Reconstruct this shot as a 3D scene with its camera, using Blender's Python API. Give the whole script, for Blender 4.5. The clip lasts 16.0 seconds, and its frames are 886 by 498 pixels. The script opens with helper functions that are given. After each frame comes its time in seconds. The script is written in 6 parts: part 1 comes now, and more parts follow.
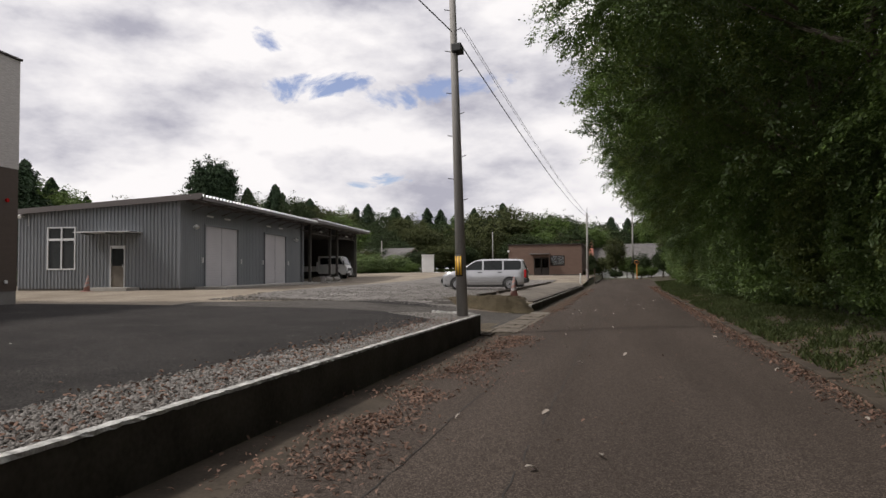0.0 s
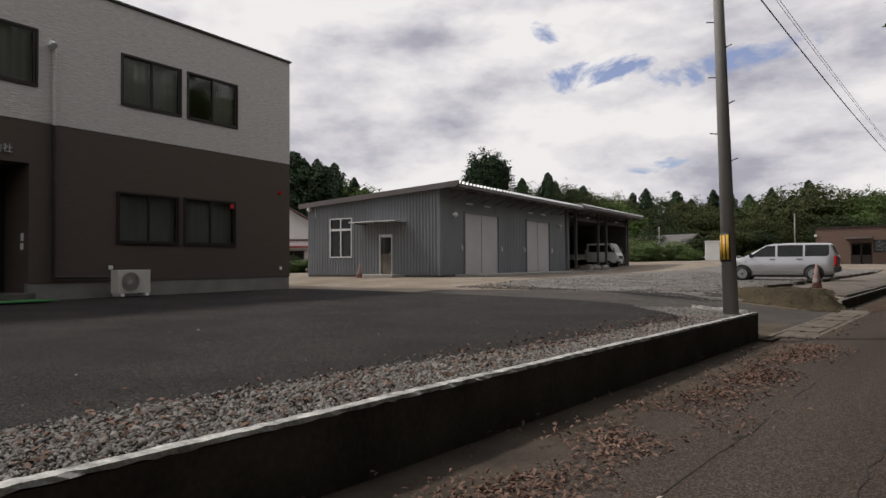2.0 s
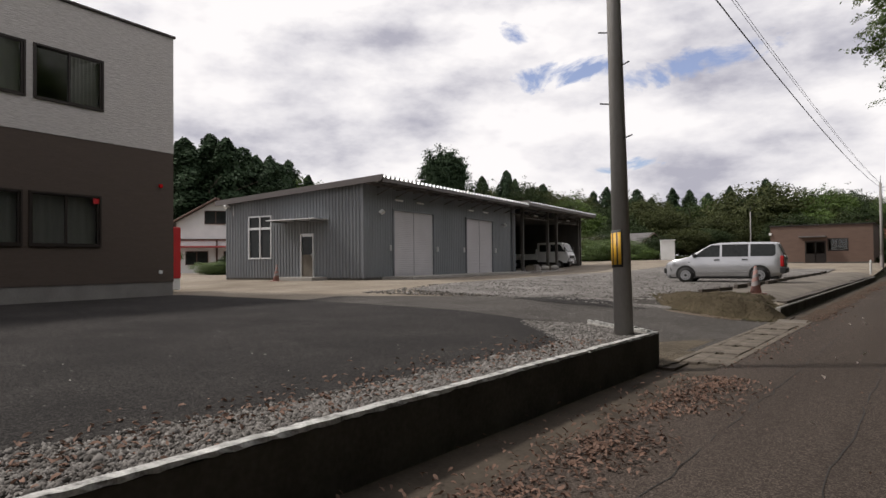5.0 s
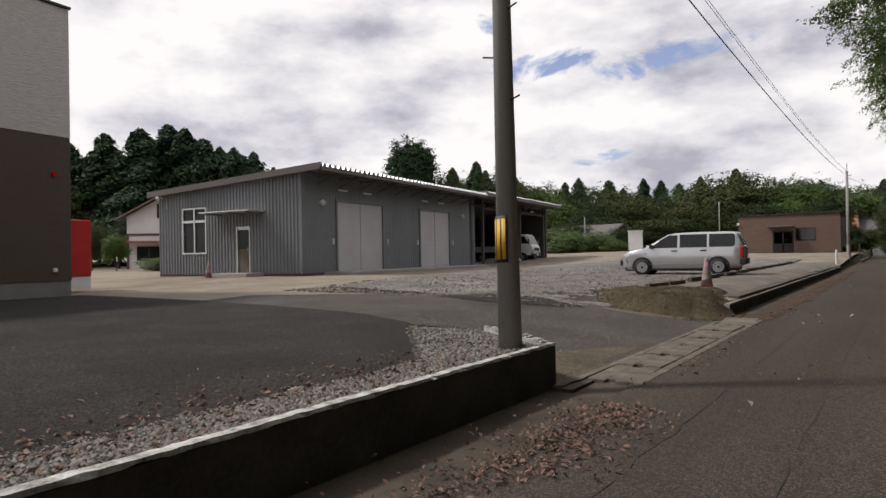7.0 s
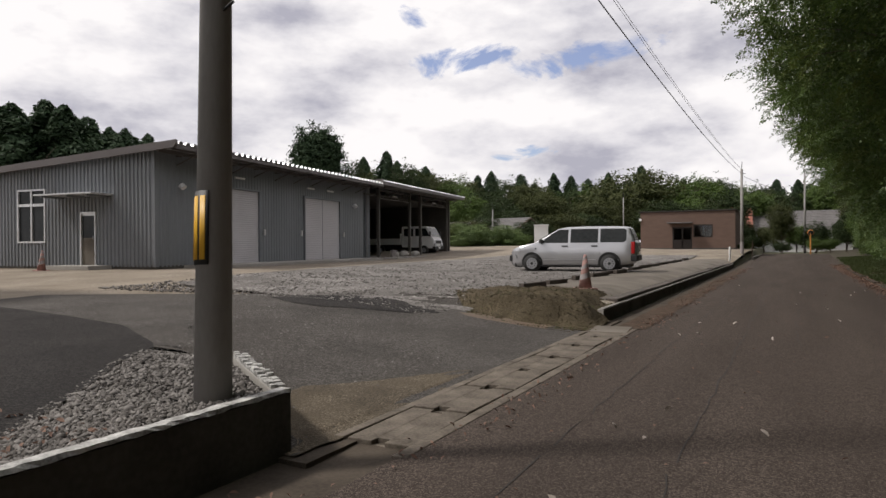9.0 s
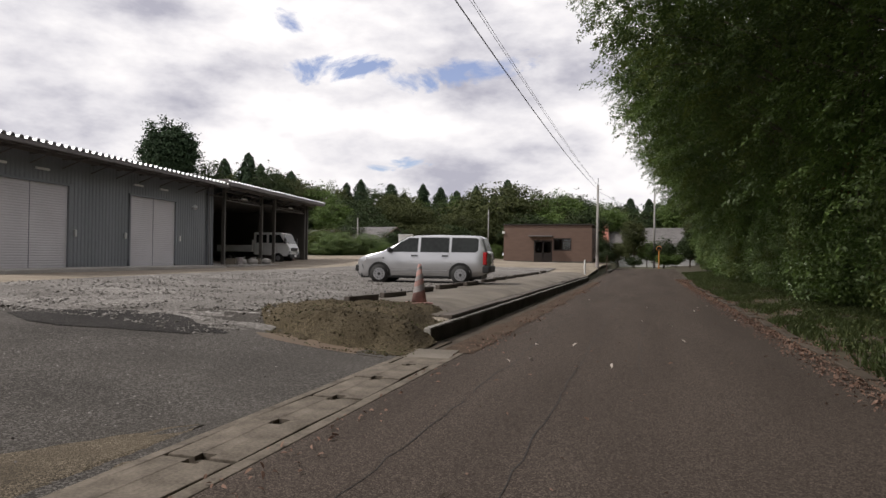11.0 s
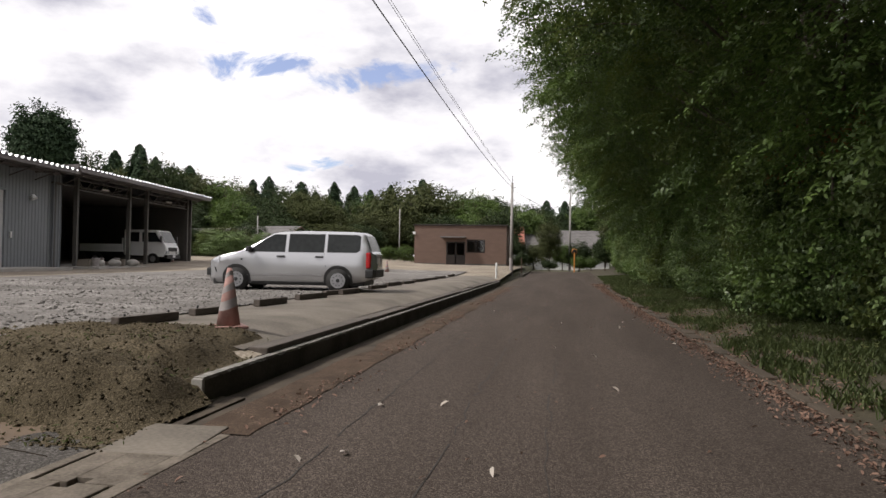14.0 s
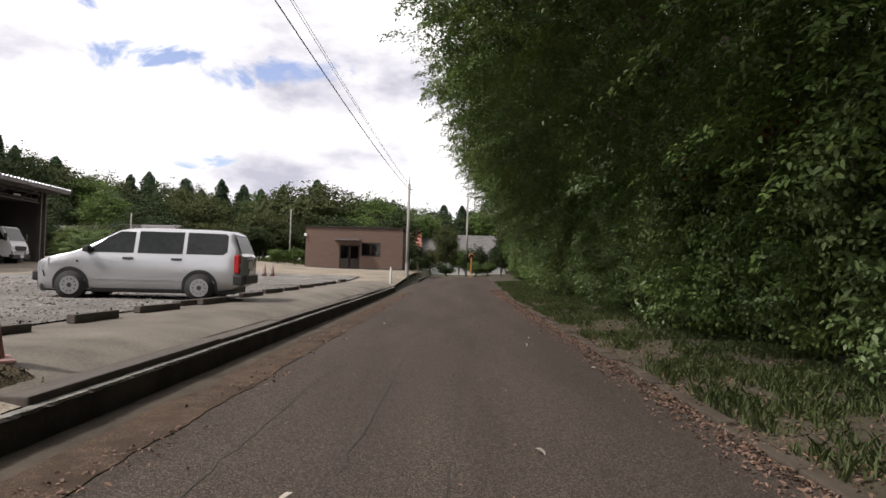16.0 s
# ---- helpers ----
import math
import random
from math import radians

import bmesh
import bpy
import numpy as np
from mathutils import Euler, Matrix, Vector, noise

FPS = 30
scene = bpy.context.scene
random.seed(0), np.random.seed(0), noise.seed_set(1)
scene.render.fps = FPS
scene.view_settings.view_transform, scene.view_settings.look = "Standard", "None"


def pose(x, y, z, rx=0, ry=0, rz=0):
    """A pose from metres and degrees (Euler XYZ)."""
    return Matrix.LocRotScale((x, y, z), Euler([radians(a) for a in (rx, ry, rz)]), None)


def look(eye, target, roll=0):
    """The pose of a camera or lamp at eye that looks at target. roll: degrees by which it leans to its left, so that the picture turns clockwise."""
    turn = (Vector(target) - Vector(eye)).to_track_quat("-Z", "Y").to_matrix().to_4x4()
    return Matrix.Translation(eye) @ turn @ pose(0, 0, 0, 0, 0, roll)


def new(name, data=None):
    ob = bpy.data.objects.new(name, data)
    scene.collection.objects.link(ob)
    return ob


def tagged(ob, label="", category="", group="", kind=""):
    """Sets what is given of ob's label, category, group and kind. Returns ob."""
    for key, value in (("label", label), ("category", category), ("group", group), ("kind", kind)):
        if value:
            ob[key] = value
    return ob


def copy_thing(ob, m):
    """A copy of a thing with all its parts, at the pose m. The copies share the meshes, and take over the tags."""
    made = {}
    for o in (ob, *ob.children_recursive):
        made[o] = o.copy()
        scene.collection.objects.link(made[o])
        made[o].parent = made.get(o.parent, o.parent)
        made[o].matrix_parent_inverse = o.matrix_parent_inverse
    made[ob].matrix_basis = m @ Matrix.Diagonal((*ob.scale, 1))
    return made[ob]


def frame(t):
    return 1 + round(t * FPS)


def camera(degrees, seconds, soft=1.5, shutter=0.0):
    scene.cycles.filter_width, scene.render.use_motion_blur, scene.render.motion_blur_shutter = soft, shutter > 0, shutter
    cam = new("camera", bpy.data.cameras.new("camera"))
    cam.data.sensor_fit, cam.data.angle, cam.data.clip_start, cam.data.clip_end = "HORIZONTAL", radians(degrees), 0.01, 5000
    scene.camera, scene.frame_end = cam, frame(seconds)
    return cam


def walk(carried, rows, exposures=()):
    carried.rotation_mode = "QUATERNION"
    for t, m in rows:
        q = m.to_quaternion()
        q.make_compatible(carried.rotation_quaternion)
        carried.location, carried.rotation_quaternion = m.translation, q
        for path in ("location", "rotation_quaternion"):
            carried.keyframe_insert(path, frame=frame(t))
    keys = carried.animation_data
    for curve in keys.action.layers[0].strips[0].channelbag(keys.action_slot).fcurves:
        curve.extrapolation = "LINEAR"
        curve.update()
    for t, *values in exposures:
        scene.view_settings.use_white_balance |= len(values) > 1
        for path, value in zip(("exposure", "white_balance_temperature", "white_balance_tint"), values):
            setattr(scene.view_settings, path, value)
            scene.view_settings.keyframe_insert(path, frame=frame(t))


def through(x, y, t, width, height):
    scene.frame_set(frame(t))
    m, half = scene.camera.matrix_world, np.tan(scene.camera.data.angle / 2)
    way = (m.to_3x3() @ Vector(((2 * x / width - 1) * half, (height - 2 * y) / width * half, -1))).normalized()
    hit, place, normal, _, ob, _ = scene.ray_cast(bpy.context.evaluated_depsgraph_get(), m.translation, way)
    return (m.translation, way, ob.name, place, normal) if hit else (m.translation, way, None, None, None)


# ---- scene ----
cam = camera(68.0, 16.0)
PATH = [
    (0, (0.413, -2.614, 1.249), (-0.116, -0.687, 1.32), -0.4),
    (0.5, (0.367, -1.837, 1.164), (-0.398, 0.01, 1.226), -0.7),
    (1, (0.328, -1.305, 1.174), (-0.62, 0.455, 1.232), -1.3),
    (1.5, (0.301, -0.729, 1.16), (-0.859, 0.898, 1.223), -0.7),
    (2, (0.253, -0.244, 1.166), (-1.017, 1.3, 1.21), -0.4),
    (2.5, (0.25, 0.251, 1.181), (-1.092, 1.734, 1.222), -0.4),
    (3, (0.265, 0.69, 1.204), (-1.165, 2.088, 1.244), 0.0),
    (3.5, (0.252, 1.19, 1.21), (-1.168, 2.597, 1.253), 0.3),
    (4, (0.26, 1.684, 1.229), (-1.144, 3.107, 1.281), -0.5),
    (4.5, (0.257, 2.233, 1.209), (-1.121, 3.682, 1.258), -0.5),
    (5, (0.236, 2.733, 1.241), (-0.962, 4.334, 1.282), -0.6),
    (5.2, (0.229, 2.925, 1.23), (-0.953, 4.538, 1.263), -1.0),
    (7.3, (0.311, 5.342, 1.253), (-0.815, 6.995, 1.264), -1.1),
    (7.5, (0.263, 5.711, 1.276), (-0.808, 7.4, 1.278), -0.8),
    (8, (0.29, 6.308, 1.253), (-0.694, 8.049, 1.25), -1.0),
    (8.5, (0.312, 6.854, 1.241), (-0.661, 8.602, 1.235), -0.8),
    (9, (0.333, 7.414, 1.264), (-0.604, 9.181, 1.255), -0.4),
    (9.5, (0.364, 7.954, 1.266), (-0.533, 9.741, 1.272), -0.2),
    (10, (0.392, 8.466, 1.246), (-0.447, 10.282, 1.241), 0.5),
    (10.2, (0.449, 8.592, 1.193), (-0.3, 10.446, 1.19), 0.6),
    (12.3, (0.402, 11.33, 1.238), (-0.122, 13.26, 1.274), 0.6),
    (12.5, (0.424, 11.553, 1.22), (-0.095, 13.484, 1.261), 0.4),
    (13, (0.429, 12.126, 1.228), (-0.037, 14.071, 1.265), 0.3),
    (13.5, (0.464, 12.697, 1.227), (0.062, 14.656, 1.264), 0.2),
    (14, (0.463, 13.258, 1.208), (0.115, 15.227, 1.242), 1.0),
    (14.5, (0.441, 13.812, 1.213), (0.176, 15.794, 1.247), 1.1),
    (15, (0.437, 14.323, 1.231), (0.218, 16.31, 1.277), 1.1),
    (15.5, (0.426, 14.845, 1.228), (0.262, 16.838, 1.278), 1.5),
    (16, (0.398, 15.202, 1.242), (0.36, 17.2, 1.295), 1.6),
]
walk(cam, [(t, look(eye, target, roll)) for t, eye, target, roll in PATH], exposures=tuple((t, e, 6600, 11) for t, e in ((0, -0.2), (0.7, -0.4), (1.5, -0.5), (2.2, -0.33), (3, -0.2), (4.5, -0.18), (9.5, -0.18), (12.5, 0.02), (15, 0.2), (16, 0.25))))


# ---- world, sun, exposure ----
SUN_AZ, SUN_EL = radians(118), radians(50)      # to the left of the road's run, and up
SUN_DIR = Vector((-math.sin(SUN_AZ) * math.cos(SUN_EL), math.cos(SUN_AZ) * math.cos(SUN_EL), math.sin(SUN_EL)))


def build_world():
    w = bpy.data.worlds.new("sky")
    scene.world = w
    w.use_nodes = True
    nt = w.node_tree
    nt.nodes.clear()
    N, Lk = nt.nodes.new, nt.links.new
    out, bg = N("ShaderNodeOutputWorld"), N("ShaderNodeBackground")
    sky = N("ShaderNodeTexSky")
    sky.sky_type, sky.sun_disc = "NISHITA", False
    sky.sun_elevation, sky.sun_rotation = SUN_EL, -SUN_AZ
    tc = N("ShaderNodeTexCoord")
    sep = N("ShaderNodeSeparateXYZ")
    Lk(tc.outputs["Generated"], sep.inputs[0])
    # the cloud deck: a flat layer seen in perspective
    zz = N("ShaderNodeMath"); zz.operation = "MAXIMUM"; zz.inputs[1].default_value = 0.0
    Lk(sep.outputs[2], zz.inputs[0])
    zp = N("ShaderNodeMath"); zp.operation = "ADD"; zp.inputs[1].default_value = 0.30
    Lk(zz.outputs[0], zp.inputs[0])
    dx, dy = N("ShaderNodeMath"), N("ShaderNodeMath")
    dx.operation = dy.operation = "DIVIDE"
    Lk(sep.outputs[0], dx.inputs[0]); Lk(zp.outputs[0], dx.inputs[1])
    Lk(sep.outputs[1], dy.inputs[0]); Lk(zp.outputs[0], dy.inputs[1])
    comb = N("ShaderNodeCombineXYZ")
    Lk(dx.outputs[0], comb.inputs[0]); Lk(dy.outputs[0], comb.inputs[1])
    cover = N("ShaderNodeTexNoise")
    cover.inputs["Scale"].default_value, cover.inputs["Detail"].default_value = 5.0, 10
    cover.inputs["Roughness"].default_value, cover.inputs["Distortion"].default_value = 0.60, 0.4
    shift = N("ShaderNodeVectorMath"); shift.operation = "ADD"; shift.inputs[1].default_value = (3.1, 1.7, 0.4)
    Lk(comb.outputs[0], shift.inputs[0]); Lk(shift.outputs[0], cover.inputs["Vector"])
    # openings of blue in the deck, ragged by the noise
    near = None
    for cx, cy, rx, ry in ((-0.76, 1.50, 0.15, 0.07), (-0.42, 1.63, 0.20, 0.075), (-0.77, 1.30, 0.05, 0.08), (-0.78, 2.11, 0.16, 0.05), (0.9, 0.2, 0.5, 0.3), (-1.6, -0.8, 0.4, 0.3)):
        sb, ml, ln = N("ShaderNodeVectorMath"), N("ShaderNodeVectorMath"), N("ShaderNodeVectorMath")
        sb.operation, ml.operation, ln.operation = "SUBTRACT", "MULTIPLY", "LENGTH"
        sb.inputs[1].default_value, ml.inputs[1].default_value = (cx, cy, 0), (1 / rx, 1 / ry, 0)
        Lk(comb.outputs[0], sb.inputs[0]); Lk(sb.outputs[0], ml.inputs[0]); Lk(ml.outputs[0], ln.inputs[0])
        if near is None:
            near = ln.outputs["Value"]
        else:
            mn = N("ShaderNodeMath"); mn.operation = "MINIMUM"
            Lk(near, mn.inputs[0]); Lk(ln.outputs["Value"], mn.inputs[1])
            near = mn.outputs[0]
    far = N("ShaderNodeMapRange")
    far.inputs[1].default_value, far.inputs[2].default_value = 0.3, 1.9
    far.inputs[3].default_value, far.inputs[4].default_value = -0.12, 0.20
    Lk(near, far.inputs[0])
    closed = N("ShaderNodeMath"); closed.operation = "ADD"
    Lk(cover.outputs["Fac"], closed.inputs[0]); Lk(far.outputs[0], closed.inputs[1])
    gap = N("ShaderNodeValToRGB")
    gap.color_ramp.elements[0].position, gap.color_ramp.elements[1].position = 0.37, 0.47
    Lk(closed.outputs[0], gap.inputs[0])
    body = N("ShaderNodeTexNoise")
    body.inputs["Scale"].default_value, body.inputs["Detail"].default_value = 3.6, 10
    body.inputs["Roughness"].default_value, body.inputs["Distortion"].default_value = 0.56, 0.0
    sh2 = N("ShaderNodeVectorMath"); sh2.operation = "ADD"; sh2.inputs[1].default_value = (9.3, 5.2, 2.0)
    puff = N("ShaderNodeVectorMath"); puff.operation = "MULTIPLY"; puff.inputs[1].default_value = (1.0, 1.0, 2.3)
    Lk(tc.outputs["Generated"], puff.inputs[0]); Lk(puff.outputs[0], sh2.inputs[0]); Lk(sh2.outputs[0], body.inputs["Vector"])
    tone = N("ShaderNodeValToRGB")
    e = tone.color_ramp.elements
    e[0].position, e[0].color = 0.34, (0.52, 0.52, 0.61, 1)
    e[1].position, e[1].color = 0.55, (1.15, 1.13, 1.14, 1)
    m = tone.color_ramp.elements.new(0.45); m.color = (0.88, 0.87, 0.92, 1)
    Lk(body.outputs["Fac"], tone.inputs[0])
    blue = N("ShaderNodeVectorMath"); blue.operation = "SCALE"; blue.inputs["Scale"].default_value = 0.12
    Lk(sky.outputs[0], blue.inputs[0])
    lift = N("ShaderNodeVectorMath"); lift.operation = "ADD"; lift.inputs[1].default_value = (0.13, 0.11, 0.20)
    Lk(blue.outputs[0], lift.inputs[0])
    mix = N("ShaderNodeMix"); mix.data_type = "RGBA"
    Lk(gap.outputs[0], mix.inputs[0]); Lk(lift.outputs[0], mix.inputs[6]); Lk(tone.outputs[0], mix.inputs[7])
    Lk(mix.outputs[2], bg.inputs[0])
    bg.inputs[1].default_value = 0.98
    Lk(bg.outputs[0], out.inputs[0])


build_world()
sun = new("sun", bpy.data.lights.new("sun", "SUN"))
sun.data.energy, sun.data.angle, sun.data.color = 3.1, radians(6), (1.0, 0.96, 0.90)
sun.matrix_world = look(SUN_DIR * 60, (0, 0, 0))


# ---- materials ----
def mat(name, c1, c2, rough=0.8, scale=3.0, fine=60.0, bump=0.0, bump_scale=None, metal=0.0, stretch=(1, 1, 1), amount=0.35, spec=0.5, island=0.0):
    """A surface between two tones, by large stains and fine grain, with a fine relief."""
    m = bpy.data.materials.new(name)
    m.use_nodes = True
    nt = m.node_tree
    N, Lk = nt.nodes.new, nt.links.new
    b = nt.nodes["Principled BSDF"]
    tc, mp = N("ShaderNodeTexCoord"), N("ShaderNodeMapping")
    mp.inputs["Scale"].default_value = stretch
    Lk(tc.outputs["Object"], mp.inputs[0])
    big, small = N("ShaderNodeTexNoise"), N("ShaderNodeTexNoise")
    big.inputs["Scale"].default_value, big.inputs["Detail"].default_value = scale, 5
    small.inputs["Scale"].default_value, small.inputs["Detail"].default_value = fine, 3
    Lk(mp.outputs[0], big.inputs["Vector"]); Lk(mp.outputs[0], small.inputs["Vector"])
    f = N("ShaderNodeMix"); f.inputs[0].default_value = amount
    Lk(big.outputs["Fac"], f.inputs[2]); Lk(small.outputs["Fac"], f.inputs[3])
    r = N("ShaderNodeMapRange"); r.inputs[1].default_value, r.inputs[2].default_value = 0.3, 0.7
    Lk(f.outputs[0], r.inputs[0])
    fac = r.outputs[0]
    if island:
        g = N("ShaderNodeNewGeometry")
        oi = N("ShaderNodeObjectInfo")
        s1 = N("ShaderNodeMath"); s1.operation = "ADD"
        Lk(g.outputs["Random Per Island"], s1.inputs[0]); Lk(oi.outputs["Random"], s1.inputs[1])
        s2 = N("ShaderNodeMath"); s2.operation = "FRACT"
        Lk(s1.outputs[0], s2.inputs[0])
        k = N("ShaderNodeMix"); k.inputs[0].default_value = island
        Lk(fac, k.inputs[2]); Lk(s2.outputs[0], k.inputs[3])
        fac = k.outputs[0]
    c = N("ShaderNodeMix"); c.data_type = "RGBA"
    c.inputs[6].default_value, c.inputs[7].default_value = (*c1, 1), (*c2, 1)
    Lk(fac, c.inputs[0]); Lk(c.outputs[2], b.inputs["Base Color"])
    b.inputs["Roughness"].default_value, b.inputs["Metallic"].default_value = rough, metal
    b.inputs["Specular IOR Level"].default_value = spec
    if bump:
        bp, bn = N("ShaderNodeBump"), N("ShaderNodeTexNoise")
        bn.inputs["Scale"].default_value, bn.inputs["Detail"].default_value = bump_scale or fine, 4
        Lk(mp.outputs[0], bn.inputs["Vector"]); Lk(bn.outputs["Fac"], bp.inputs["Height"])
        bp.inputs["Strength"].default_value, bp.inputs["Distance"].default_value = min(1, bump * 20), bump
        Lk(bp.outputs[0], b.inputs["Normal"])
    return m


def stony(name, c1, c2, c3, size, bump, patch=0.6, stretch=(1, 1, 1), least=0.0):
    """Loose stones or coarse asphalt: cells of several tones with dark joints, and patches of fine earth."""
    m = mat(name, c1, c2, 0.95, 0.6, 40, spec=0.12, stretch=stretch)
    nt = m.node_tree
    N, Lk = nt.nodes.new, nt.links.new
    b = nt.nodes["Principled BSDF"]
    tc = next(n for n in nt.nodes if n.type == "TEX_COORD")
    base = b.inputs["Base Color"].links[0].from_socket
    v = N("ShaderNodeTexVoronoi"); v.inputs["Scale"].default_value = 1 / size
    v.feature = "F1"
    Lk(tc.outputs["Object"], v.inputs["Vector"])
    sp = N("ShaderNodeSeparateColor"); Lk(v.outputs["Color"], sp.inputs[0])
    c = N("ShaderNodeMix"); c.data_type = "RGBA"; c.inputs[7].default_value = (*c3, 1)
    pw = N("ShaderNodeMath"); pw.operation = "POWER"; pw.inputs[1].default_value = 2.2
    Lk(sp.outputs[0], pw.inputs[0])
    big = N("ShaderNodeTexNoise"); big.inputs["Scale"].default_value, big.inputs["Detail"].default_value = patch, 6
    Lk(next(n for n in nt.nodes if n.type == "MAPPING").outputs[0], big.inputs["Vector"])
    ramp = N("ShaderNodeMapRange"); ramp.inputs[1].default_value, ramp.inputs[2].default_value = 0.38, 0.62
    ramp.inputs[3].default_value = least
    Lk(big.outputs["Fac"], ramp.inputs[0])
    mu = N("ShaderNodeMath"); mu.operation = "MULTIPLY"
    Lk(pw.outputs[0], mu.inputs[0]); Lk(ramp.outputs[0], mu.inputs[1])
    Lk(mu.outputs[0], c.inputs[0]); Lk(base, c.inputs[6]); Lk(c.outputs[2], b.inputs["Base Color"])
    bp = N("ShaderNodeBump"); bp.inputs["Strength"].default_value, bp.inputs["Distance"].default_value = 0.8, bump
    bp.invert = True
    Lk(v.outputs["Distance"], bp.inputs["Height"]); Lk(bp.outputs[0], b.inputs["Normal"])
    return m


def leaf_mat(name, c1, c2, gloss=0.45, through=0.25):
    m = mat(name, c1, c2, gloss, 1.0, 8, amount=0.25, island=0.45, spec=0.3)
    nt = m.node_tree
    b = nt.nodes["Principled BSDF"]
    col = b.inputs["Base Color"].links[0].from_socket
    t, mx = nt.nodes.new("ShaderNodeBsdfTranslucent"), nt.nodes.new("ShaderNodeMixShader")
    nt.links.new(col, t.inputs[0])
    mx.inputs[0].default_value = through
    out = nt.nodes["Material Output"]
    nt.links.new(b.outputs[0], mx.inputs[1]); nt.links.new(t.outputs[0], mx.inputs[2]); nt.links.new(mx.outputs[0], out.inputs[0])
    return m


def glass_mat(name, tint=(0.75, 0.8, 0.8), see=0.75):
    """A thin pane: seen through, and mirroring at its face by the angle."""
    m = bpy.data.materials.new(name)
    m.use_nodes = True
    nt = m.node_tree
    nt.nodes.clear()
    N, Lk = nt.nodes.new, nt.links.new
    t, g, mx, fr, o = N("ShaderNodeBsdfTransparent"), N("ShaderNodeBsdfGlossy"), N("ShaderNodeMixShader"), N("ShaderNodeFresnel"), N("ShaderNodeOutputMaterial")
    t.inputs[0].default_value = (*[see * x for x in tint], 1)
    g.inputs["Roughness"].default_value = 0.03
    fr.inputs[0].default_value = 1.5
    Lk(fr.outputs[0], mx.inputs[0]); Lk(t.outputs[0], mx.inputs[1]); Lk(g.outputs[0], mx.inputs[2]); Lk(mx.outputs[0], o.inputs[0])
    return m


M = {}
M["road"] = stony("road_asphalt", (0.035, 0.0275, 0.023), (0.052, 0.040, 0.0335), (0.15, 0.122, 0.103), 0.0085, 0.004, 1.2, (1, 0.12, 1), 0.6)
M["lot"] = stony("new_asphalt", (0.0130, 0.0120, 0.0118), (0.0215, 0.0197, 0.0192), (0.085, 0.078, 0.072), 0.011, 0.006, 0.9, (1, 1, 1), 0.5)
M["old"] = stony("old_asphalt", (0.035, 0.031, 0.028), (0.066, 0.059, 0.053), (0.17, 0.158, 0.145), 0.013, 0.006, 0.8, (1, 1, 1), 0.5)
M["gravel"] = stony("grey_gravel", (0.11, 0.10, 0.092), (0.18, 0.168, 0.157), (0.36, 0.34, 0.32), 0.05, 0.03, 0.7)
M["dirt"] = stony("packed_dirt", (0.15, 0.122, 0.092), (0.29, 0.247, 0.195), (0.36, 0.32, 0.27), 0.03, 0.008, 0.5)
M["soil"] = stony("brown_soil", (0.035, 0.028, 0.017), (0.088, 0.070, 0.042), (0.17, 0.138, 0.094), 0.012, 0.012, 1.5, (1, 1, 1), 0.4)
M["gutter"] = mat("gutter_concrete", (0.040, 0.033, 0.027), (0.105, 0.085, 0.066), 0.95, 1.8, 40, 0.006, spec=0.15)
M["concrete"] = mat("concrete", (0.25, 0.235, 0.21), (0.42, 0.40, 0.37), 0.85, 1.2, 35, 0.004)
M["pad"] = mat("pad_concrete", (0.075, 0.063, 0.050), (0.215, 0.186, 0.152), 0.94, 1.1, 30, 0.005)
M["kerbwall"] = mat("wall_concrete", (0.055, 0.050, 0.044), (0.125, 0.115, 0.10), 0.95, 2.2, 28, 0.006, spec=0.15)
# Pale chipped concrete, with the sun on the wall's top painted in.
M["walltop"] = mat("sunlit_chipped_concrete", (0.09, 0.085, 0.078), (0.72, 0.71, 0.68), 0.9, 11, 60, 0.006)
M["walltop_dirty"] = mat("dirty_concrete", (0.05, 0.045, 0.038), (0.34, 0.32, 0.29), 0.9, 6, 50, 0.006)
M["grass_soil"] = mat("verge_soil", (0.036, 0.030, 0.018), (0.080, 0.066, 0.040), 0.95, 2, 30, 0.02)
M["ground"] = mat("field", (0.05, 0.055, 0.025), (0.11, 0.10, 0.055), 0.95, 0.2, 6, 0.02)
M["grass"] = leaf_mat("grass_blades", (0.042, 0.066, 0.019), (0.112, 0.138, 0.048), 0.6)
M["leaf_dark"] = leaf_mat("dark_leaves", (0.026, 0.048, 0.012), (0.090, 0.135, 0.036), 0.5, 0.25)
M["leaf_mid"] = leaf_mat("green_leaves", (0.046, 0.083, 0.019), (0.145, 0.210, 0.052), 0.5, 0.3)
M["leaf_warm"] = leaf_mat("yellow_green_leaves", (0.046, 0.070, 0.014), (0.140, 0.175, 0.042), 0.55, 0.3)
M["leaf_shrub"] = leaf_mat("evergreen_leaves", (0.068, 0.116, 0.036), (0.205, 0.275, 0.100), 0.38, 0.25)
M["leaf_light"] = leaf_mat("light_leaves", (0.06, 0.12, 0.02), (0.13, 0.21, 0.05), 0.5, 0.35)
M["leaf_far"] = leaf_mat("wood_leaves", (0.020, 0.036, 0.013), (0.056, 0.080, 0.027), 0.8, 0.2)
M["leaf_olive"] = leaf_mat("olive_leaves", (0.036, 0.048, 0.016), (0.100, 0.110, 0.038), 0.75, 0.25)
M["conifer"] = leaf_mat("cedar_needles", (0.015, 0.034, 0.015), (0.046, 0.078, 0.034), 0.8, 0.1)
M["leaf_orange"] = leaf_mat("turning_leaves", (0.16, 0.08, 0.02), (0.28, 0.14, 0.03), 0.5, 0.3)
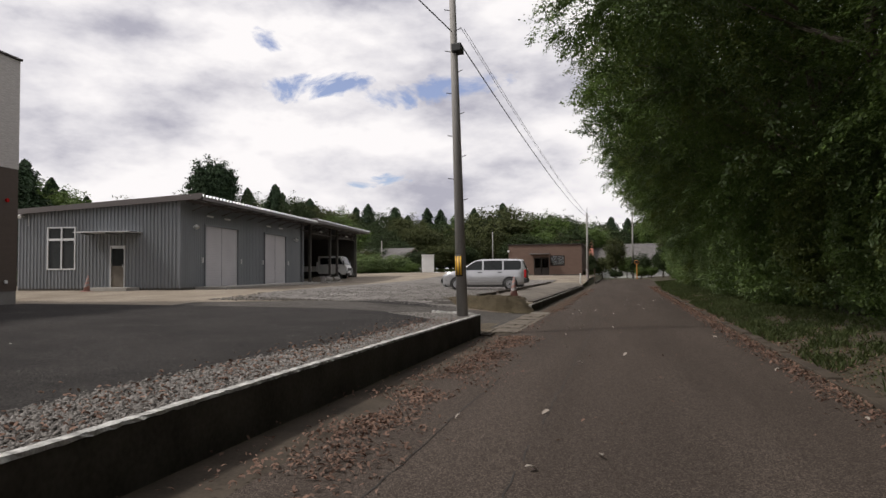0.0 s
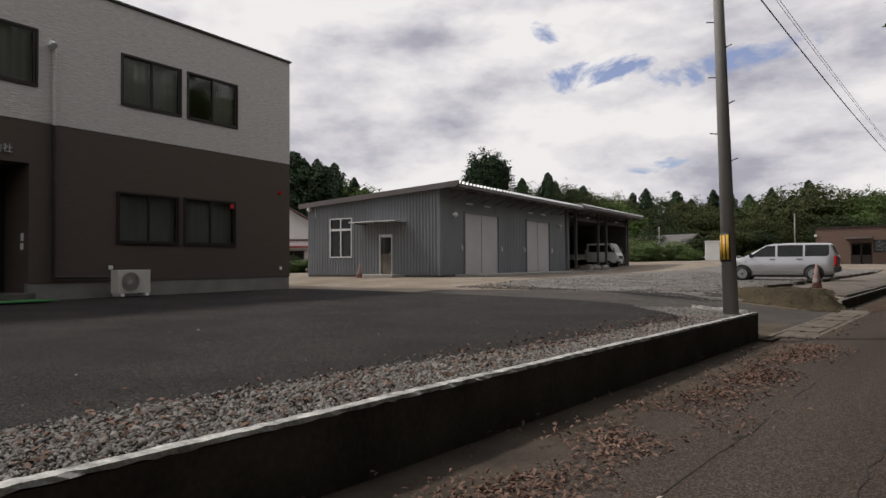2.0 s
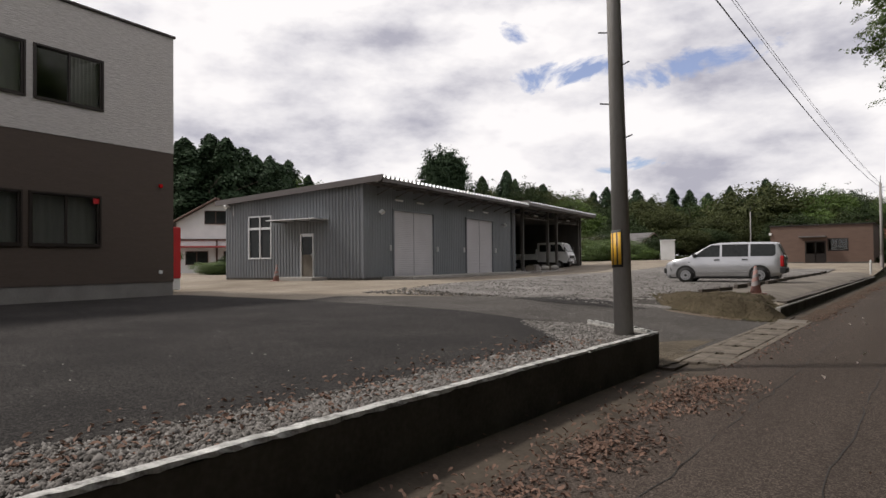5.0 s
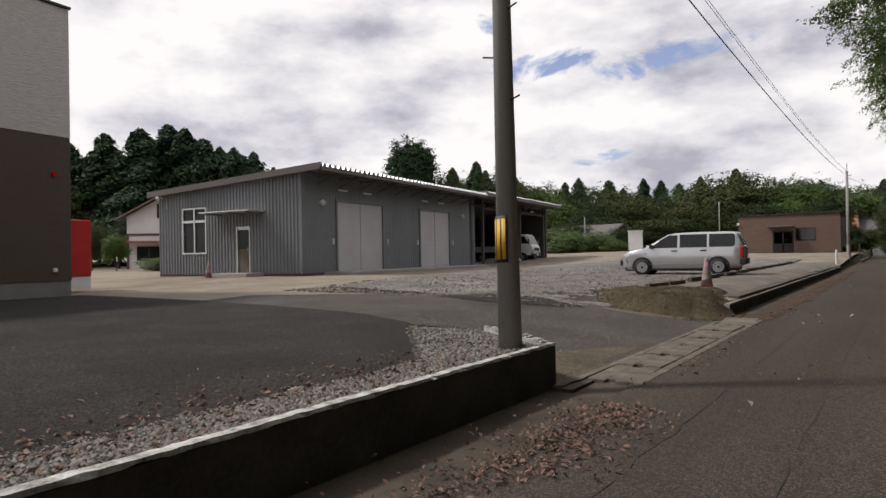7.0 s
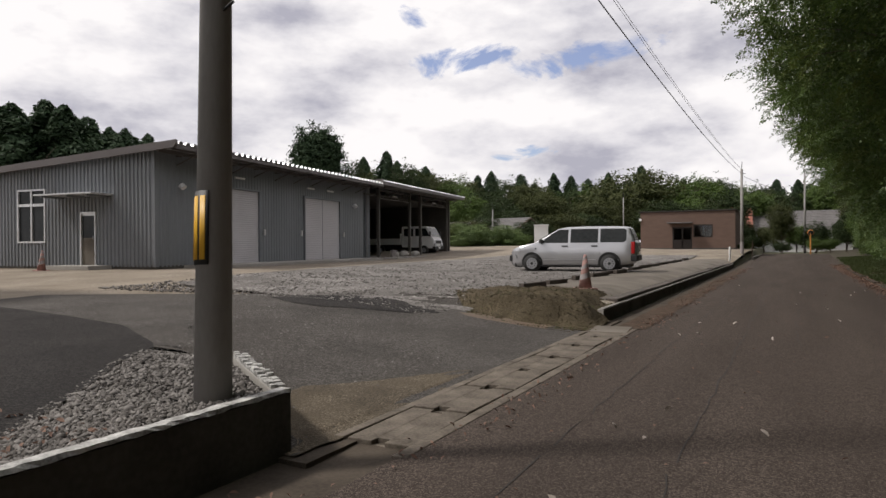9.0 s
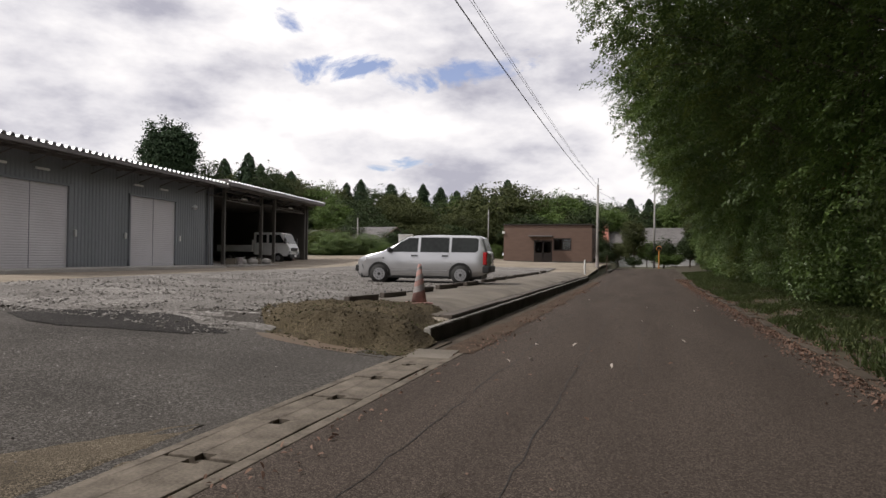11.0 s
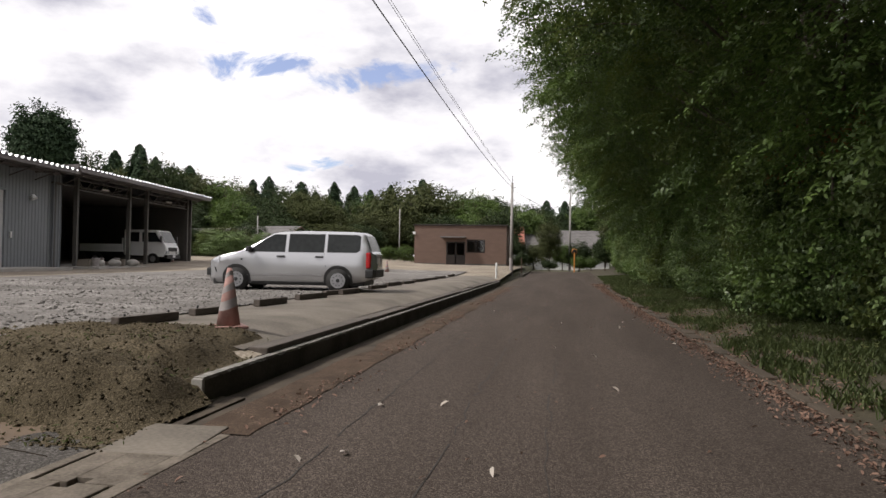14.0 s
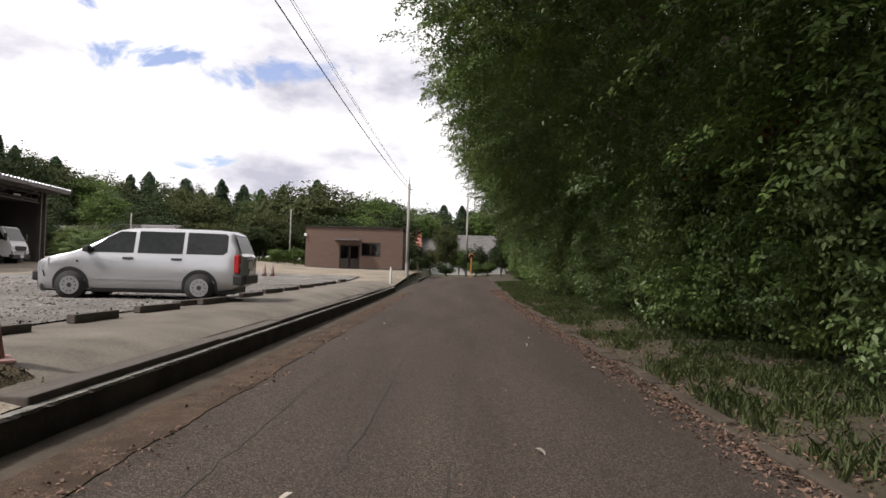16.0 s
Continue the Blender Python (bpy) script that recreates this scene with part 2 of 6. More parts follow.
M["dry"] = leaf_mat("dry_leaves", (0.060, 0.034, 0.024), (0.29, 0.180, 0.135), 0.8, 0.1)
M["pale_leaf"] = leaf_mat("pale_dry_leaves", (0.30, 0.26, 0.22), (0.5, 0.45, 0.4), 0.8, 0.1)
M["bark"] = mat("bark", (0.05, 0.04, 0.03), (0.13, 0.105, 0.08), 0.95, 4, 30, 0.03, stretch=(1, 1, 0.2))
M["stone"] = mat("crushed_stone", (0.048, 0.042, 0.037), (0.29, 0.272, 0.255), 0.9, 6, 40, island=0.85, spec=0.2)
M["siding_light"] = mat("light_siding", (0.40, 0.375, 0.35), (0.60, 0.57, 0.54), 0.8, 3, 9, 0.03, 7, stretch=(0.6, 0.6, 6), amount=0.75)
M["siding_brown"] = mat("dark_brown_siding", (0.060, 0.042, 0.031), (0.082, 0.060, 0.046), 0.75, 3, 14, 0.010, 10, stretch=(0.5, 0.5, 5), amount=0.6)
M["brown_wall"] = mat("brown_cladding", (0.115, 0.070, 0.052), (0.150, 0.095, 0.072), 0.7, 1.5, 20, 0.004, stretch=(1, 1, 3))
M["steel"] = mat("blue_grey_steel", (0.155, 0.165, 0.178), (0.208, 0.219, 0.233), 0.5, 0.8, 12, metal=0.15, stretch=(1, 1, 0.3))
# Darker steel; indoors its colour carries the shade of the shed.
M["steel_dark"] = mat("dark_shaded_steel", (0.06, 0.055, 0.05), (0.10, 0.09, 0.08), 0.7, 1, 12)
M["roof_trim"] = mat("brown_grey_trim", (0.10, 0.088, 0.085), (0.135, 0.12, 0.115), 0.5, 1, 20, metal=0.2)
M["roof_steel"] = mat("galvanised_roof", (0.40, 0.41, 0.42), (0.56, 0.57, 0.58), 0.4, 1, 20, metal=0.4)
M["shutter"] = mat("pale_door_steel", (0.52, 0.50, 0.51), (0.62, 0.60, 0.61), 0.55, 0.8, 15)
M["alu"] = mat("silver_aluminium", (0.55, 0.55, 0.55), (0.70, 0.70, 0.70), 0.35, 2, 30, metal=0.6)
M["bronze"] = mat("bronze_frames", (0.018, 0.013, 0.011), (0.032, 0.024, 0.02), 0.4, 2, 30, metal=0.3)
M["blind"] = mat("window_blind", (0.32, 0.33, 0.31), (0.46, 0.47, 0.45), 0.9, 2, 20, stretch=(1, 4, 0.5))
# Near-black colour that stands in for the dark of unlit rooms.
M["dark"] = mat("unlit_interior", (0.010, 0.010, 0.010), (0.022, 0.021, 0.020), 0.9, 2, 20)
M["glass"] = glass_mat("window_glass", (0.90, 0.90, 0.88), 0.88)
M["car_glass"] = glass_mat("car_glass", (0.35, 0.38, 0.38), 0.5)
M["silver"] = mat("silver_paint", (0.50, 0.505, 0.52), (0.58, 0.585, 0.60), 0.22, 1, 200, metal=0.6, spec=0.6)
M["white_paint"] = mat("white_paint", (0.68, 0.68, 0.67), (0.80, 0.80, 0.79), 0.45, 2, 30)
M["black_plastic"] = mat("black_plastic", (0.015, 0.015, 0.016), (0.03, 0.03, 0.03), 0.55, 5, 60)
M["tyre"] = mat("tyre_rubber", (0.014, 0.014, 0.014), (0.03, 0.029, 0.028), 0.85, 8, 60)
M["hub"] = mat("steel_wheel", (0.27, 0.27, 0.28), (0.40, 0.40, 0.41), 0.4, 8, 60, metal=0.6)
M["red"] = mat("red_paint", (0.42, 0.012, 0.016), (0.52, 0.02, 0.022), 0.4, 2, 30)
M["red_glass"] = mat("red_lens", (0.36, 0.006, 0.008), (0.48, 0.012, 0.014), 0.2, 5, 40)
M["amber"] = mat("amber_lens", (0.6, 0.25, 0.04), (0.7, 0.32, 0.06), 0.2, 5, 40)
M["lamp_glass"] = mat("lamp_lens", (0.6, 0.62, 0.64), (0.75, 0.77, 0.78), 0.15, 5, 40, metal=0.4)
M["cone"] = mat("faded_red_cone", (0.29, 0.145, 0.125), (0.40, 0.25, 0.225), 0.85, 9, 50, amount=0.3)
M["cone_band"] = mat("grey_band", (0.22, 0.195, 0.19), (0.36, 0.33, 0.32), 0.8, 9, 50)
M["pole"] = mat("pole_concrete", (0.24, 0.225, 0.21), (0.33, 0.315, 0.30), 0.8, 1.5, 40, 0.003, stretch=(1, 1, 0.3))
M["yellow"] = mat("yellow_band", (0.62, 0.33, 0.02), (0.72, 0.41, 0.03), 0.5, 4, 40)
M["timber"] = mat("old_sleeper", (0.045, 0.036, 0.030), (0.12, 0.10, 0.085), 0.9, 4, 30, 0.01, stretch=(1, 0.2, 1))
M["tile_grey"] = mat("grey_roof_tiles", (0.085, 0.078, 0.075), (0.16, 0.15, 0.145), 0.6, 2, 30, 0.02, 6)
M["tile_red"] = mat("red_roof_tiles", (0.24, 0.085, 0.055), (0.34, 0.13, 0.09), 0.6, 2, 30, 0.02, 6)
M["plaster"] = mat("white_plaster", (0.60, 0.60, 0.60), (0.75, 0.75, 0.74), 0.9, 1, 20)
M["wood"] = mat("dark_wood", (0.07, 0.04, 0.03), (0.13, 0.08, 0.06), 0.8, 2, 30, stretch=(1, 1, 0.2))
M["green_mat"] = mat("green_mat", (0.03, 0.14, 0.04), (0.05, 0.2, 0.06), 0.95, 5, 80)
M["wire"] = mat("cable_black", (0.012, 0.012, 0.013), (0.03, 0.03, 0.03), 0.6, 5, 40)
M["orange"] = mat("orange_paint", (0.55, 0.20, 0.04), (0.65, 0.27, 0.06), 0.5, 5, 40)
M["rust_red"] = mat("rust_red_roof", (0.30, 0.06, 0.06), (0.42, 0.10, 0.09), 0.7, 3, 30)
M["drain"] = mat("drain_concrete", (0.055, 0.046, 0.036), (0.235, 0.20, 0.165), 0.92, 4.5, 45, 0.010, spec=0.15, island=0.12)
M["plinth"] = mat("plinth_concrete", (0.15, 0.14, 0.13), (0.24, 0.23, 0.215), 0.9, 1.5, 28, 0.004)
M["cream"] = mat("cream_enamel", (0.46, 0.44, 0.39), (0.56, 0.54, 0.48), 0.5, 2, 30)
M["pane"] = mat("dark_pane", (0.016, 0.018, 0.018), (0.035, 0.038, 0.038), 0.06, 1, 10, spec=0.15)
M["grit"] = stony("sandy_grit", (0.042, 0.035, 0.027), (0.115, 0.093, 0.066), (0.23, 0.19, 0.14), 0.010, 0.006, 2.6, (1, 1, 1), 0.4)
M["rust_soil"] = stony("washed_brown_soil", (0.036, 0.026, 0.019), (0.080, 0.054, 0.038), (0.15, 0.105, 0.078), 0.011, 0.004, 3.0)
M["wet"] = mat("wet_earth", (0.085, 0.055, 0.032), (0.14, 0.095, 0.058), 0.7, 3, 40, 0.004)


# ---- mesh helpers ----
def part(name, bm, material, parent, label=""):
    """Links a bmesh as one mesh object under a thing or a part."""
    me = bpy.data.meshes.new(name)
    bm.to_mesh(me)
    bm.free()
    me.materials.append(material)
    ob = new(name, me)
    ob.parent = parent
    if label:
        ob["label"] = label
    return ob


def empty(name, m, label, category, group="", kind=""):
    ob = new(name)
    ob.empty_display_size = 0.2
    ob.matrix_basis = m
    return tagged(ob, label, category, group, kind)


def thing(name, bm, material, label, category, group="", kind="", m=None):
    ob = part(name, bm, material, None)
    if m is not None:
        ob.matrix_basis = m
    return tagged(ob, label, category, group, kind)


def box(bm, lo, hi, bevel=0.0, m=None):
    """A block from corner lo to corner hi, with its edges bevelled."""
    c = [(a + b) / 2 for a, b in zip(lo, hi)]
    s = [abs(b - a) for a, b in zip(lo, hi)]
    t = Matrix.Translation(c) @ Matrix.Diagonal((*s, 1))
    r = bmesh.ops.create_cube(bm, size=1, matrix=(m @ t) if m is not None else t)
    if bevel:
        es = list({e for v in r["verts"] for e in v.link_edges})
        bmesh.ops.bevel(bm, geom=es, offset=bevel, segments=2, profile=0.6, affect="EDGES")
    return bm


def boxes(*items):
    bm = bmesh.new()
    for it in items:
        box(bm, *it)
    return bm


def rod(bm, p, q, r, r2=None, n=10):
    """A round bar from p to q."""
    p, q = Vector(p), Vector(q)
    d = q - p
    m = Matrix.Translation((p + q) / 2) @ d.to_track_quat("Z", "Y").to_matrix().to_4x4()
    bmesh.ops.create_cone(bm, cap_ends=True, segments=n, radius1=r, radius2=r if r2 is None else r2, depth=d.length, matrix=m)
    return bm


def rods(*items):
    bm = bmesh.new()
    for it in items:
        rod(bm, *it)
    return bm


def smooth(bm):
    for f in bm.faces:
        f.smooth = True
    return bm


def holed(bm, u0, u1, z0, z1, holes, place):
    """Wall blocks over u0..u1 and z0..z1 around its openings (ua, ub, za, zb); place(ua, ub, za, zb) gives a block's corners."""
    us = sorted({u0, u1, *[h[0] for h in holes], *[h[1] for h in holes]})
    zs = sorted({z0, z1, *[h[2] for h in holes], *[h[3] for h in holes]})
    us, zs = [u for u in us if u0 <= u <= u1], [z for z in zs if z0 <= z <= z1]
    for a, b in zip(us, us[1:]):
        for c, d in zip(zs, zs[1:]):
            um, zm = (a + b) / 2, (c + d) / 2
            if not any(h[0] < um < h[1] and h[2] < zm < h[3] for h in holes):
                box(bm, *place(a, b, c, d))
    bmesh.ops.remove_doubles(bm, verts=bm.verts, dist=0.0005)
    return bm


def step(x):
    x = min(1.0, max(0.0, x))
    return x * x * (3 - 2 * x)


# ---- the lie of the land ----
WALL_X = -2.42


def gz(x, y):
    """The height of the ground."""
    far = 0.30 * step((y - 42) / 34)
    if x > -2.5:
        if x < 2.5:
            return far + 0.012 * (1 - ((x - 0.4) / 2.1) ** 2)
        return far + 0.05 * step((x - 2.5) / 0.4) + 0.10 * step((x - 2.8) / 2) + 1.6 * step((x - 5) / 12)
    h = 0.36 + 0.03 * step((y - 18) / 3) + 0.20 * step((y - 14) / 7) * step((-x - 7) / 9) + 0.22 * step((y - 36) / 14) * step((-x - 10) / 8)
    h += 0.50 * step((y - 44) / 20)
    h -= 0.13 * step((x + 3.3) / 0.72) * step((y - 17) / 1.0)
    into = step((-x - 2.4) / 5.0)                       # the ramp of the gateway
    corner = 10.7 + 0.7 * max(0.0, -x - 2.55)
    side = max(step((corner - y) / 0.25), step((y - 17.35 + 0.10 * (-x - 2.5)) / 1.25))
    return h * max(side, into)


def sheet(name, ys, left, right, n, material, label, category, lift=0.0, wob=0.0, dip=None):
    """A piece of the ground between two lines left(y) and right(y), n strips wide, lying on the land."""
    bm = bmesh.new()
    rows = []
    for y in ys:
        l, r = left(y), right(y)
        row = []
        for i in range(n + 1):
            x = l + (r - l) * i / n
            row.append(bm.verts.new((x, y, gz(x, y) + lift - (dip(x, y) if dip else 0) + (wob * noise.noise((x * 1.3, y * 1.3, 0)) * min(1, 4 * i / n, 4 * (n - i) / n) if wob else 0))))
        rows.append(row)
    for a, b in zip(rows, rows[1:]):
        for i in range(n):
            f = bm.faces.new((a[i], a[i + 1], b[i + 1], b[i]))
            f.smooth = True
    return thing(name, bm, material, label, category, kind="structure")


def span(a, b, d):
    k = max(1, round((b - a) / d))
    return [a + (b - a) * i / k for i in range(k + 1)]


def table(points):
    """A line through the points (y, x)."""
    ys, xs = zip(*points)
    return lambda y: float(np.interp(y, ys, xs))


# ---- the ground ----
def build_ground():
    bm = bmesh.new()
    xs = [-900, -500, -250, -140, -90, -60, -40, -30, -20, -14, -10, -7, -4.5, -2.56, -2.46, -1.5, 2.5, 3, 4, 6, 9, 13, 20, 40, 90, 200, 500, 900]
    ys = [-600, -200, -80, -40, -25, -15, -5, 0, 5, 9, 10.5, 11.5, 13, 15, 17, 18, 19, 21, 25, 30, 36, 42, 50, 60, 70, 80, 100, 140, 200, 400, 900]
    g = [[bm.verts.new((x, y, gz(x, y) - (0.3 if -60 < x < 25 and -20 < y < 72 else 0.06))) for x in xs] for y in ys]
    for a, b in zip(g, g[1:]):
        for i in range(len(xs) - 1):
            bm.faces.new((a[i], a[i + 1], b[i + 1], b[i])).smooth = True
    thing("ground", bm, M["ground"], "open grassy ground reaching the horizon", "ground", kind="structure")


build_ground()
YF = span(-25, 76, 0.5)
sheet("road", YF, lambda y: -1.76 - 0.006 * max(0, y - 20), lambda y: 2.55 + 0.02 * max(0, y - 40), 8, M["road"], "worn brownish asphalt lane with lengthwise cracks", "road", 0.0)
sheet("gutter_strip", YF, lambda y: -2.44, lambda y: -1.755 - 0.006 * max(0, y - 20), 3, M["gutter"], "dirty concrete gutter strip along the lane", "gutter", -0.03, 0.02)
LOT = table([(-25, -3.30), (0.0, -3.32), (1.4, -3.42), (3.0, -3.36), (4.0, -3.24), (5.0, -3.08), (6.2, -2.98), (8.5, -2.90), (9.2, -2.98), (9.97, -3.60), (10.8, -4.35), (11.5, -4.80), (12.4, -6.5), (12.9, -8.7), (13.4, -12.0), (13.6, -16.0)])
sheet("parking_asphalt", span(-25, 13.6, 0.2), lambda y: -17.5 - 0.12 * (y - 13.4), LOT, 24, M["lot"], "fresh dark asphalt forecourt of the office", "asphalt", 0.012)
sheet("gravel_strip", span(-25, 11.4, 0.2), lambda y: LOT(y) - 0.3, lambda y: -2.485 - 1.45 * max(0, y - 10.6), 10, M["gravel"], "strip of crushed grey stone behind the low wall", "gravel", -0.014, 0.016)
sheet("yard", span(-25, 75, 0.5), lambda y: -62, lambda y: -2.56, 90, M["dirt"], "packed tan earth yard with thin gravel", "yard", -0.05, dip=lambda x, y: 0.3 if 9.0 < y < 19.5 and x > -6.5 else 0)
sheet("gravel_lot", span(16.9, 52, 0.3), table([(16.9, -7.5), (18, -12.5), (25, -13.5), (34, -14.5), (52, -15)]), table([(16, -6.0), (17.0, -5.2), (17.5, -4.5), (18.3, -4.6), (19.3, -4.75), (52, -4.9)]), 30, M["gravel"], "grey gravel parking area", "gravel", 0.006, 0.02)
sheet("gateway_asphalt", span(10.5, 18.2, 0.15), table([(10.5, -2.45), (10.95, -3.0), (11.35, -3.6), (11.5, -5.6), (12.4, -8.2), (13.2, -12), (15, -12.5), (16.5, -9.5), (18.2, -6.0)]), table([(10.5, -2.34), (17.2, -2.30), (17.4, -2.7), (18.2, -5.0)]), 26, M["old"], "old grey asphalt ramp of the gateway", "asphalt", 0.006, 0.004)
def build_mound():
    """The earth bank that ends the raised parking area at the gateway."""
    bm = bmesh.new()
    left = table([(16.9, -3.4), (17.4, -4.5), (18.2, -5.1), (19.2, -5.6), (20.3, -5.2)])
    rows = []
    for y in span(16.9, 20.3, 0.07):
        xr = -2.30 if y < 18.27 else -2.512
        xl = left(y)
        row = []
        n = 56
        for i in range(n + 1):
            x = xl + (xr - xl) * i / n
            flank = step((-x - 2.27) / 0.42) if y < 18.27 else 1.0
            z = max(gz(x, y) if x < -2.5 and y > 19.2 else 0, (0.40 - 0.14 * step((x + 3.3) / 0.72)) * step((y - 17.0 - 0.10 * noise.noise((x * 2, 0, 5))) / 0.95) * flank)
            z = max(z, gz(x, y)) if x < -4.6 else z
            z = gz(x, y) + (z - gz(x, y)) * step((x - xl) / 1.1) if x < -2.6 else z
            if y > 18.2 and z > 0.165:
                z -= (z - 0.165) * step((x + 2.95) / 0.34)
            rim = min(1, 5 * i / n, 5 * (n - i) / n, (y - 16.9) * 3, (20.3 - y) * 3)
            z += rim * (0.06 * noise.noise((x * 2.2, y * 2.2, 1)) + 0.05 * noise.noise((x * 6, y * 6, 2)) + 0.03 * noise.noise((x * 15, y * 15, 3)))
            row.append(bm.verts.new((x, y, z + 0.010)))
        rows.append(row)
    for a, b in zip(rows, rows[1:]):
        for i in range(56):
            bm.faces.new((a[i], a[i + 1], b[i + 1], b[i])).smooth = True
    thing("soil_mound", bm, M["soil"], "low bank of brown earth with stones", "earth", kind="structure")


build_mound()
thing("gateway_base", boxes(((-4.2, 10.45, -0.4), (-2.2, 18.6, -0.014))), M["gutter"], "dirty concrete bed under the gateway edge", "gutter", kind="structure")
sheet("sand_patch", span(10.5, 13.4, 0.06), lambda y: table([(10.5, -2.41), (10.72, -2.48), (11.0, -2.95), (11.4, -3.35), (11.9, -3.45), (12.4, -3.1), (13.4, -2.6)])(y) + 0.12 * noise.noise((1, y * 4, 3)) * step((y - 10.9) / 0.3), lambda y: table([(10.5, -2.33), (11.05, -2.30), (12.6, -2.38), (13.4, -2.5)])(y) + 0.05 * noise.noise((4, y * 5, 3)), 34, M["grit"], "spilled sandy grit on the gateway asphalt", "sand", 0.009, 0.012)
sheet("soil_strip", span(17.4, 44, 0.15), lambda y: -2.04 + 0.12 * noise.noise((0, y * 0.9, 2)), lambda y: -1.58 + 0.10 * noise.noise((3, y * 0.8, 4)) + 0.05 * noise.noise((3, y * 4, 4)) + 0.10 * step((y - 30) / 14) * -1, 5, M["rust_soil"], "brown washed soil along the lane edge", "soil", 0.007, 0.012)
sheet("wet_patch", span(16.7, 17.5, 0.08), table([(16.7, -2.5), (16.85, -3.4), (17.0, -4.3), (17.25, -4.6), (17.5, -4.2)]), table([(16.7, -2.45), (16.8, -2.34), (17.5, -2.32)]), 12, M["wet"], "wet muddy patch below the earth bank", "mud", 0.010, 0.015)
sheet("dark_patch", span(15.7, 17.5, 0.08), lambda y: table([(15.7, -6.8), (16.3, -7.9), (16.9, -7.8), (17.5, -6.6)])(y) + 0.35 * noise.noise((2, y * 3, 1)), lambda y: table([(15.7, -6.3), (16.4, -5.0), (17.0, -4.9), (17.5, -6.0)])(y) + 0.35 * noise.noise((5, y * 3, 1)), 16, M["lot"], "broken dark asphalt patch at the gravel edge", "asphalt", 0.013, 0.004)
sheet("concrete_pad", span(19.6, 47.5, 0.5), lambda y: -4.75, lambda y: -2.74, 6, M["pad"], "stained concrete slab along the low wall", "slab", -0.015)
sheet("verge", span(-25, 100, 0.35), lambda y: 2.56 + 0.02 * max(0, y - 40), lambda y: 30.0, 40, M["grass_soil"], "leaf-strewn earth verge rising under the trees", "verge", -0.006, 0.010)


# ---- low walls and kerbs ----
def low_wall(name, y0, y1, z_top, x, thick, label, rough_top=0.012, top="walltop"):
    """A retaining wall along the lane with a chipped, uneven top."""
    w = empty(name, pose(0, 0, 0), label, "wall", kind="structure")
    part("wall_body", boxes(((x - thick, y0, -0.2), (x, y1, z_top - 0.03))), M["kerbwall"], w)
    bm = bmesh.new()
    ys = span(y0, y1, 0.055)
    rnd = random.Random(3)
    rows = []
    for y in ys:
        j = rnd.uniform(-0.3, 0.3) * rough_top + 0.006 * noise.noise((x, y * 0.9, 2))
        rows.append([bm.verts.new(v) for v in ((x - thick - 0.004, y, z_top - 0.03), (x - thick - 0.004, y, z_top + j), (x + 0.002 - max(0, rnd.gauss(0, rough_top)), y, z_top + j * 0.5), (x + 0.004, y, z_top - 0.03 + 0.012 * rnd.random()))])
    for a, b in zip(rows, rows[1:]):
        for i in range(3):
            bm.faces.new((a[i], b[i], b[i + 1], a[i + 1]))
    bm.faces.new(rows[-1][::-1]); bm.faces.new(rows[0])
    bmesh.ops.recalc_face_normals(bm, faces=bm.faces)
    # Chipped top, coloured lighter than the body to hold its sunlit look.
    part("wall_top", bm, M[top], w, "pale chipped concrete top, sunlit tone in its colour")
    return w


front_wall = low_wall("low_wall_front", -25, 10.57, 0.39, WALL_X, 0.075, "low dark concrete retaining wall along the lane", 0.011)
ret = boxes(((-0.05, 0, -0.5), (0.05, 1.42, -0.045), 0.012))
part("wall_return", ret, M["concrete"], front_wall).matrix_basis = pose(-2.50, 10.56, 0.42, 0, 0, 55)
bm = bmesh.new()
rr = random.Random(7)
for k in range(26):
    y = 0.04 + k * 0.053
    for sx in (-0.025, 0.025):
        h = rr.uniform(0.0, 0.03)
        box(bm, (sx - 0.022, y, -0.05), (sx + 0.022, y + 0.045, h - 0.03), 0.006)
part("wall_return_top", bm, M["walltop"], front_wall, "broken block top with open cells").matrix_basis = pose(-2.50, 10.56, 0.42, 0, 0, 55)
far_wall = low_wall("low_wall_far", 18.3, 46.5, 0.20, WALL_X - 0.01, 0.08, "low concrete wall beside the parking slab", 0.010, "walltop_dirty")
part("wall_end_face", boxes(((-2.52, 18.27, -0.15), (-2.42, 18.31, 0.19), 0.006)), M["concrete"], far_wall, "pale cut end of the wall")
bm = bmesh.new()
rr = random.Random(12)
y = 19.7
while y < 46:
    l = rr.uniform(2.4, 5.2)
    box(bm, (-2.745 + rr.uniform(-0.01, 0.01), y, 0.05), (-2.514, min(46.3, y + l), 0.262 + rr.uniform(-0.025, 0.015)), 0.015)
    y += l + 0.03
part("slab_edge_timber", bm, M["timber"], far_wall, "dark edging boards of the slab")
bm = bmesh.new()
y = -25.0
rr = random.Random(5)
while y < 72:
    z = gz(2.6, y)
    dx = 0.02 * max(0, y - 40)
    box(bm, (2.58 + dx + rr.uniform(-0.02, 0.02), y, z - 0.2), (2.73 + dx + rr.uniform(-0.02, 0.02), y + 0.58, z + 0.045 + rr.uniform(-0.03, 0.02)), 0.015)
    y += 0.6
thing("verge_kerb", bm, M["gutter"], "low mossy concrete kerb at the verge", "kerb", kind="structure")

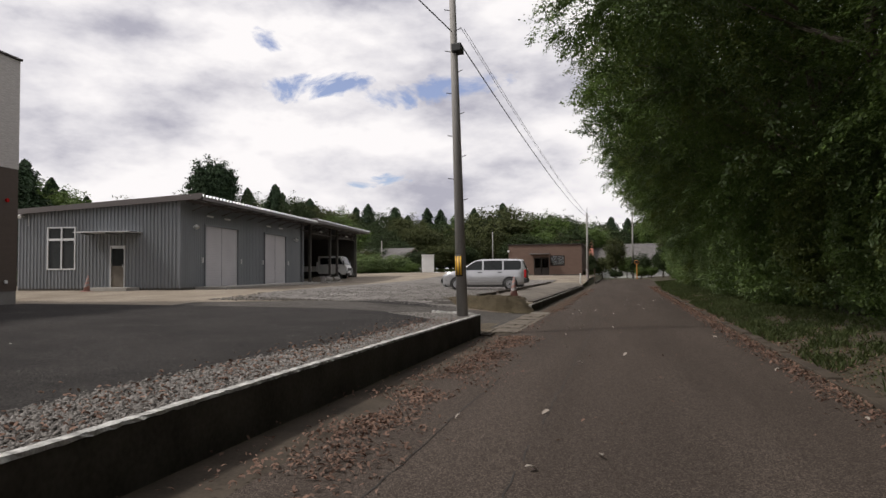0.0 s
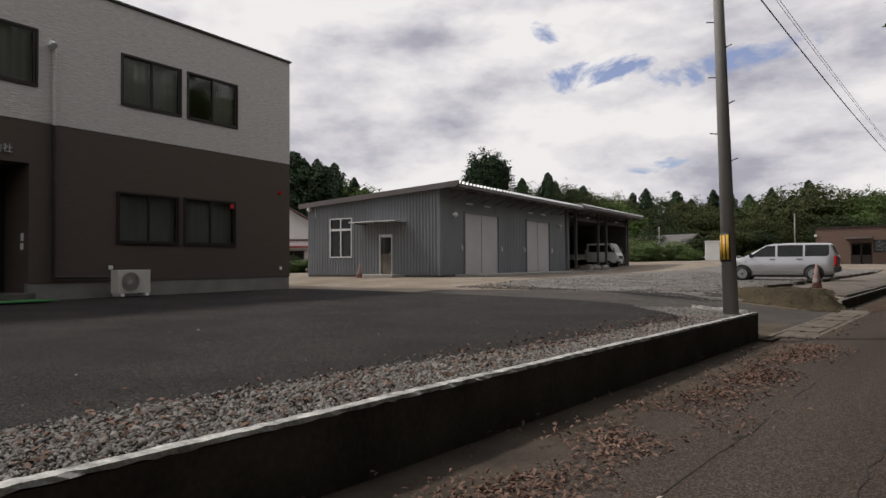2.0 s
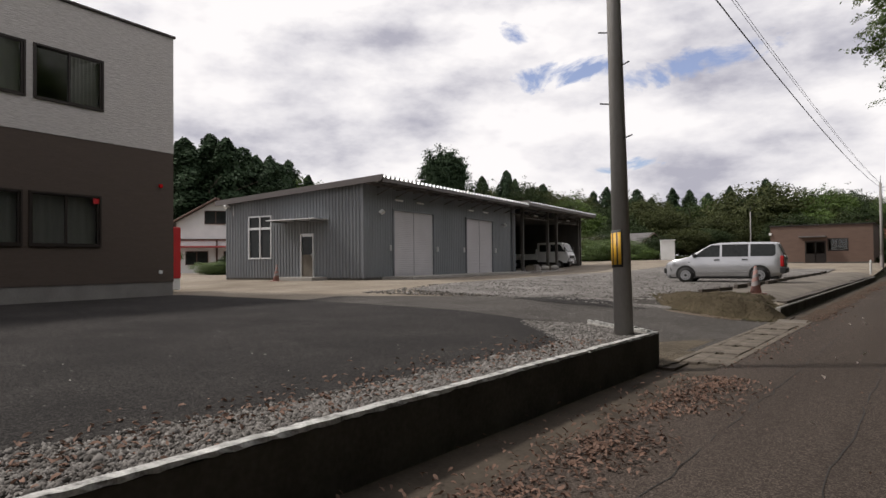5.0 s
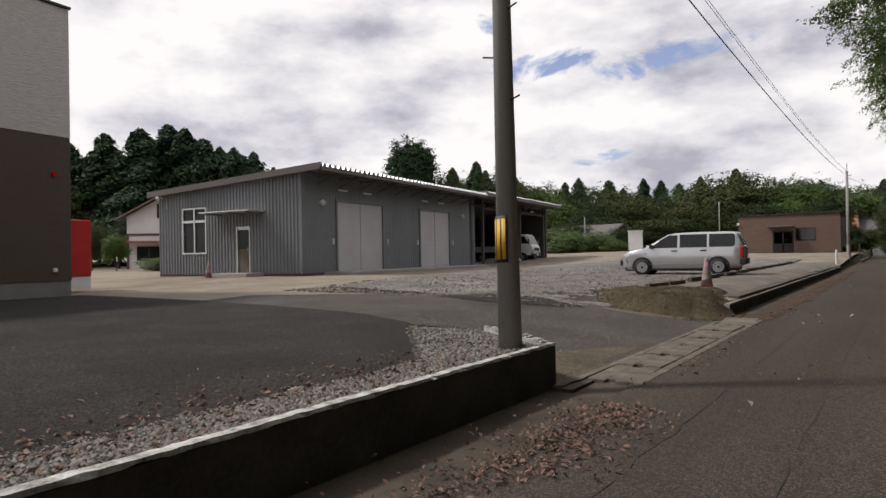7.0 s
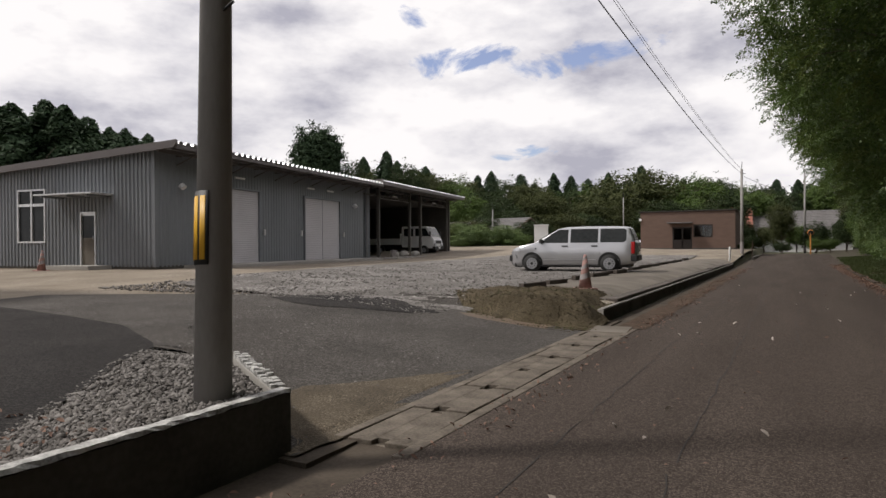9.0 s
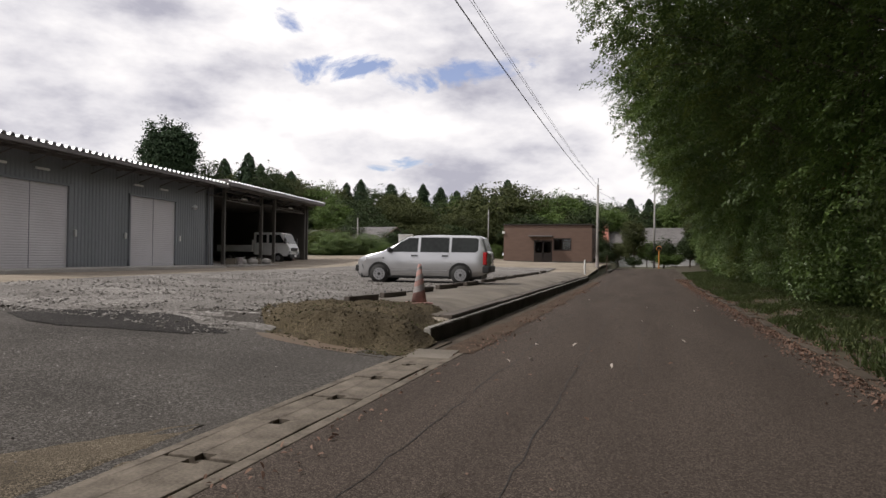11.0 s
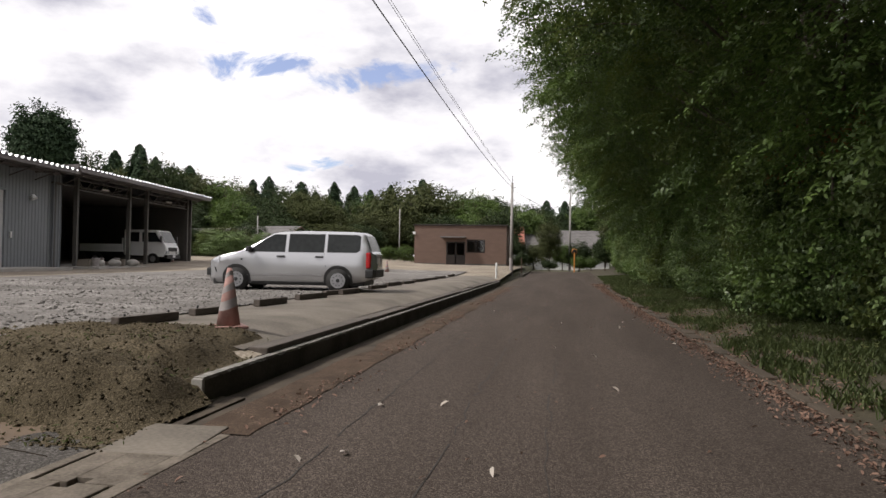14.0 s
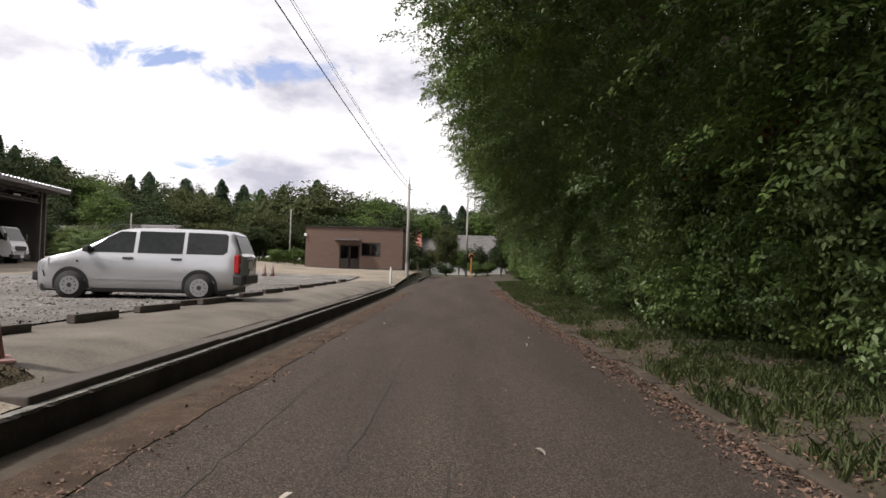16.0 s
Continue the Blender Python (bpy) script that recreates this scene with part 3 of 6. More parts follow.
# drain cover slabs across the gateway, each with two lifting slots
drain = empty("drain_channel", pose(0, 0, 0), "row of concrete drain covers across the gateway", "drain", kind="structure")
bm = bmesh.new()
box(bm, (-2.38, 10.95, -0.14), (-2.30, 17.0, 0.006), 0.008)
box(bm, (-1.80, 10.75, -0.14), (-1.70, 17.4, 0.006), 0.008)
part("drain_rim", bm, M["drain"], drain)
slab_me = None
for k in range(7):
    y = 11.05 + k * 0.90
    if slab_me is None:
        b = bmesh.new()
        for a in (((-0.24, -0.435, -0.08), (-0.05, 0.435, 0.0), 0.008), ((0.05, -0.435, -0.08), (0.24, 0.435, 0.0), 0.008), ((-0.05, -0.36, -0.08), (0.05, 0.36, -0.002)), ((-0.05, -0.435, -0.08), (0.05, -0.40, -0.03)), ((-0.05, 0.40, -0.08), (0.05, 0.435, -0.03))):
            box(b, *a)
        o = part("drain_cover", b, M["drain"], drain)
        slab_me = o.data
    else:
        o = new("drain_cover", slab_me)
        o.parent = drain
    o.matrix_basis = pose(-2.05 + 0.008 * (-1) ** k, y + 0.35, 0.004 + 0.005 * (k % 3), 0.4 * (-1) ** k, 0, 0.5 * (-1) ** k)
thing("manhole_slab", boxes(((-0.28, -0.33, -0.06), (0.28, 0.33, 0.0), 0.01)), M["pad"], "pale square concrete cover in the mud", "slab", m=pose(-2.05, 17.2, 0.014, 1, 0, 4))

# cracks along the lane: thin dark grooves
CRACK = mat("crack_tar", (0.022, 0.019, 0.017), (0.040, 0.034, 0.030), 0.95, 4, 40)
for x0, y0, y1 in ((-1.0, -8, 25), (-0.24, -6, 32), (0.42, 16.5, 22)):
    bm = bmesh.new()
    last = None
    rr = random.Random(int(100 * x0))
    for y in span(y0, y1, 0.22):
        x = x0 + 0.04 * noise.noise((x0, y * 0.5, 3)) + 0.012 * rr.gauss(0, 1)
        w = 0.003 + 0.0035 * rr.random()
        z = gz(x, y) + 0.003
        cur = [bm.verts.new((x - w, y, z)), bm.verts.new((x + w, y, z))]
        if last and rr.random() > 0.12:
            bm.faces.new((last[0], last[1], cur[1], cur[0]))
        last = cur
    thing("road_crack", bm, CRACK, "long thin crack in the asphalt", "crack", kind="structure")


# ---- office building ----
A = 7.2
OFFICE = pose(-17.52, 13.36, 0, 0, 0, A)


def sliding_window(parent, y0, y1, z0, z1, d=0.0, frame_mat="bronze", cover=(0.0, 1.0), blind=True):
    """A two-sash window in a wall that faces +x, with its frame, panes and a blind behind."""
    w = empty("window", pose(0, 0, 0), "", "")
    w.parent = parent
    f, s = 0.05, 0.035
    part("window_frame", boxes(((d - 0.08, y0, z0), (d + 0.025, y0 + f, z1)), ((d - 0.08, y1 - f, z0), (d + 0.025, y1, z1)), ((d - 0.08, y0 + f, z1 - f), (d + 0.025, y1 - f, z1)), ((d - 0.08, y0 + f, z0), (d + 0.04, y1 - f, z0 + f))), M[frame_mat], w)
    ym = (y0 + y1) / 2
    for a, b, o in ((y0 + f, ym + s, -0.045), (ym - s, y1 - f, -0.015)):
        sash = part("sash", boxes(((d + o - 0.015, a, z0 + f), (d + o + 0.012, a + s * 1.6, z1 - f)), ((d + o - 0.015, b - s * 1.6, z0 + f), (d + o + 0.012, b, z1 - f)), ((d + o - 0.015, a + s * 1.6, z1 - f - s), (d + o + 0.012, b - s * 1.6, z1 - f)), ((d + o - 0.015, a + s * 1.6, z0 + f), (d + o + 0.012, b - s * 1.6, z0 + f + s))), M[frame_mat], w)
        pane = part("pane", boxes(((d + o - 0.004, a + s, z0 + f + s / 2), (d + o, b - s, z1 - f - s / 2))), M["glass"], w)
        pane.visible_shadow = False
    if blind:
        bm = bmesh.new()
        n = 16
        ya, yb = y0 + f + (y1 - y0) * cover[0], y0 + (y1 - y0) * cover[1] - f
        pts = [(d - 0.16 - 0.012 * (i % 2), ya + (yb - ya) * i / n) for i in range(n + 1)]
        vs = [[bm.verts.new((x, y, z)) for z in (z0 + 0.03, z1 - 0.03)] for x, y in pts]
        for p, q in zip(vs, vs[1:]):
            bm.faces.new((p[0], q[0], q[1], p[1]))
        part("blind", bm, M["blind"], w)
    return w


def build_office():
    o = empty("office_building", OFFICE, "two-storey office clad light above and dark brown below", "building")
    wins_up = [(-5.93, -4.14, 5.30, 6.65), (-3.97, -2.17, 5.30, 6.65), (-9.75, -7.95, 5.30, 6.65), (-11.7, -9.9, 5.30, 6.65)]
    wins_lo = [(-6.03, -4.21, 1.73, 3.07), (-4.06, -2.24, 1.73, 3.07)]
    door = (-11.4, -8.12, 0.40, 3.52)
    place = lambda a, b, c, d: ((-0.2, a, c), (0, b, d))
    part("upper_wall", holed(bmesh.new(), -22, 0, 4.5, 7.88, wins_up, place), M["siding_light"], o, "light grey textured siding")
    part("lower_wall", holed(bmesh.new(), -22, 0, 0.77, 4.494, wins_lo + [door], lambda a, b, c, d: ((-0.2, a, c), (-0.012, b, d))), M["siding_brown"], o, "dark brown textured siding")
    part("plinth", holed(bmesh.new(), -22, -0.01, 0.1, 0.77, [door], lambda a, b, c, d: ((-0.2, a, c), (-0.03, b, d))), M["plinth"], o, "grey concrete plinth")
    part("end_wall", boxes(((-9.8, -0.2, 4.5), (-0.2, 0, 7.88)), ((-9.8, -22, 4.5), (-9.6, -0.2, 7.88)), ((-9.6, -22, 4.5), (-0.2, -21.8, 7.88))), M["siding_light"], o)
    part("end_wall", boxes(((-9.8, -0.2, 0.1), (-0.2, -0.012, 4.494)), ((-9.8, -22, 0.1), (-9.6, -0.2, 4.494)), ((-9.6, -22, 0.1), (-0.2, -21.8, 4.494))), M["siding_brown"], o)
    part("roof", boxes(((-9.84, -22.04, 7.884), (0.05, 0.05, 7.95), 0.01)), M["bronze"], o, "thin dark roof edge")
    # Floors painted near-black so the rooms behind the windows read as unlit.
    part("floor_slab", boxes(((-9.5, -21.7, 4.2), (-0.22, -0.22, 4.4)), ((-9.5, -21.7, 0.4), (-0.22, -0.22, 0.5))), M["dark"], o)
    part("inner_wall", boxes(((-3.2, -21.7, 0.5), (-3.1, -0.22, 7.8))), M["plaster"], o)
    for k, (a, b, c, d) in enumerate(wins_up + wins_lo):
        sliding_window(o, a, b, c, d, cover=((0.0, 1.0), (0.48, 1.0), (0.0, 1.0), (0, 1), (0.0, 1.0), (0.05, 1.0))[k])
    part("downpipe", rods(((0.07, -7.62, 4.46), (0.07, -7.62, 6.5), 0.045)), M["siding_light"], o, "beige downpipe")
    part("downpipe", rods(((0.07, -7.62, 0.85), (0.07, -7.62, 4.46), 0.047), ((0.07, -7.62, 0.9), (0.07, -6.3, 0.88), 0.03)), M["bronze"], o, "dark brown downpipe")
    # the porch: a recess with a glazed door
    e = empty("entrance", pose(0, 0, 0), "", "")
    e.parent = o
    part("porch_lining", boxes(((-1.2, -8.12, 0.4), (-0.2, -8.0, 3.6)), ((-1.2, -11.52, 0.4), (-0.2, -11.4, 3.6)), ((-1.2, -11.4, 3.52), (-0.2, -8.12, 3.6))), M["siding_brown"], e)
    part("door_frame", boxes(((-1.2, -11.4, 0.55), (-1.12, -11.3, 3.5)), ((-1.2, -8.3, 0.55), (-1.12, -8.13, 3.5)), ((-1.2, -9.85, 0.55), (-1.12, -9.75, 3.5)), ((-1.2, -11.3, 2.75), (-1.12, -8.3, 2.85)), ((-1.2, -11.3, 3.4), (-1.12, -8.3, 3.5))), M["bronze"], e)
    g = part("pane", boxes(((-1.17, -11.3, 0.6), (-1.16, -8.3, 3.42))), M["glass"], e)
    g.visible_shadow = False
    part("step", boxes(((-1.2, -11.4, 0.3), (0.32, -8.12, 0.56), 0.01)), M["kerbwall"], e, "grey concrete doorstep")
    part("intercom", boxes(((-0.30, -8.16, 1.75), (-0.24, -8.12, 1.93), 0.005), ((-0.32, -8.16, 1.55), (-0.24, -8.12, 1.70), 0.005)), M["white_paint"], e, "small white intercom plates")
    part("wall_lamp", rods(((0.0, -7.72, 6.33), (0.12, -7.72, 6.35), 0.03), ((0.12, -7.72, 6.38), (0.22, -7.72, 6.28), 0.07, 0.09)), M["white_paint"], o, "white floodlight")
    part("vent_cap", boxes(((0, -6.25, 1.07), (0.06, -6.15, 1.17), 0.02)), M["white_paint"], o, "small white vent cap")
    part("vent_cap", boxes(((0, -0.51, 1.0), (0.06, -0.41, 1.1), 0.02)), M["white_paint"], o, "small white vent cap")
    part("alarm_lamp", rods(((0, -0.45, 3.51), (0.05, -0.45, 3.51), 0.06)), M["red_glass"], o, "red alarm lamp")
    part("sticker", boxes(((0.004, -2.46, 2.86), (0.012, -2.30, 3.0))), M["red"], o, "red square sticker")
    # raised metal characters over the porch
    for k, ch in enumerate("建設株式会社"):
        cu = bpy.data.curves.new("letters", "FONT")
        cu.body, cu.size, cu.extrude = ch, 0.21, 0.012
        t = bpy.data.objects.new("letter", cu)
        me = bpy.data.meshes.new_from_object(t)
        me.materials.append(M["alu"])
        ob = new("letter", me)
        ob.parent = o
        ob.matrix_basis = Matrix.Translation((0.012, -9.724 + 0.207 * k, 3.72)) @ Matrix(((0, 0, 1, 0), (1, 0, 0, 0), (0, 1, 0, 0), (0, 0, 0, 1)))
    return o


office = build_office()
thing("door_mat", boxes(((0.35, -11.2, 0.0), (1.1, -8.0, 0.025), 0.008)), M["green_mat"], "green mat before the doorstep", "mat", m=OFFICE @ pose(0, 0, 0.405))


def build_ac():
    a = empty("air_conditioner", OFFICE @ pose(0.42, -5.9, 0.40), "cream outdoor air conditioner unit on feet", "air conditioner")
    part("casing", boxes(((-0.16, -0.44, 0.07), (0.16, 0.44, 0.66), 0.02)), M["cream"], a)
    bm = bmesh.new()
    for r in (0.06, 0.11, 0.16, 0.21, 0.245):
        for i in range(24):
            t0, t1 = 2 * math.pi * i / 24, 2 * math.pi * (i + 1) / 24
            rod(bm, (0.175, -0.12 + r * math.cos(t0), 0.36 + r * math.sin(t0)), (0.175, -0.12 + r * math.cos(t1), 0.36 + r * math.sin(t1)), 0.006, n=4)
    for i in range(8):
        t0 = math.pi * i / 8
        rod(bm, (0.17, -0.12 - 0.245 * math.cos(t0), 0.36 - 0.245 * math.sin(t0)), (0.17, -0.12 + 0.245 * math.cos(t0), 0.36 + 0.245 * math.sin(t0)), 0.005, n=4)
    part("fan_grille", bm, M["cream"], a)
    part("fan_opening", rods(((0.12, -0.12, 0.36), (0.164, -0.12, 0.36), 0.24, 0.24, 28)), M["black_plastic"], a, "dark fan opening")
    for y in (-0.33, 0.33):
        part("foot", boxes(((-0.19, y - 0.05, 0), (0.19, y + 0.05, 0.07), 0.01)), M["white_paint"], a)


build_ac()


def build_vending():
    v = empty("vending_machine", OFFICE @ pose(-3.08, 1.85, 0.38), "red drinks vending machine beside the office", "vending machine")
    part("cabinet", boxes(((-0.5, -0.35, 0.42), (0.64, 0.35, 2.15), 0.03)), M["red"], v)
    part("lower_case", boxes(((-0.48, -0.33, 0.03), (0.62, 0.33, 0.418), 0.01)), M["white_paint"], v, "white louvred base")
    for k in range(5):
        part("louvre", boxes(((-0.40, -0.345, 0.09 + 0.065 * k), (0.54, -0.332, 0.125 + 0.065 * k))), M["black_plastic"], v)
    bm = bmesh.new()
    # the flowing white brand mark as a plain wave
    last = None
    for i in range(41):
        z = 0.95 + 0.75 * i / 40
        x = 0.36 + 0.05 * math.sin(i * 0.9) + 0.02 * math.sin(i * 2.3)
        w = 0.035 + 0.015 * math.sin(i * 1.7)
        cur = [bm.verts.new((x - w, -0.356, z)), bm.verts.new((x + w, -0.356, z))]
        if last:
            bm.faces.new((last[0], last[1], cur[1], cur[0]))
        last = cur
    part("emblem", bm, M["white_paint"], v, "white flowing emblem")
    part("front_panel", boxes(((-0.46, 0.352, 0.5), (0.6, 0.37, 1.95), 0.01)), M["white_paint"], v)


build_vending()


# ---- warehouse and open garage ----
W_POSE = pose(-18.565, 22.39, 0, 0, 0, A)
PITCH = 0.175
RIB = ((0.0, 0.0), (0.055, 0.0), (0.08, 0.036), (0.15, 0.036))


def ribbed(bm, axis, u0, u1, z0, ztop, holes, at, out, pitch=PITCH, deep=1.0):
    """Ribbed steel cladding over u0..u1 along an axis, from z0 to ztop(u), around openings; 'at' is its plane and out the side it faces."""
    us = []
    k = math.floor(u0 / pitch)
    while k * pitch <= u1 + pitch:
        us += [(k * pitch + a * pitch / PITCH, b * deep) for a, b in RIB]
        k += 1
    us = [(u, b) for u, b in us if u0 < u < u1]
    us = [(u0, 0.0)] + us + [(u1, 0.0)]
    zc = sorted({z0, *[h[2] for h in holes], *[h[3] for h in holes]})
    pt = (lambda u, b, z: (u, at + out * b, z)) if axis == "x" else (lambda u, b, z: (at + out * b, u, z))
    for (ua, ba), (ub, bb) in zip(us, us[1:]):
        um = (ua + ub) / 2
        for i, za in enumerate(zc):
            last = i == len(zc) - 1
            zm = za + 0.01
            if any(h[0] < um < h[1] and h[2] <= zm < h[3] for h in holes):
                continue
            za2, zb2 = (ztop(ua), ztop(ub)) if last else (zc[i + 1], zc[i + 1])
            bm.faces.new([bm.verts.new(p) for p in (pt(ua, ba, za), pt(ub, bb, za), pt(ub, bb, zb2), pt(ua, ba, za2))])
    bmesh.ops.remove_doubles(bm, verts=bm.verts, dist=0.0005)
    return bm


def folded_roof(parent, y0, y1, x0, z_at, x1, name="roof_sheet"):
    """Folded-plate roofing: trapezoid folds along the slope from x0 to x1; z_at(x) is its height."""
    bm = bmesh.new()
    prof, y = [], y0
    while y < y1:
        for a, h in ((0, 0), (0.07, 0), (0.13, 0.10), (0.24, 0.10), (0.30, 0.0)):
            if y + a <= y1:
                prof.append((y + a, h))
        y += 0.33
    for dz in (0.0, -0.02):
        vs = [[bm.verts.new((x, y, z_at(x) + h + dz)) for x in (x0, x1)] for y, h in prof]
        for p, q in zip(vs, vs[1:]):
            bm.faces.new((p[0], p[1], q[1], q[0]))
    # eave closures under each fold
    return part(name, bm, M["roof_steel"], parent, "pale folded steel roofing")


def eave_z(x):
    return 4.66 + 0.060 * (x - 1.2)


def panel_door(parent, y0, y1, z0, z1):
    """A pair of tall ribbed sliding leaves in a steel frame."""
    d = empty("sliding_door", pose(0, 0, 0), "", "")
    d.parent = parent
    f = 0.08
    part("door_frame", boxes(((-0.1, y0, z0), (0.06, y0 + f, z1)), ((-0.1, y1 - f, z0), (0.06, y1, z1)), ((-0.1, y0 + f, z1 - f), (0.06, y1 - f, z1))), M["steel"], d)
    ym = (y0 + y1) / 2
    for a, b in ((y0 + f, ym - 0.01), (ym + 0.01, y1 - f)):
        bm = bmesh.new()
        n = int((z1 - z0 - f) / 0.085)
        zs = [z0 + 0.02 + (z1 - f - z0 - 0.02) * i / n for i in range(n + 1)]
        for i in range(n):
            p, q, m = zs[i], zs[i + 1], zs[i] + 0.72 * (zs[i + 1] - zs[i])
            for za, xa, zb, xb in ((p, -0.035, p + 0.008, -0.018), (p + 0.008, -0.018, m, -0.018), (m, -0.018, m + 0.008, -0.035), (m + 0.008, -0.035, q, -0.035)):
                bm.faces.new([bm.verts.new(v) for v in ((xa, a, za), (xa, b, za), (xb, b, zb), (xb, a, zb))])
        part("door_leaf", bm, M["shutter"], d, "pale ribbed steel leaf")
    part("leaf_joint", boxes(((-0.036, ym - 0.011, z0 + 0.02), (-0.012, ym + 0.011, z1 - f))), M["steel"], d)
    for y in (y0 - 0.25, y1 + 0.25):
        part("switch_box", boxes(((0.02, y - 0.05, z0 + 1.15), (0.09, y + 0.05, z0 + 1.4), 0.01)), M["alu"], d)


def build_warehouse():
    w = empty("warehouse", W_POSE, "blue-grey ribbed steel warehouse with two pale doors", "building")
    L, D = 14.9, -7.95
    wtop = lambda x: eave_z(x) - 0.03
    d1, d2 = (2.14, 5.74, 0.62, 3.64), (9.05, 12.45, 0.62, 3.64)
    win, dr = (-6.48, -5.05, 1.48, 3.44), (-3.34, -2.61, 0.62, 2.55)
    part("long_wall", ribbed(bmesh.new(), "y", 0, L, 0.66, lambda u: wtop(0), [d1, d2], 0.0, 1, 0.19, 0.5), M["steel"], w)
    part("end_wall", ribbed(bmesh.new(), "x", D, 0, 0.66, wtop, [win, dr], 0.0, -1), M["steel"], w)
    part("back_wall", boxes(((D - 0.1, 0.05, 0.4), (D, L, wtop(D)))), M["steel"], w)
    part("far_wall", boxes(((D, L - 0.1, 0.4), (-0.03, L, wtop(D)))), M["steel"], w)
    part("inner_lining", holed(holed(bmesh.new(), 0.06, L - 0.1, 0.4, 4.5, [d1, d2], lambda a, b, c, d: ((-0.12, a, c), (-0.05, b, d))), D, -0.12, 0.4, wtop(D), [win, dr], lambda a, b, c, d: ((a, 0.05, c), (b, 0.12, d))), M["steel_dark"], w)
    # Unseen black ceiling, floor and backing, added to stop leaking light inside.
    part("ceiling", boxes(((D, 0.13, 4.0), (-0.13, L - 0.1, 4.08))), M["dark"], w)
    part("floor_slab", boxes(((D, 0.13, 0.45), (-0.13, L - 0.1, 0.62))), M["dark"], w)
    part("partition", boxes(((D, 3.0, 0.62), (-0.13, 3.1, 4.0))), M["dark"], w)
    part("corner_trim", boxes(((-0.05, -0.035, 0.62), (0.035, 0.06, 4.56), 0.005)), M["steel"], w)
    part("foundation", holed(holed(bmesh.new(), -0.02, L, 0.2, 0.66, [d1, d2], lambda a, b, c, d: ((-0.15, a, c), (0.012, b, d))), D, -0.15, 0.2, 0.66, [dr], lambda a, b, c, d: ((a, -0.012, c), (b, 0.1, d))), M["kerbwall"], w, "grey concrete footing")
    folded_roof(w, -0.25, L + 0.25, D - 0.3, eave_z, 1.2)
    # the verge boards at the ends and the eave gutter line
    for y in (-0.33, L + 0.25):
        bm = bmesh.new()
        vs = [bm.verts.new(v) for yy in (y, y + 0.1) for v in ((D - 0.4, yy, eave_z(D) - 0.11), (1.12, yy, eave_z(1.12) - 0.11), (1.22, yy, eave_z(1.2) + 0.02), (1.2, yy, eave_z(1.2) + 0.14), (D - 0.4, yy, eave_z(D) + 0.13))]
        for i in range(5):
            j = (i + 1) % 5
            bm.faces.new((vs[i], vs[j], vs[5 + j], vs[5 + i]))
        bm.faces.new(vs[:5][::-1]); bm.faces.new(vs[5:])
        part("verge_board", bm, M["roof_trim"], w, "brown-grey roof edge trim")
    bm = bmesh.new()
    for x in (0.35, 0.95):
        box(bm, (x - 0.03, -0.2, eave_z(x) - 0.16), (x + 0.03, L + 0.2, eave_z(x) - 0.025))
    part("purlin", bm, M["roof_trim"], w)
    for k in range(10):
        y = 1.0 + 1.45 * k
        part("eave_bracket", rods(((0.02, y, 4.15), (0.85, y, 4.46), 0.025), ((0.02, y, 4.47), (1.05, y, 4.49), 0.03)), M["roof_trim"], w)
    part("eave_fascia", boxes(((1.13, -0.23, eave_z(1.2) - 0.15), (1.19, L + 0.24, eave_z(1.2) - 0.012), 0.008)), M["roof_trim"], w, "dark steel eave fascia")
    panel_door(w, *d1)
    panel_door(w, *d2)
    for y in (2.6, 4.4, 9.6, 11.4):
        part("strip_lamp", boxes(((0.03, y - 0.3, 3.98), (0.09, y + 0.3, 4.06), 0.01)), M["white_paint"], w, "slim white strip lamp")
    for y in (1.1, 13.75):
        part("wall_lamp", rods(((0.03, y, 3.42), (0.14, y, 3.46), 0.04), ((0.14, y, 3.50), (0.24, y, 3.36), 0.08, 0.11)), M["white_paint"], w, "white floodlight")
    # the end wall's window, side door and canopy
    a, b, c, d = win
    t = 2.86
    fr = empty("window", pose(0, 0, 0), "", "")
    fr.parent = w
    part("window_frame", boxes(((a, -0.06, c), (a + 0.06, 0.08, d)), ((b - 0.06, -0.06, c), (b, 0.08, d)), ((a + 0.06, -0.06, c), (b - 0.06, 0.08, c + 0.06)), ((a + 0.06, -0.06, d - 0.06), (b - 0.06, 0.08, d)), ((a + 0.06, -0.06, t - 0.05), (b - 0.06, 0.08, t + 0.05)), (((a + b) / 2 - 0.035, -0.05, c + 0.06), ((a + b) / 2 + 0.035, 0.06, t - 0.05)), (((a + b) / 2 - 0.035, -0.05, t + 0.05), ((a + b) / 2 + 0.035, 0.06, d - 0.06))), M["alu"], fr, "silver window frame")
    for u, v in ((a + 0.05, (a + b) / 2 - 0.03), ((a + b) / 2 + 0.03, b - 0.05)):
        for p, q in ((c + 0.05, t - 0.04), (t + 0.04, d - 0.05)):
            part("pane", boxes(((u, 0.0, p), (v, 0.006, q))), M["pane"], fr).visible_shadow = False
    a, b, c, d = dr
    sd = empty("side_door", pose(0, 0, 0), "", "")
    sd.parent = w
    part("door_frame", boxes(((a, -0.06, c), (a + 0.05, 0.08, d)), ((b - 0.05, -0.06, c), (b, 0.08, d)), ((a + 0.05, -0.06, d - 0.05), (b - 0.05, 0.08, d))), M["alu"], sd, "silver door frame")
    part("door_panel", boxes(((a + 0.05, -0.01, c + 0.04), (b - 0.05, 0.03, c + 0.92)), ((a + 0.05, -0.02, c + 0.92), (b - 0.05, 0.03, c + 1.02))), M["pad"], sd, "beige lower panel")
    part("top_rail", boxes(((a + 0.05, -0.02, d - 0.13), (b - 0.05, 0.03, d - 0.05))), M["alu"], sd)
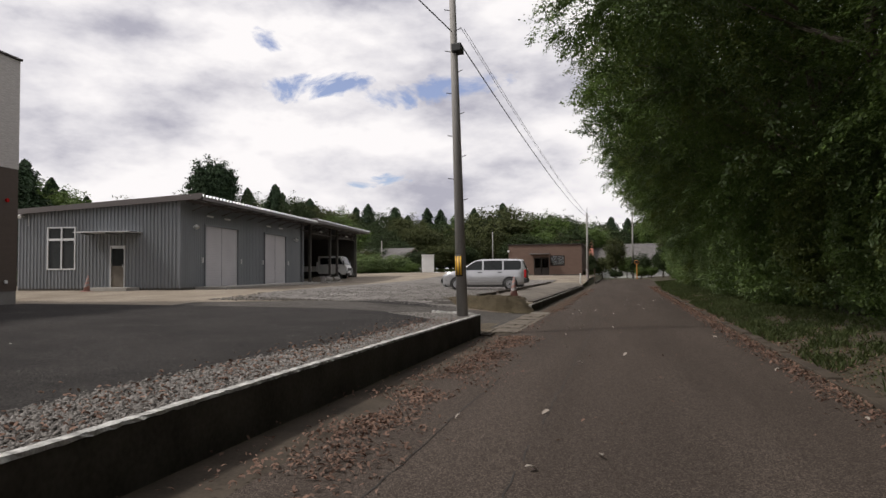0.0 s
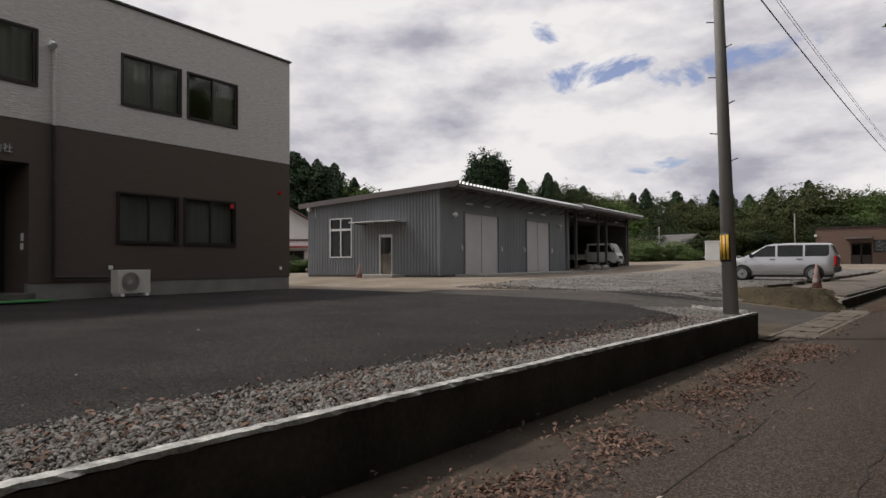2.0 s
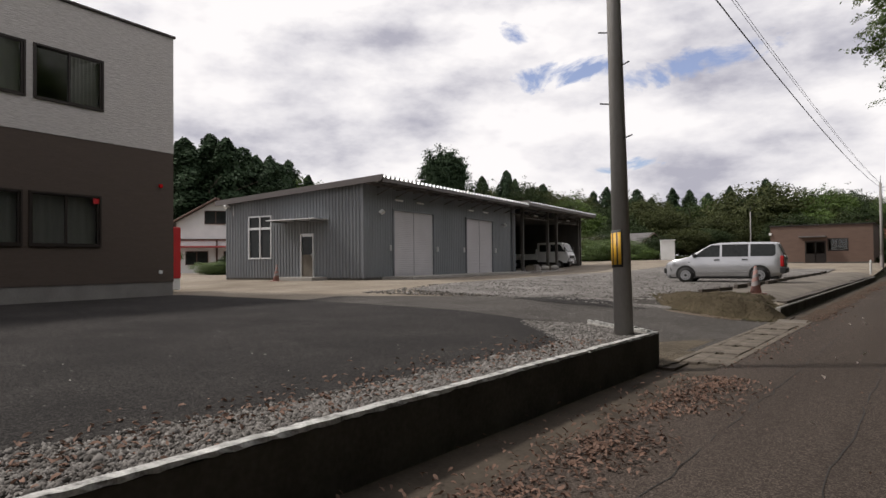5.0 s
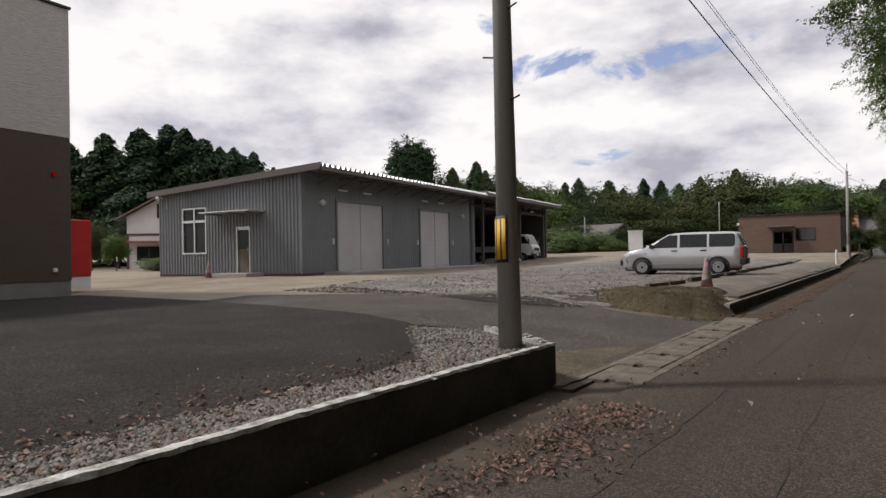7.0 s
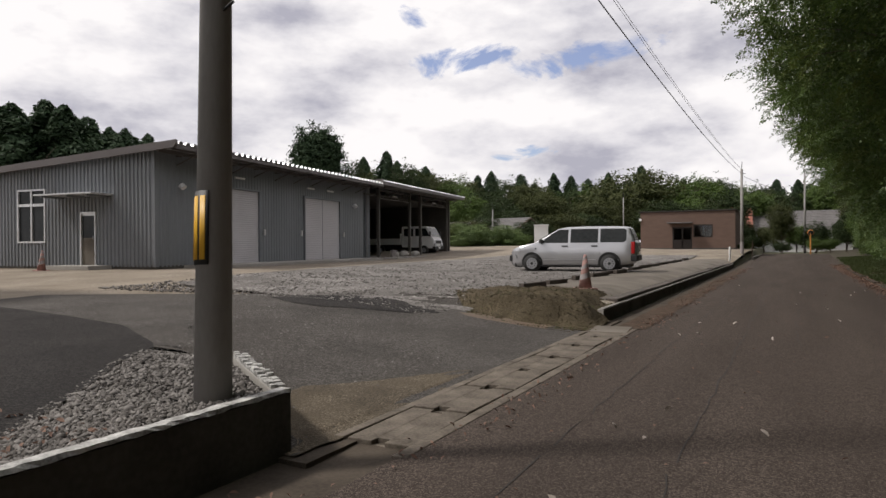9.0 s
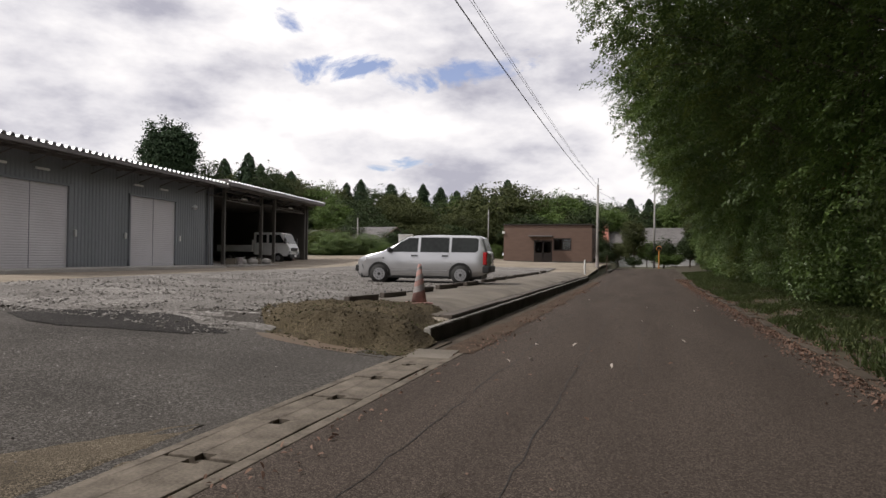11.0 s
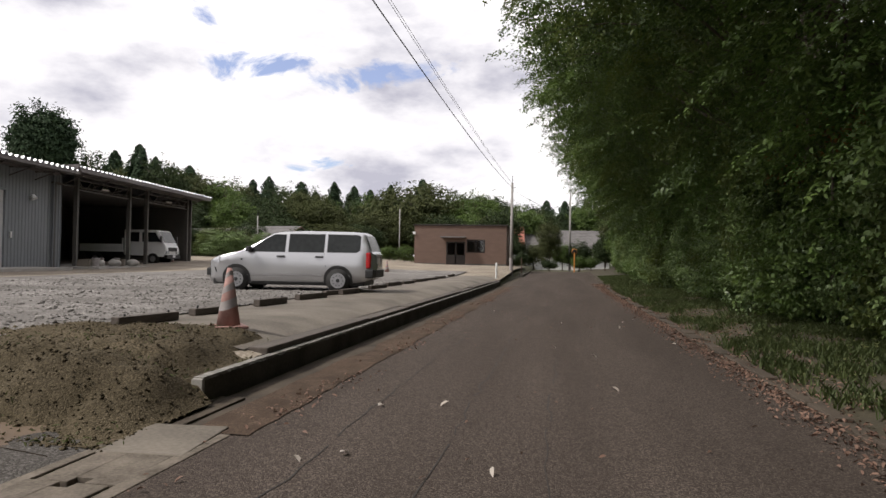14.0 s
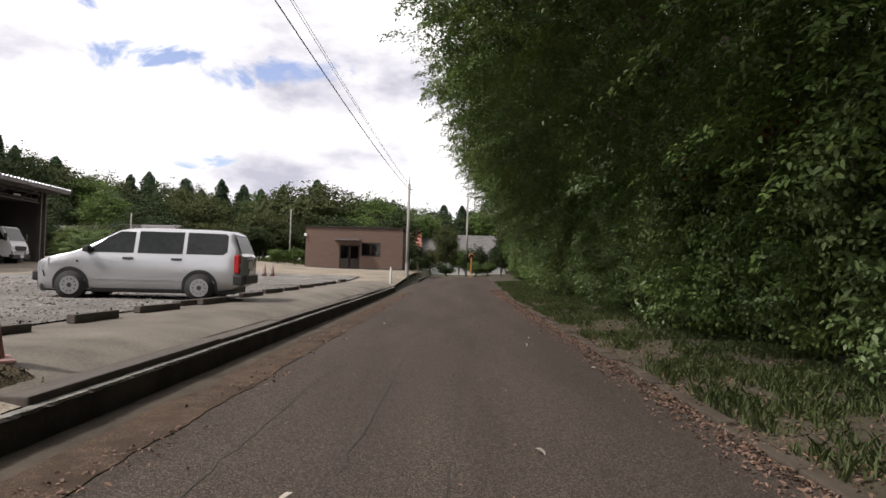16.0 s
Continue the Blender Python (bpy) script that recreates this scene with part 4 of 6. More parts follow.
    part("pane", boxes(((a + 0.06, 0.0, c + 1.02), (b - 0.06, 0.006, d - 0.12))), M["pane"], sd).visible_shadow = False
    part("door_handle", rods(((b - 0.1, -0.07, c + 0.95), (b - 0.1, -0.07, c + 1.08), 0.012)), M["alu"], sd)
    cp = boxes(((-4.5, -0.95, 3.10), (-1.8, 0.0, 3.15), 0.008))
    part("canopy", cp, M["alu"], w, "thin silver door canopy")
    for x in (-4.2, -3.0, -2.1):
        part("canopy_bracket", boxes(((x, -0.9, 3.03), (x + 0.06, -0.02, 3.10))), M["steel"], w)
    part("floodlight", rods(((-7.7, -0.02, 3.95), (-7.7, -0.22, 4.0), 0.03), ((-7.7, -0.2, 4.04), (-7.7, -0.32, 3.9), 0.06, 0.1), ((-7.45, -0.05, 3.5), (-7.45, -0.05, 4.0), 0.012)), M["white_paint"], w, "white floodlight")
    thing("door_step", boxes(((-3.9, -1.0, 0.0), (-1.9, -0.03, 0.14), 0.01)), M["concrete"], "pale concrete doorstep of the warehouse", "step", m=W_POSE @ pose(0, 0, 0.54))
    thing("door_apron", boxes(((0.03, 1.3, 0.0), (1.6, 14.2, 0.12), 0.01)), M["concrete"], "pale concrete apron before the doors", "slab", m=W_POSE @ pose(0, 0, 0.535), kind="structure")
    return w


build_warehouse()


def build_garage():
    g = empty("open_garage", W_POSE, "open-fronted steel vehicle shed with lattice beams", "garage")
    y0, y1, D = 15.3, 28.6, -7.95
    ez = lambda x: 4.80 + 0.055 * (x - 1.2)
    folded_roof(g, y0 - 0.2, y1 + 0.25, D - 0.3, ez, 1.2)
    # Inner walls and ceiling take the darker steel, painting in the shed's shade.
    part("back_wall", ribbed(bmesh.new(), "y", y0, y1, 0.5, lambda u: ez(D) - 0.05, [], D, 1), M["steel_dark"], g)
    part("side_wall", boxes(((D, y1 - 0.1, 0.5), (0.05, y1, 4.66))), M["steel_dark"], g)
    part("side_wall", ribbed(bmesh.new(), "x", D, 0.0, 0.5, lambda x: ez(x) - 0.05, [], y0 + 0.06, -1), M["steel"], g)
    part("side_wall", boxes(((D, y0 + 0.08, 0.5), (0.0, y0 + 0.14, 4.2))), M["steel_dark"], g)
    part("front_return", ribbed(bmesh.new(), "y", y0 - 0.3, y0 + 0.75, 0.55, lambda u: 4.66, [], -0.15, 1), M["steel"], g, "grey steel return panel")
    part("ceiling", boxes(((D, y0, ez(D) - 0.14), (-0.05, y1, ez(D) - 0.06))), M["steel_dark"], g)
    for y in (16.85, 21.3, 23.1, 28.0, 28.5):
        part("post", boxes(((-0.09, y - 0.07, 0.5), (0.09, y + 0.07, 4.66), 0.008)), M["steel_dark"], g)
    for a, b in ((16.92, 21.23), (23.17, 27.93)):
        bm = bmesh.new()
        rod(bm, (0, a, 4.50), (0, b, 4.50), 0.035, n=6)
        rod(bm, (0, a, 4.05), (0, b, 4.05), 0.035, n=6)
        n = 8
        for i in range(n):
            ya, yb = a + (b - a) * i / n, a + (b - a) * (i + 1) / n
            rod(bm, (0, ya, 4.05 if i % 2 else 4.50), (0, yb, 4.50 if i % 2 else 4.05), 0.022, n=6)
        part("lattice_beam", bm, M["roof_trim"], g, "grey steel lattice beam")
    for y in (19.0, 25.5):
        part("strip_lamp", boxes(((0.04, y - 0.3, 4.22), (0.1, y + 0.3, 4.30), 0.01)), M["white_paint"], g)
    bm = bmesh.new()
    for x in (0.35, 0.95):
        box(bm, (x - 0.03, y0 - 0.15, ez(x) - 0.16), (x + 0.03, y1 + 0.2, ez(x) - 0.025))
    part("purlin", bm, M["roof_trim"], g)
    part("eave_fascia", boxes(((1.13, y0 - 0.17, ez(1.2) - 0.17), (1.195, y1 + 0.19, ez(1.2) + 0.03), 0.008)), M["roof_trim"], g, "dark steel eave fascia")
    for k in range(7):
        y = y0 + 0.6 + 2.0 * k
        part("eave_bracket", rods(((0.02, y, 4.2), (0.9, y, 4.58), 0.03)), M["roof_trim"], g)
    for y in (y0 - 0.28, y1 + 0.2):
        bm = bmesh.new()
        vs = [bm.verts.new(v) for yy in (y, y + 0.1) for v in ((D - 0.4, yy, ez(D) - 0.11), (1.12, yy, ez(1.12) - 0.11), (1.22, yy, ez(1.2) + 0.02), (1.2, yy, ez(1.2) + 0.14), (D - 0.4, yy, ez(D) + 0.13))]
        for i in range(5):
            j = (i + 1) % 5
            bm.faces.new((vs[i], vs[j], vs[5 + j], vs[5 + i]))
        bm.faces.new(vs[:5][::-1]); bm.faces.new(vs[5:])
        part("verge_board", bm, M["roof_trim"], g)
    thing("garage_slab", boxes(((-7.8, 16.0, 0.0), (1.6, 29.2, 0.16), 0.01)), M["concrete"], "pale concrete floor slab of the shed", "slab", m=W_POSE @ pose(0, 0, 0.50), kind="structure")


build_garage()


# ---- van ----
def build_van():
    """A silver estate van. Local x is ahead, y to its left, the origin on the ground between the axles."""
    fx, fy = -0.9941, -0.1080
    yaw = math.degrees(math.atan2(fy, fx))
    mid = Vector((-6.13, 28.56, 0.37))
    left = Vector((-fy, fx, 0))
    v = empty("van", pose(*(mid - left * 0.78), 0, 0, yaw), "silver estate van parked on the gravel", "car")
    top = table([(-2.12, 0.95), (-2.06, 1.02), (-1.90, 1.44), (-1.82, 1.475), (-1.5, 1.495), (-0.4, 1.505), (0.15, 1.485), (0.42, 1.435), (1.18, 0.985), (1.35, 0.945), (1.75, 0.86), (1.98, 0.76), (2.06, 0.66), (2.09, 0.5)])
    half = table([(-2.12, 0.70), (-2.02, 0.80), (-1.8, 0.835), (1.2, 0.84), (1.7, 0.80), (1.95, 0.70), (2.09, 0.50)])
    bot = table([(-2.12, 0.38), (-1.9, 0.27), (-1.6, 0.22), (1.7, 0.20), (2.0, 0.22), (2.09, 0.34)])

    def side_y(x, z):
        h, t = half(x), top(x)
        belt = min(0.97, t - 0.02)
        if z <= belt:
            return h * float(np.interp(z, [0.2, 0.42, 0.62, 0.80, 0.97], [0.93, 0.985, 1.0, 0.995, 0.965]))
        return h * 0.965 - (z - belt) * 0.30

    stations = [-2.12, -2.09, -2.05, -2.0, -1.95, -1.9, -1.82, -1.7, -1.5, -1.2, -0.8, -0.4, 0.0, 0.15, 0.3, 0.42, 0.6, 0.8, 1.0, 1.18, 1.27, 1.4, 1.6, 1.75, 1.88, 1.98, 2.04, 2.09]
    bm = bmesh.new()
    rows = []
    for x in stations:
        b, t = bot(x), top(x)
        belt = min(0.97, t - 0.02)
        zs = [b, b + (belt - b) * 0.25, b + (belt - b) * 0.5, b + (belt - b) * 0.75, belt, belt + (t - belt) * 0.45, belt + (t - belt) * 0.82]
        sec = [(side_y(x, z), z) for z in zs]
        ye = sec[-1][0]
        sec += [(ye - 0.035, belt + (t - belt) * 0.94), (ye - 0.11, t), (ye * 0.45, t + 0.012), (0.0, t + 0.018)]
        full = [(-y, z) for y, z in sec] + [(y, z) for y, z in reversed(sec[:-1])]
        rows.append([bm.verts.new((x, y, z)) for y, z in full])
    for a, c in zip(rows, rows[1:]):
        for i in range(len(a) - 1):
            bm.faces.new((a[i], c[i], c[i + 1], a[i + 1]))
        bm.faces.new((a[-1], c[-1], c[0], a[0]))
    bm.faces.new(rows[0]); bm.faces.new(rows[-1][::-1])
    bmesh.ops.recalc_face_normals(bm, faces=bm.faces)
    part("body", smooth(bm), M["silver"], v, "silver painted body")

    def panel(name, pts, material, off=0.006, label="", parent=None, sides=(1, -1), thick=0.012):
        for s in sides:
            b2 = bmesh.new()
            outer = [b2.verts.new((x, s * (side_y(x, z) + off), z)) for x, z in pts]
            inner = [b2.verts.new((x, s * (side_y(x, z) + off - thick), z)) for x, z in pts]
            b2.faces.new(outer)
            for i in range(len(pts)):
                j = (i + 1) % len(pts)
                b2.faces.new((outer[i], inner[i], inner[j], outer[j]))
            bmesh.ops.recalc_face_normals(b2, faces=b2.faces)
            part(name, b2, material, parent or v, label)

    tint = M["tint"]
    wins = [[(0.98, 0.985), (0.07, 0.985), (0.07, 1.40), (0.36, 1.40), (0.62, 1.26)],
            [(-0.03, 0.985), (-0.90, 0.985), (-0.90, 1.415), (-0.03, 1.415)],
            [(-1.0, 0.99), (-1.72, 0.99), (-1.80, 1.05), (-1.80, 1.36), (-1.74, 1.405), (-1.0, 1.415)]]
    for w in wins:
        cx, cz = sum(p[0] for p in w) / len(w), sum(p[1] for p in w) / len(w)
        rim = [(cx + (x - cx) * 1.035, cz + (z - cz) * 1.07) for x, z in w]
        panel("window_seal", rim, M["black_plastic"], 0.003)
        panel("side_window", w, tint, 0.006, "dark glossy side window")
    # doors' gaps, sill, handles
    for x0, x1 in ((1.05, 0.99), (0.02, 0.02), (-0.97, -0.92)):
        panel("door_gap", [(x0 - 0.004, 0.33 if x0 > -0.5 else 0.62), (x0 + 0.004, 0.33 if x0 > -0.5 else 0.62), (x1 + 0.004, 0.96), (x1 - 0.004, 0.96)], M["black_plastic"], 0.002)
    panel("sill_trim", [(0.92, 0.40), (0.92, 0.42), (-0.86, 0.43), (-0.86, 0.41)], M["hub"], 0.006, "", v)
    panel("sill", [(0.9, 0.20), (-0.9, 0.20), (-0.9, 0.245), (0.9, 0.245)], M["black_plastic"], 0.004)
    for x in (0.16, -0.80):
        panel("door_handle", [(x - 0.10, 0.84), (x + 0.10, 0.84), (x + 0.10, 0.885), (x - 0.10, 0.885)], M["black_plastic"], 0.028, "black door handle", thick=0.03)
    panel("fuel_flap", [(-1.22, 0.72), (-1.42, 0.72), (-1.42, 0.87), (-1.22, 0.87)], M["silver"], 0.003, sides=(1,))
    panel("indicator", [(1.12, 0.76), (1.17, 0.76), (1.17, 0.80), (1.12, 0.80)], M["black_plastic"], 0.008)
    for s in (1, -1):
        lamp = part("tail_lamp", boxes(((-2.075, min(s * 0.66, s * 0.835), 0.60), (-1.955, max(s * 0.66, s * 0.835), 0.99), 0.035)), M["red_glass"], v, "red tail lamp")
        part("reversing_lens", boxes(((-2.081, min(s * 0.68, s * 0.80), 0.72), (-2.05, max(s * 0.68, s * 0.80), 0.80), 0.01)), M["lamp_glass"], lamp, "clear reversing lens")
        part("rear_bumper_corner", boxes(((-2.15, min(s * 0.6, s * 0.845), 0.36), (-1.94, max(s * 0.6, s * 0.845), 0.575), 0.04)), M["black_plastic"], v, "black bumper corner")
    panel("head_lamp", [(1.72, 0.70), (2.0, 0.66), (1.985, 0.76), (1.72, 0.84)], M["lamp_glass"], 0.006, "clear headlamp")
    panel("front_bumper_side", [(1.80, 0.46), (2.07, 0.44), (2.06, 0.58), (1.84, 0.58)], M["black_plastic"], 0.014, "black bumper corner", thick=0.03)
    part("rear_bumper", boxes(((-2.165, -0.62, 0.37), (-2.04, 0.62, 0.565), 0.03)), M["black_plastic"], v, "black rear bumper")
    part("front_bumper", boxes(((1.98, -0.62, 0.36), (2.12, 0.62, 0.56), 0.04)), M["black_plastic"], v, "black front bumper")

    def across(name, pts, material, label=""):
        """A skin across the car through points (x, z, half width)."""
        b2 = bmesh.new()
        vs = [(b2.verts.new((x, -w, z)), b2.verts.new((x, w, z))) for x, z, w in pts]
        for p, q in zip(vs, vs[1:]):
            b2.faces.new((p[0], p[1], q[1], q[0]))
        part(name, b2, material, v, label)

    across("windscreen", [(1.16, 1.005, 0.70), (0.80, 1.225, 0.66), (0.46, 1.425, 0.60)], tint, "raked windscreen")
    across("rear_window", [(-2.075, 1.03, 0.66), (-1.99, 1.25, 0.62), (-1.915, 1.42, 0.58)], M["rear_tint"], "dark rear window")
    part("number_plate", boxes(((-2.15, -0.17, 0.70), (-2.125, 0.17, 0.86), 0.004)), M["white_paint"], v, "blank white plate")
    part("tailgate_trim", boxes(((-2.15, -0.3, 0.89), (-2.09, 0.3, 0.93), 0.008)), M["hub"], v, "bright tailgate trim")
    for s in (1, -1):
        part("wing_mirror", boxes(((0.88, s * 0.80, 0.97), (1.0, s * 0.98, 1.10), 0.03)), M["black_plastic"], v, "black wing mirror")
    part("underbody", boxes(((-1.9, -0.7, 0.16), (1.9, 0.7, 0.3))), M["black_plastic"], v)
    for x in (1.275, -1.275):
        for s in (1, -1):
            # Black panel on the body side stands in for the well's shaded hollow.
            pts = [(x + 0.365 * math.cos(a), max(0.215, 0.30 + 0.365 * math.sin(a))) for a in [math.pi * i / 12 for i in range(13)]]
            pts = [(x + 0.365, 0.215)] + pts[1:-1] + [(x - 0.365, 0.215)]
            panel("wheel_arch", pts, M["black_plastic"], 0.012, sides=(s,), thick=0.03)
            w = part("wheel", smooth(rods(((x, s * 0.66, 0.29), (x, s * 0.846, 0.29), 0.29, 0.29, 32))), M["tyre"], v, "black tyre")
            bmr = bmesh.new()
            rod(bmr, (x, s * 0.80, 0.29), (x, s * 0.852, 0.29), 0.185, 0.185, 28)
            part("rim", bmr, M["hub"], w, "plain steel rim")
            bmr = bmesh.new()
            for i in range(10):
                a = 2 * math.pi * i / 10
                rod(bmr, (x + 0.125 * math.cos(a), s * 0.84, 0.29 + 0.125 * math.sin(a)), (x + 0.125 * math.cos(a), s * 0.8555, 0.29 + 0.125 * math.sin(a)), 0.015, n=8)
            part("rim_holes", bmr, M["black_plastic"], w)
            part("hub_cap", rods(((x, s * 0.84, 0.29), (x, s * 0.868, 0.29), 0.055, 0.04, 16)), M["black_plastic"], w)
    return v


M["rear_tint"] = mat("rear_glass", (0.010, 0.012, 0.012), (0.02, 0.022, 0.022), 0.2, 1, 10, spec=0.04)
M["tint"] = mat("tinted_glass", (0.010, 0.012, 0.012), (0.03, 0.034, 0.034), 0.04, 1, 10, spec=0.25)
build_van()


def build_truck():
    """A white crew-cab truck. Local x is ahead."""
    t = empty("truck", W_POSE @ pose(-2.3, 25.6, 0.66), "white crew-cab flatbed truck inside the shed", "truck")
    bm = bmesh.new()
    prof = [(0.15, 0.55), (2.55, 0.45), (2.62, 0.95), (2.45, 1.25), (2.1, 1.93), (1.9, 1.98), (0.15, 1.98)]
    l = [bm.verts.new((x, -0.8, z)) for x, z in prof]
    r = [bm.verts.new((x, 0.8, z)) for x, z in prof]
    bm.faces.new(l); bm.faces.new(r[::-1])
    for i in range(len(prof)):
        j = (i + 1) % len(prof)
        bm.faces.new((l[j], l[i], r[i], r[j]))
    bmesh.ops.recalc_face_normals(bm, faces=bm.faces)
    bmesh.ops.bevel(bm, geom=bm.edges[:], offset=0.04, segments=2, affect="EDGES")
    part("cab", bm, M["white_paint"], t, "white crew cab")
    for y in (-0.812, 0.812):
        for x0, x1, x2 in ((0.35, 1.05, 1.05), (1.22, 2.3, 1.98)):
            bm = bmesh.new()
            bm.faces.new([bm.verts.new((x, y, z)) for x, z in ((x0, 1.3), (x1, 1.3), (x2, 1.83), (x0, 1.83))])
            part("side_window", bm, M["tint"], t)
    bm = bmesh.new()
    bm.faces.new([bm.verts.new(p) for p in ((2.475, -0.7, 1.29), (2.475, 0.7, 1.29), (2.15, 0.66, 1.9), (2.15, -0.66, 1.9))])
    part("windscreen", bm, M["tint"], t)
    part("grille", boxes(((2.58, -0.5, 0.78), (2.65, 0.5, 1.0), 0.01)), M["black_plastic"], t)
    part("bumper", boxes(((2.5, -0.82, 0.36), (2.70, 0.82, 0.58), 0.03)), M["black_plastic"], t, "dark front bumper")
    for y in (-0.62, 0.62):
        part("head_lamp", boxes(((2.56, y - 0.15, 0.62), (2.655, y + 0.15, 0.8), 0.02)), M["lamp_glass"], t)
    part("number_plate", boxes(((2.70, -0.16, 0.42), (2.715, 0.16, 0.56))), M["white_paint"], t)
    part("load_bed", boxes(((-2.4, -0.85, 0.72), (0.08, 0.85, 0.82)), ((-2.4, -0.85, 0.82), (0.08, -0.8, 1.15), 0.01), ((-2.4, 0.8, 0.82), (0.08, 0.85, 1.15), 0.01), ((-2.4, -0.8, 0.82), (-2.35, 0.8, 1.15)), ((0.02, -0.8, 0.82), (0.08, 0.8, 1.5))), M["white_paint"], t, "white drop-side bed")
    part("chassis", boxes(((-2.3, -0.4, 0.42), (2.4, 0.4, 0.7))), M["black_plastic"], t)
    for x in (1.85, -1.5):
        for s in (1, -1):
            w = part("wheel", rods(((x, s * 0.6, 0.33), (x, s * 0.82, 0.33), 0.33, 0.33, 24)), M["tyre"], t)
            part("rim", rods(((x, s * 0.8, 0.33), (x, s * 0.828, 0.33), 0.19, 0.15, 16)), M["hub"], w)
    for s in (-1, 1):
        part("wing_mirror", boxes(((2.35, s * 0.88, 1.25), (2.42, s * 1.05, 1.62), 0.02)), M["black_plastic"], t)


build_truck()

# ---- poles and cables ----


def build_pole(x, y, z, r0, r1, h, marked, label, lean=(0, 0)):
    p = empty("utility_pole", pose(x, y, z, *lean, 0), label, "pole", "utility poles")
    part("shaft", smooth(rods(((0, 0, -0.3), (0, 0, h), r0, r1, 28))), M["pole"], p)
    if marked:
        k = (r0 - r1) / (h + 0.3)
        ra, rb = r0 - k * 1.1, r0 - k * 1.6
        for name, a0, a1, za, zb, out, mm, text in (("marker_plate", -176, -60, 0.80, 1.24, 0.009, "black_plastic", "black warning plate"), ("yellow_stripe", -118, -98, 0.83, 1.21, 0.013, "yellow", "yellow warning stripe"), ("yellow_stripe", -88, -70, 0.83, 1.21, 0.013, "yellow", "yellow warning stripe"), ("yellow_stripe", -150, -132, 0.83, 1.21, 0.013, "yellow", "yellow warning stripe")):
            bm, rows = bmesh.new(), []
            for i in range(13):
                t = radians(a0 + (a1 - a0) * i / 12)
                rows.append([bm.verts.new((rr * math.cos(t), rr * math.sin(t), zz)) for rr, zz in ((ra - 0.004, za), (ra + out, za), (rb + out, zb), (rb - 0.004, zb))])
            for q, w in zip(rows, rows[1:]):
                for n in range(4):
                    bm.faces.new((q[n], w[n], w[(n + 1) % 4], q[(n + 1) % 4]))
            bm.faces.new(rows[0]); bm.faces.new(rows[-1][::-1])
            bmesh.ops.recalc_face_normals(bm, faces=bm.faces)
            part(name, smooth(bm), M[mm], p, text)
        for i in range(12):
            zz, s = 2.35 + i * 0.45, (-1) ** i
            rr = r0 - k * zz
            part("step_bolt", rods(((s * rr * 0.8, -0.2 * rr, zz), (s * (rr + 0.10), -0.05, zz + 0.02), 0.009)), M["wire"], p)
        part("clamp", boxes(((-0.02, -0.17, 5.45), (0.19, 0.10, 5.62), 0.02)), M["wire"], p, "dark cable clamp")
    else:
        part("base_sleeve", rods(((0, 0, 0.1), (0, 0, 1.3), r0 + 0.008, r0 + 0.006, 16)), M["cone_band"], p, "scuffed lower sleeve")
        part("top_rod", rods(((0, 0, h), (0.02, 0.02, h + 0.5), 0.02)), M["wire"], p)
        part("bracket", rods(((0, 0, h - 0.35), (0.25, 0, h - 0.3), 0.02)), M["wire"], p)
        part("clamp", rods(((-0.09, 0, h - 0.6), (0.09, 0, h - 0.6), 0.03)), M["wire"], p)
    return p


build_pole(-2.716, 10.225, 0.36, 0.113, 0.050, 9.2, True, "grey concrete utility pole with a yellow and black marker", (-3.2, -2.2))
build_pole(-2.66, 57.0, 0.12, 0.115, 0.075, 6.3, False, "slim pale utility pole beside the lane")
build_pole(1.6, 86.0, 0.3, 0.13, 0.08, 8.6, False, "far grey utility pole at the end of the lane")
build_pole(-14.5, 74.0, 0.8, 0.06, 0.05, 5.2, False, "thin grey pole behind the brown building")
build_pole(-27.0, 70.0, 0.8, 0.07, 0.05, 4.2, False, "thin wooden pole at the orchard")
build_pole(-66.0, 48.0, 0.5, 0.13, 0.08, 8.0, False, "grey utility pole before the cedar wood")


def cable(p, q, sag, r, label):
    bm = bmesh.new()
    p, q = Vector(p), Vector(q)
    last = None
    for i in range(25):
        t = i / 24
        c = p.lerp(q, t) - Vector((0, 0, 4 * sag * t * (1 - t)))
        if last is not None:
            rod(bm, last, c, r, n=6)
        last = c
    return thing("overhead_cable", smooth(bm), M["wire"], label, "cable", "overhead cables")


cable((-2.80, 10.52, 6.02), (-2.70, 57, 6.15), 0.45, 0.012, "thick black overhead cable between the poles")
cable((-2.78, 10.52, 6.35), (-2.60, 57, 6.30), 0.38, 0.005, "thin overhead wire between the poles")
cable((-2.70, 10.52, 6.30), (-2.55, 57, 6.28), 0.36, 0.005, "thin overhead wire between the poles")
cable((-2.95, 10.45, 6.25), (-5.2, -22, 6.6), 0.4, 0.012, "black overhead cable running back")
cable((-2.66, 57, 6.0), (1.6, 86, 6.6), 0.4, 0.012, "black overhead cable to the far pole")

# ---- cones, wheel stops, posts ----


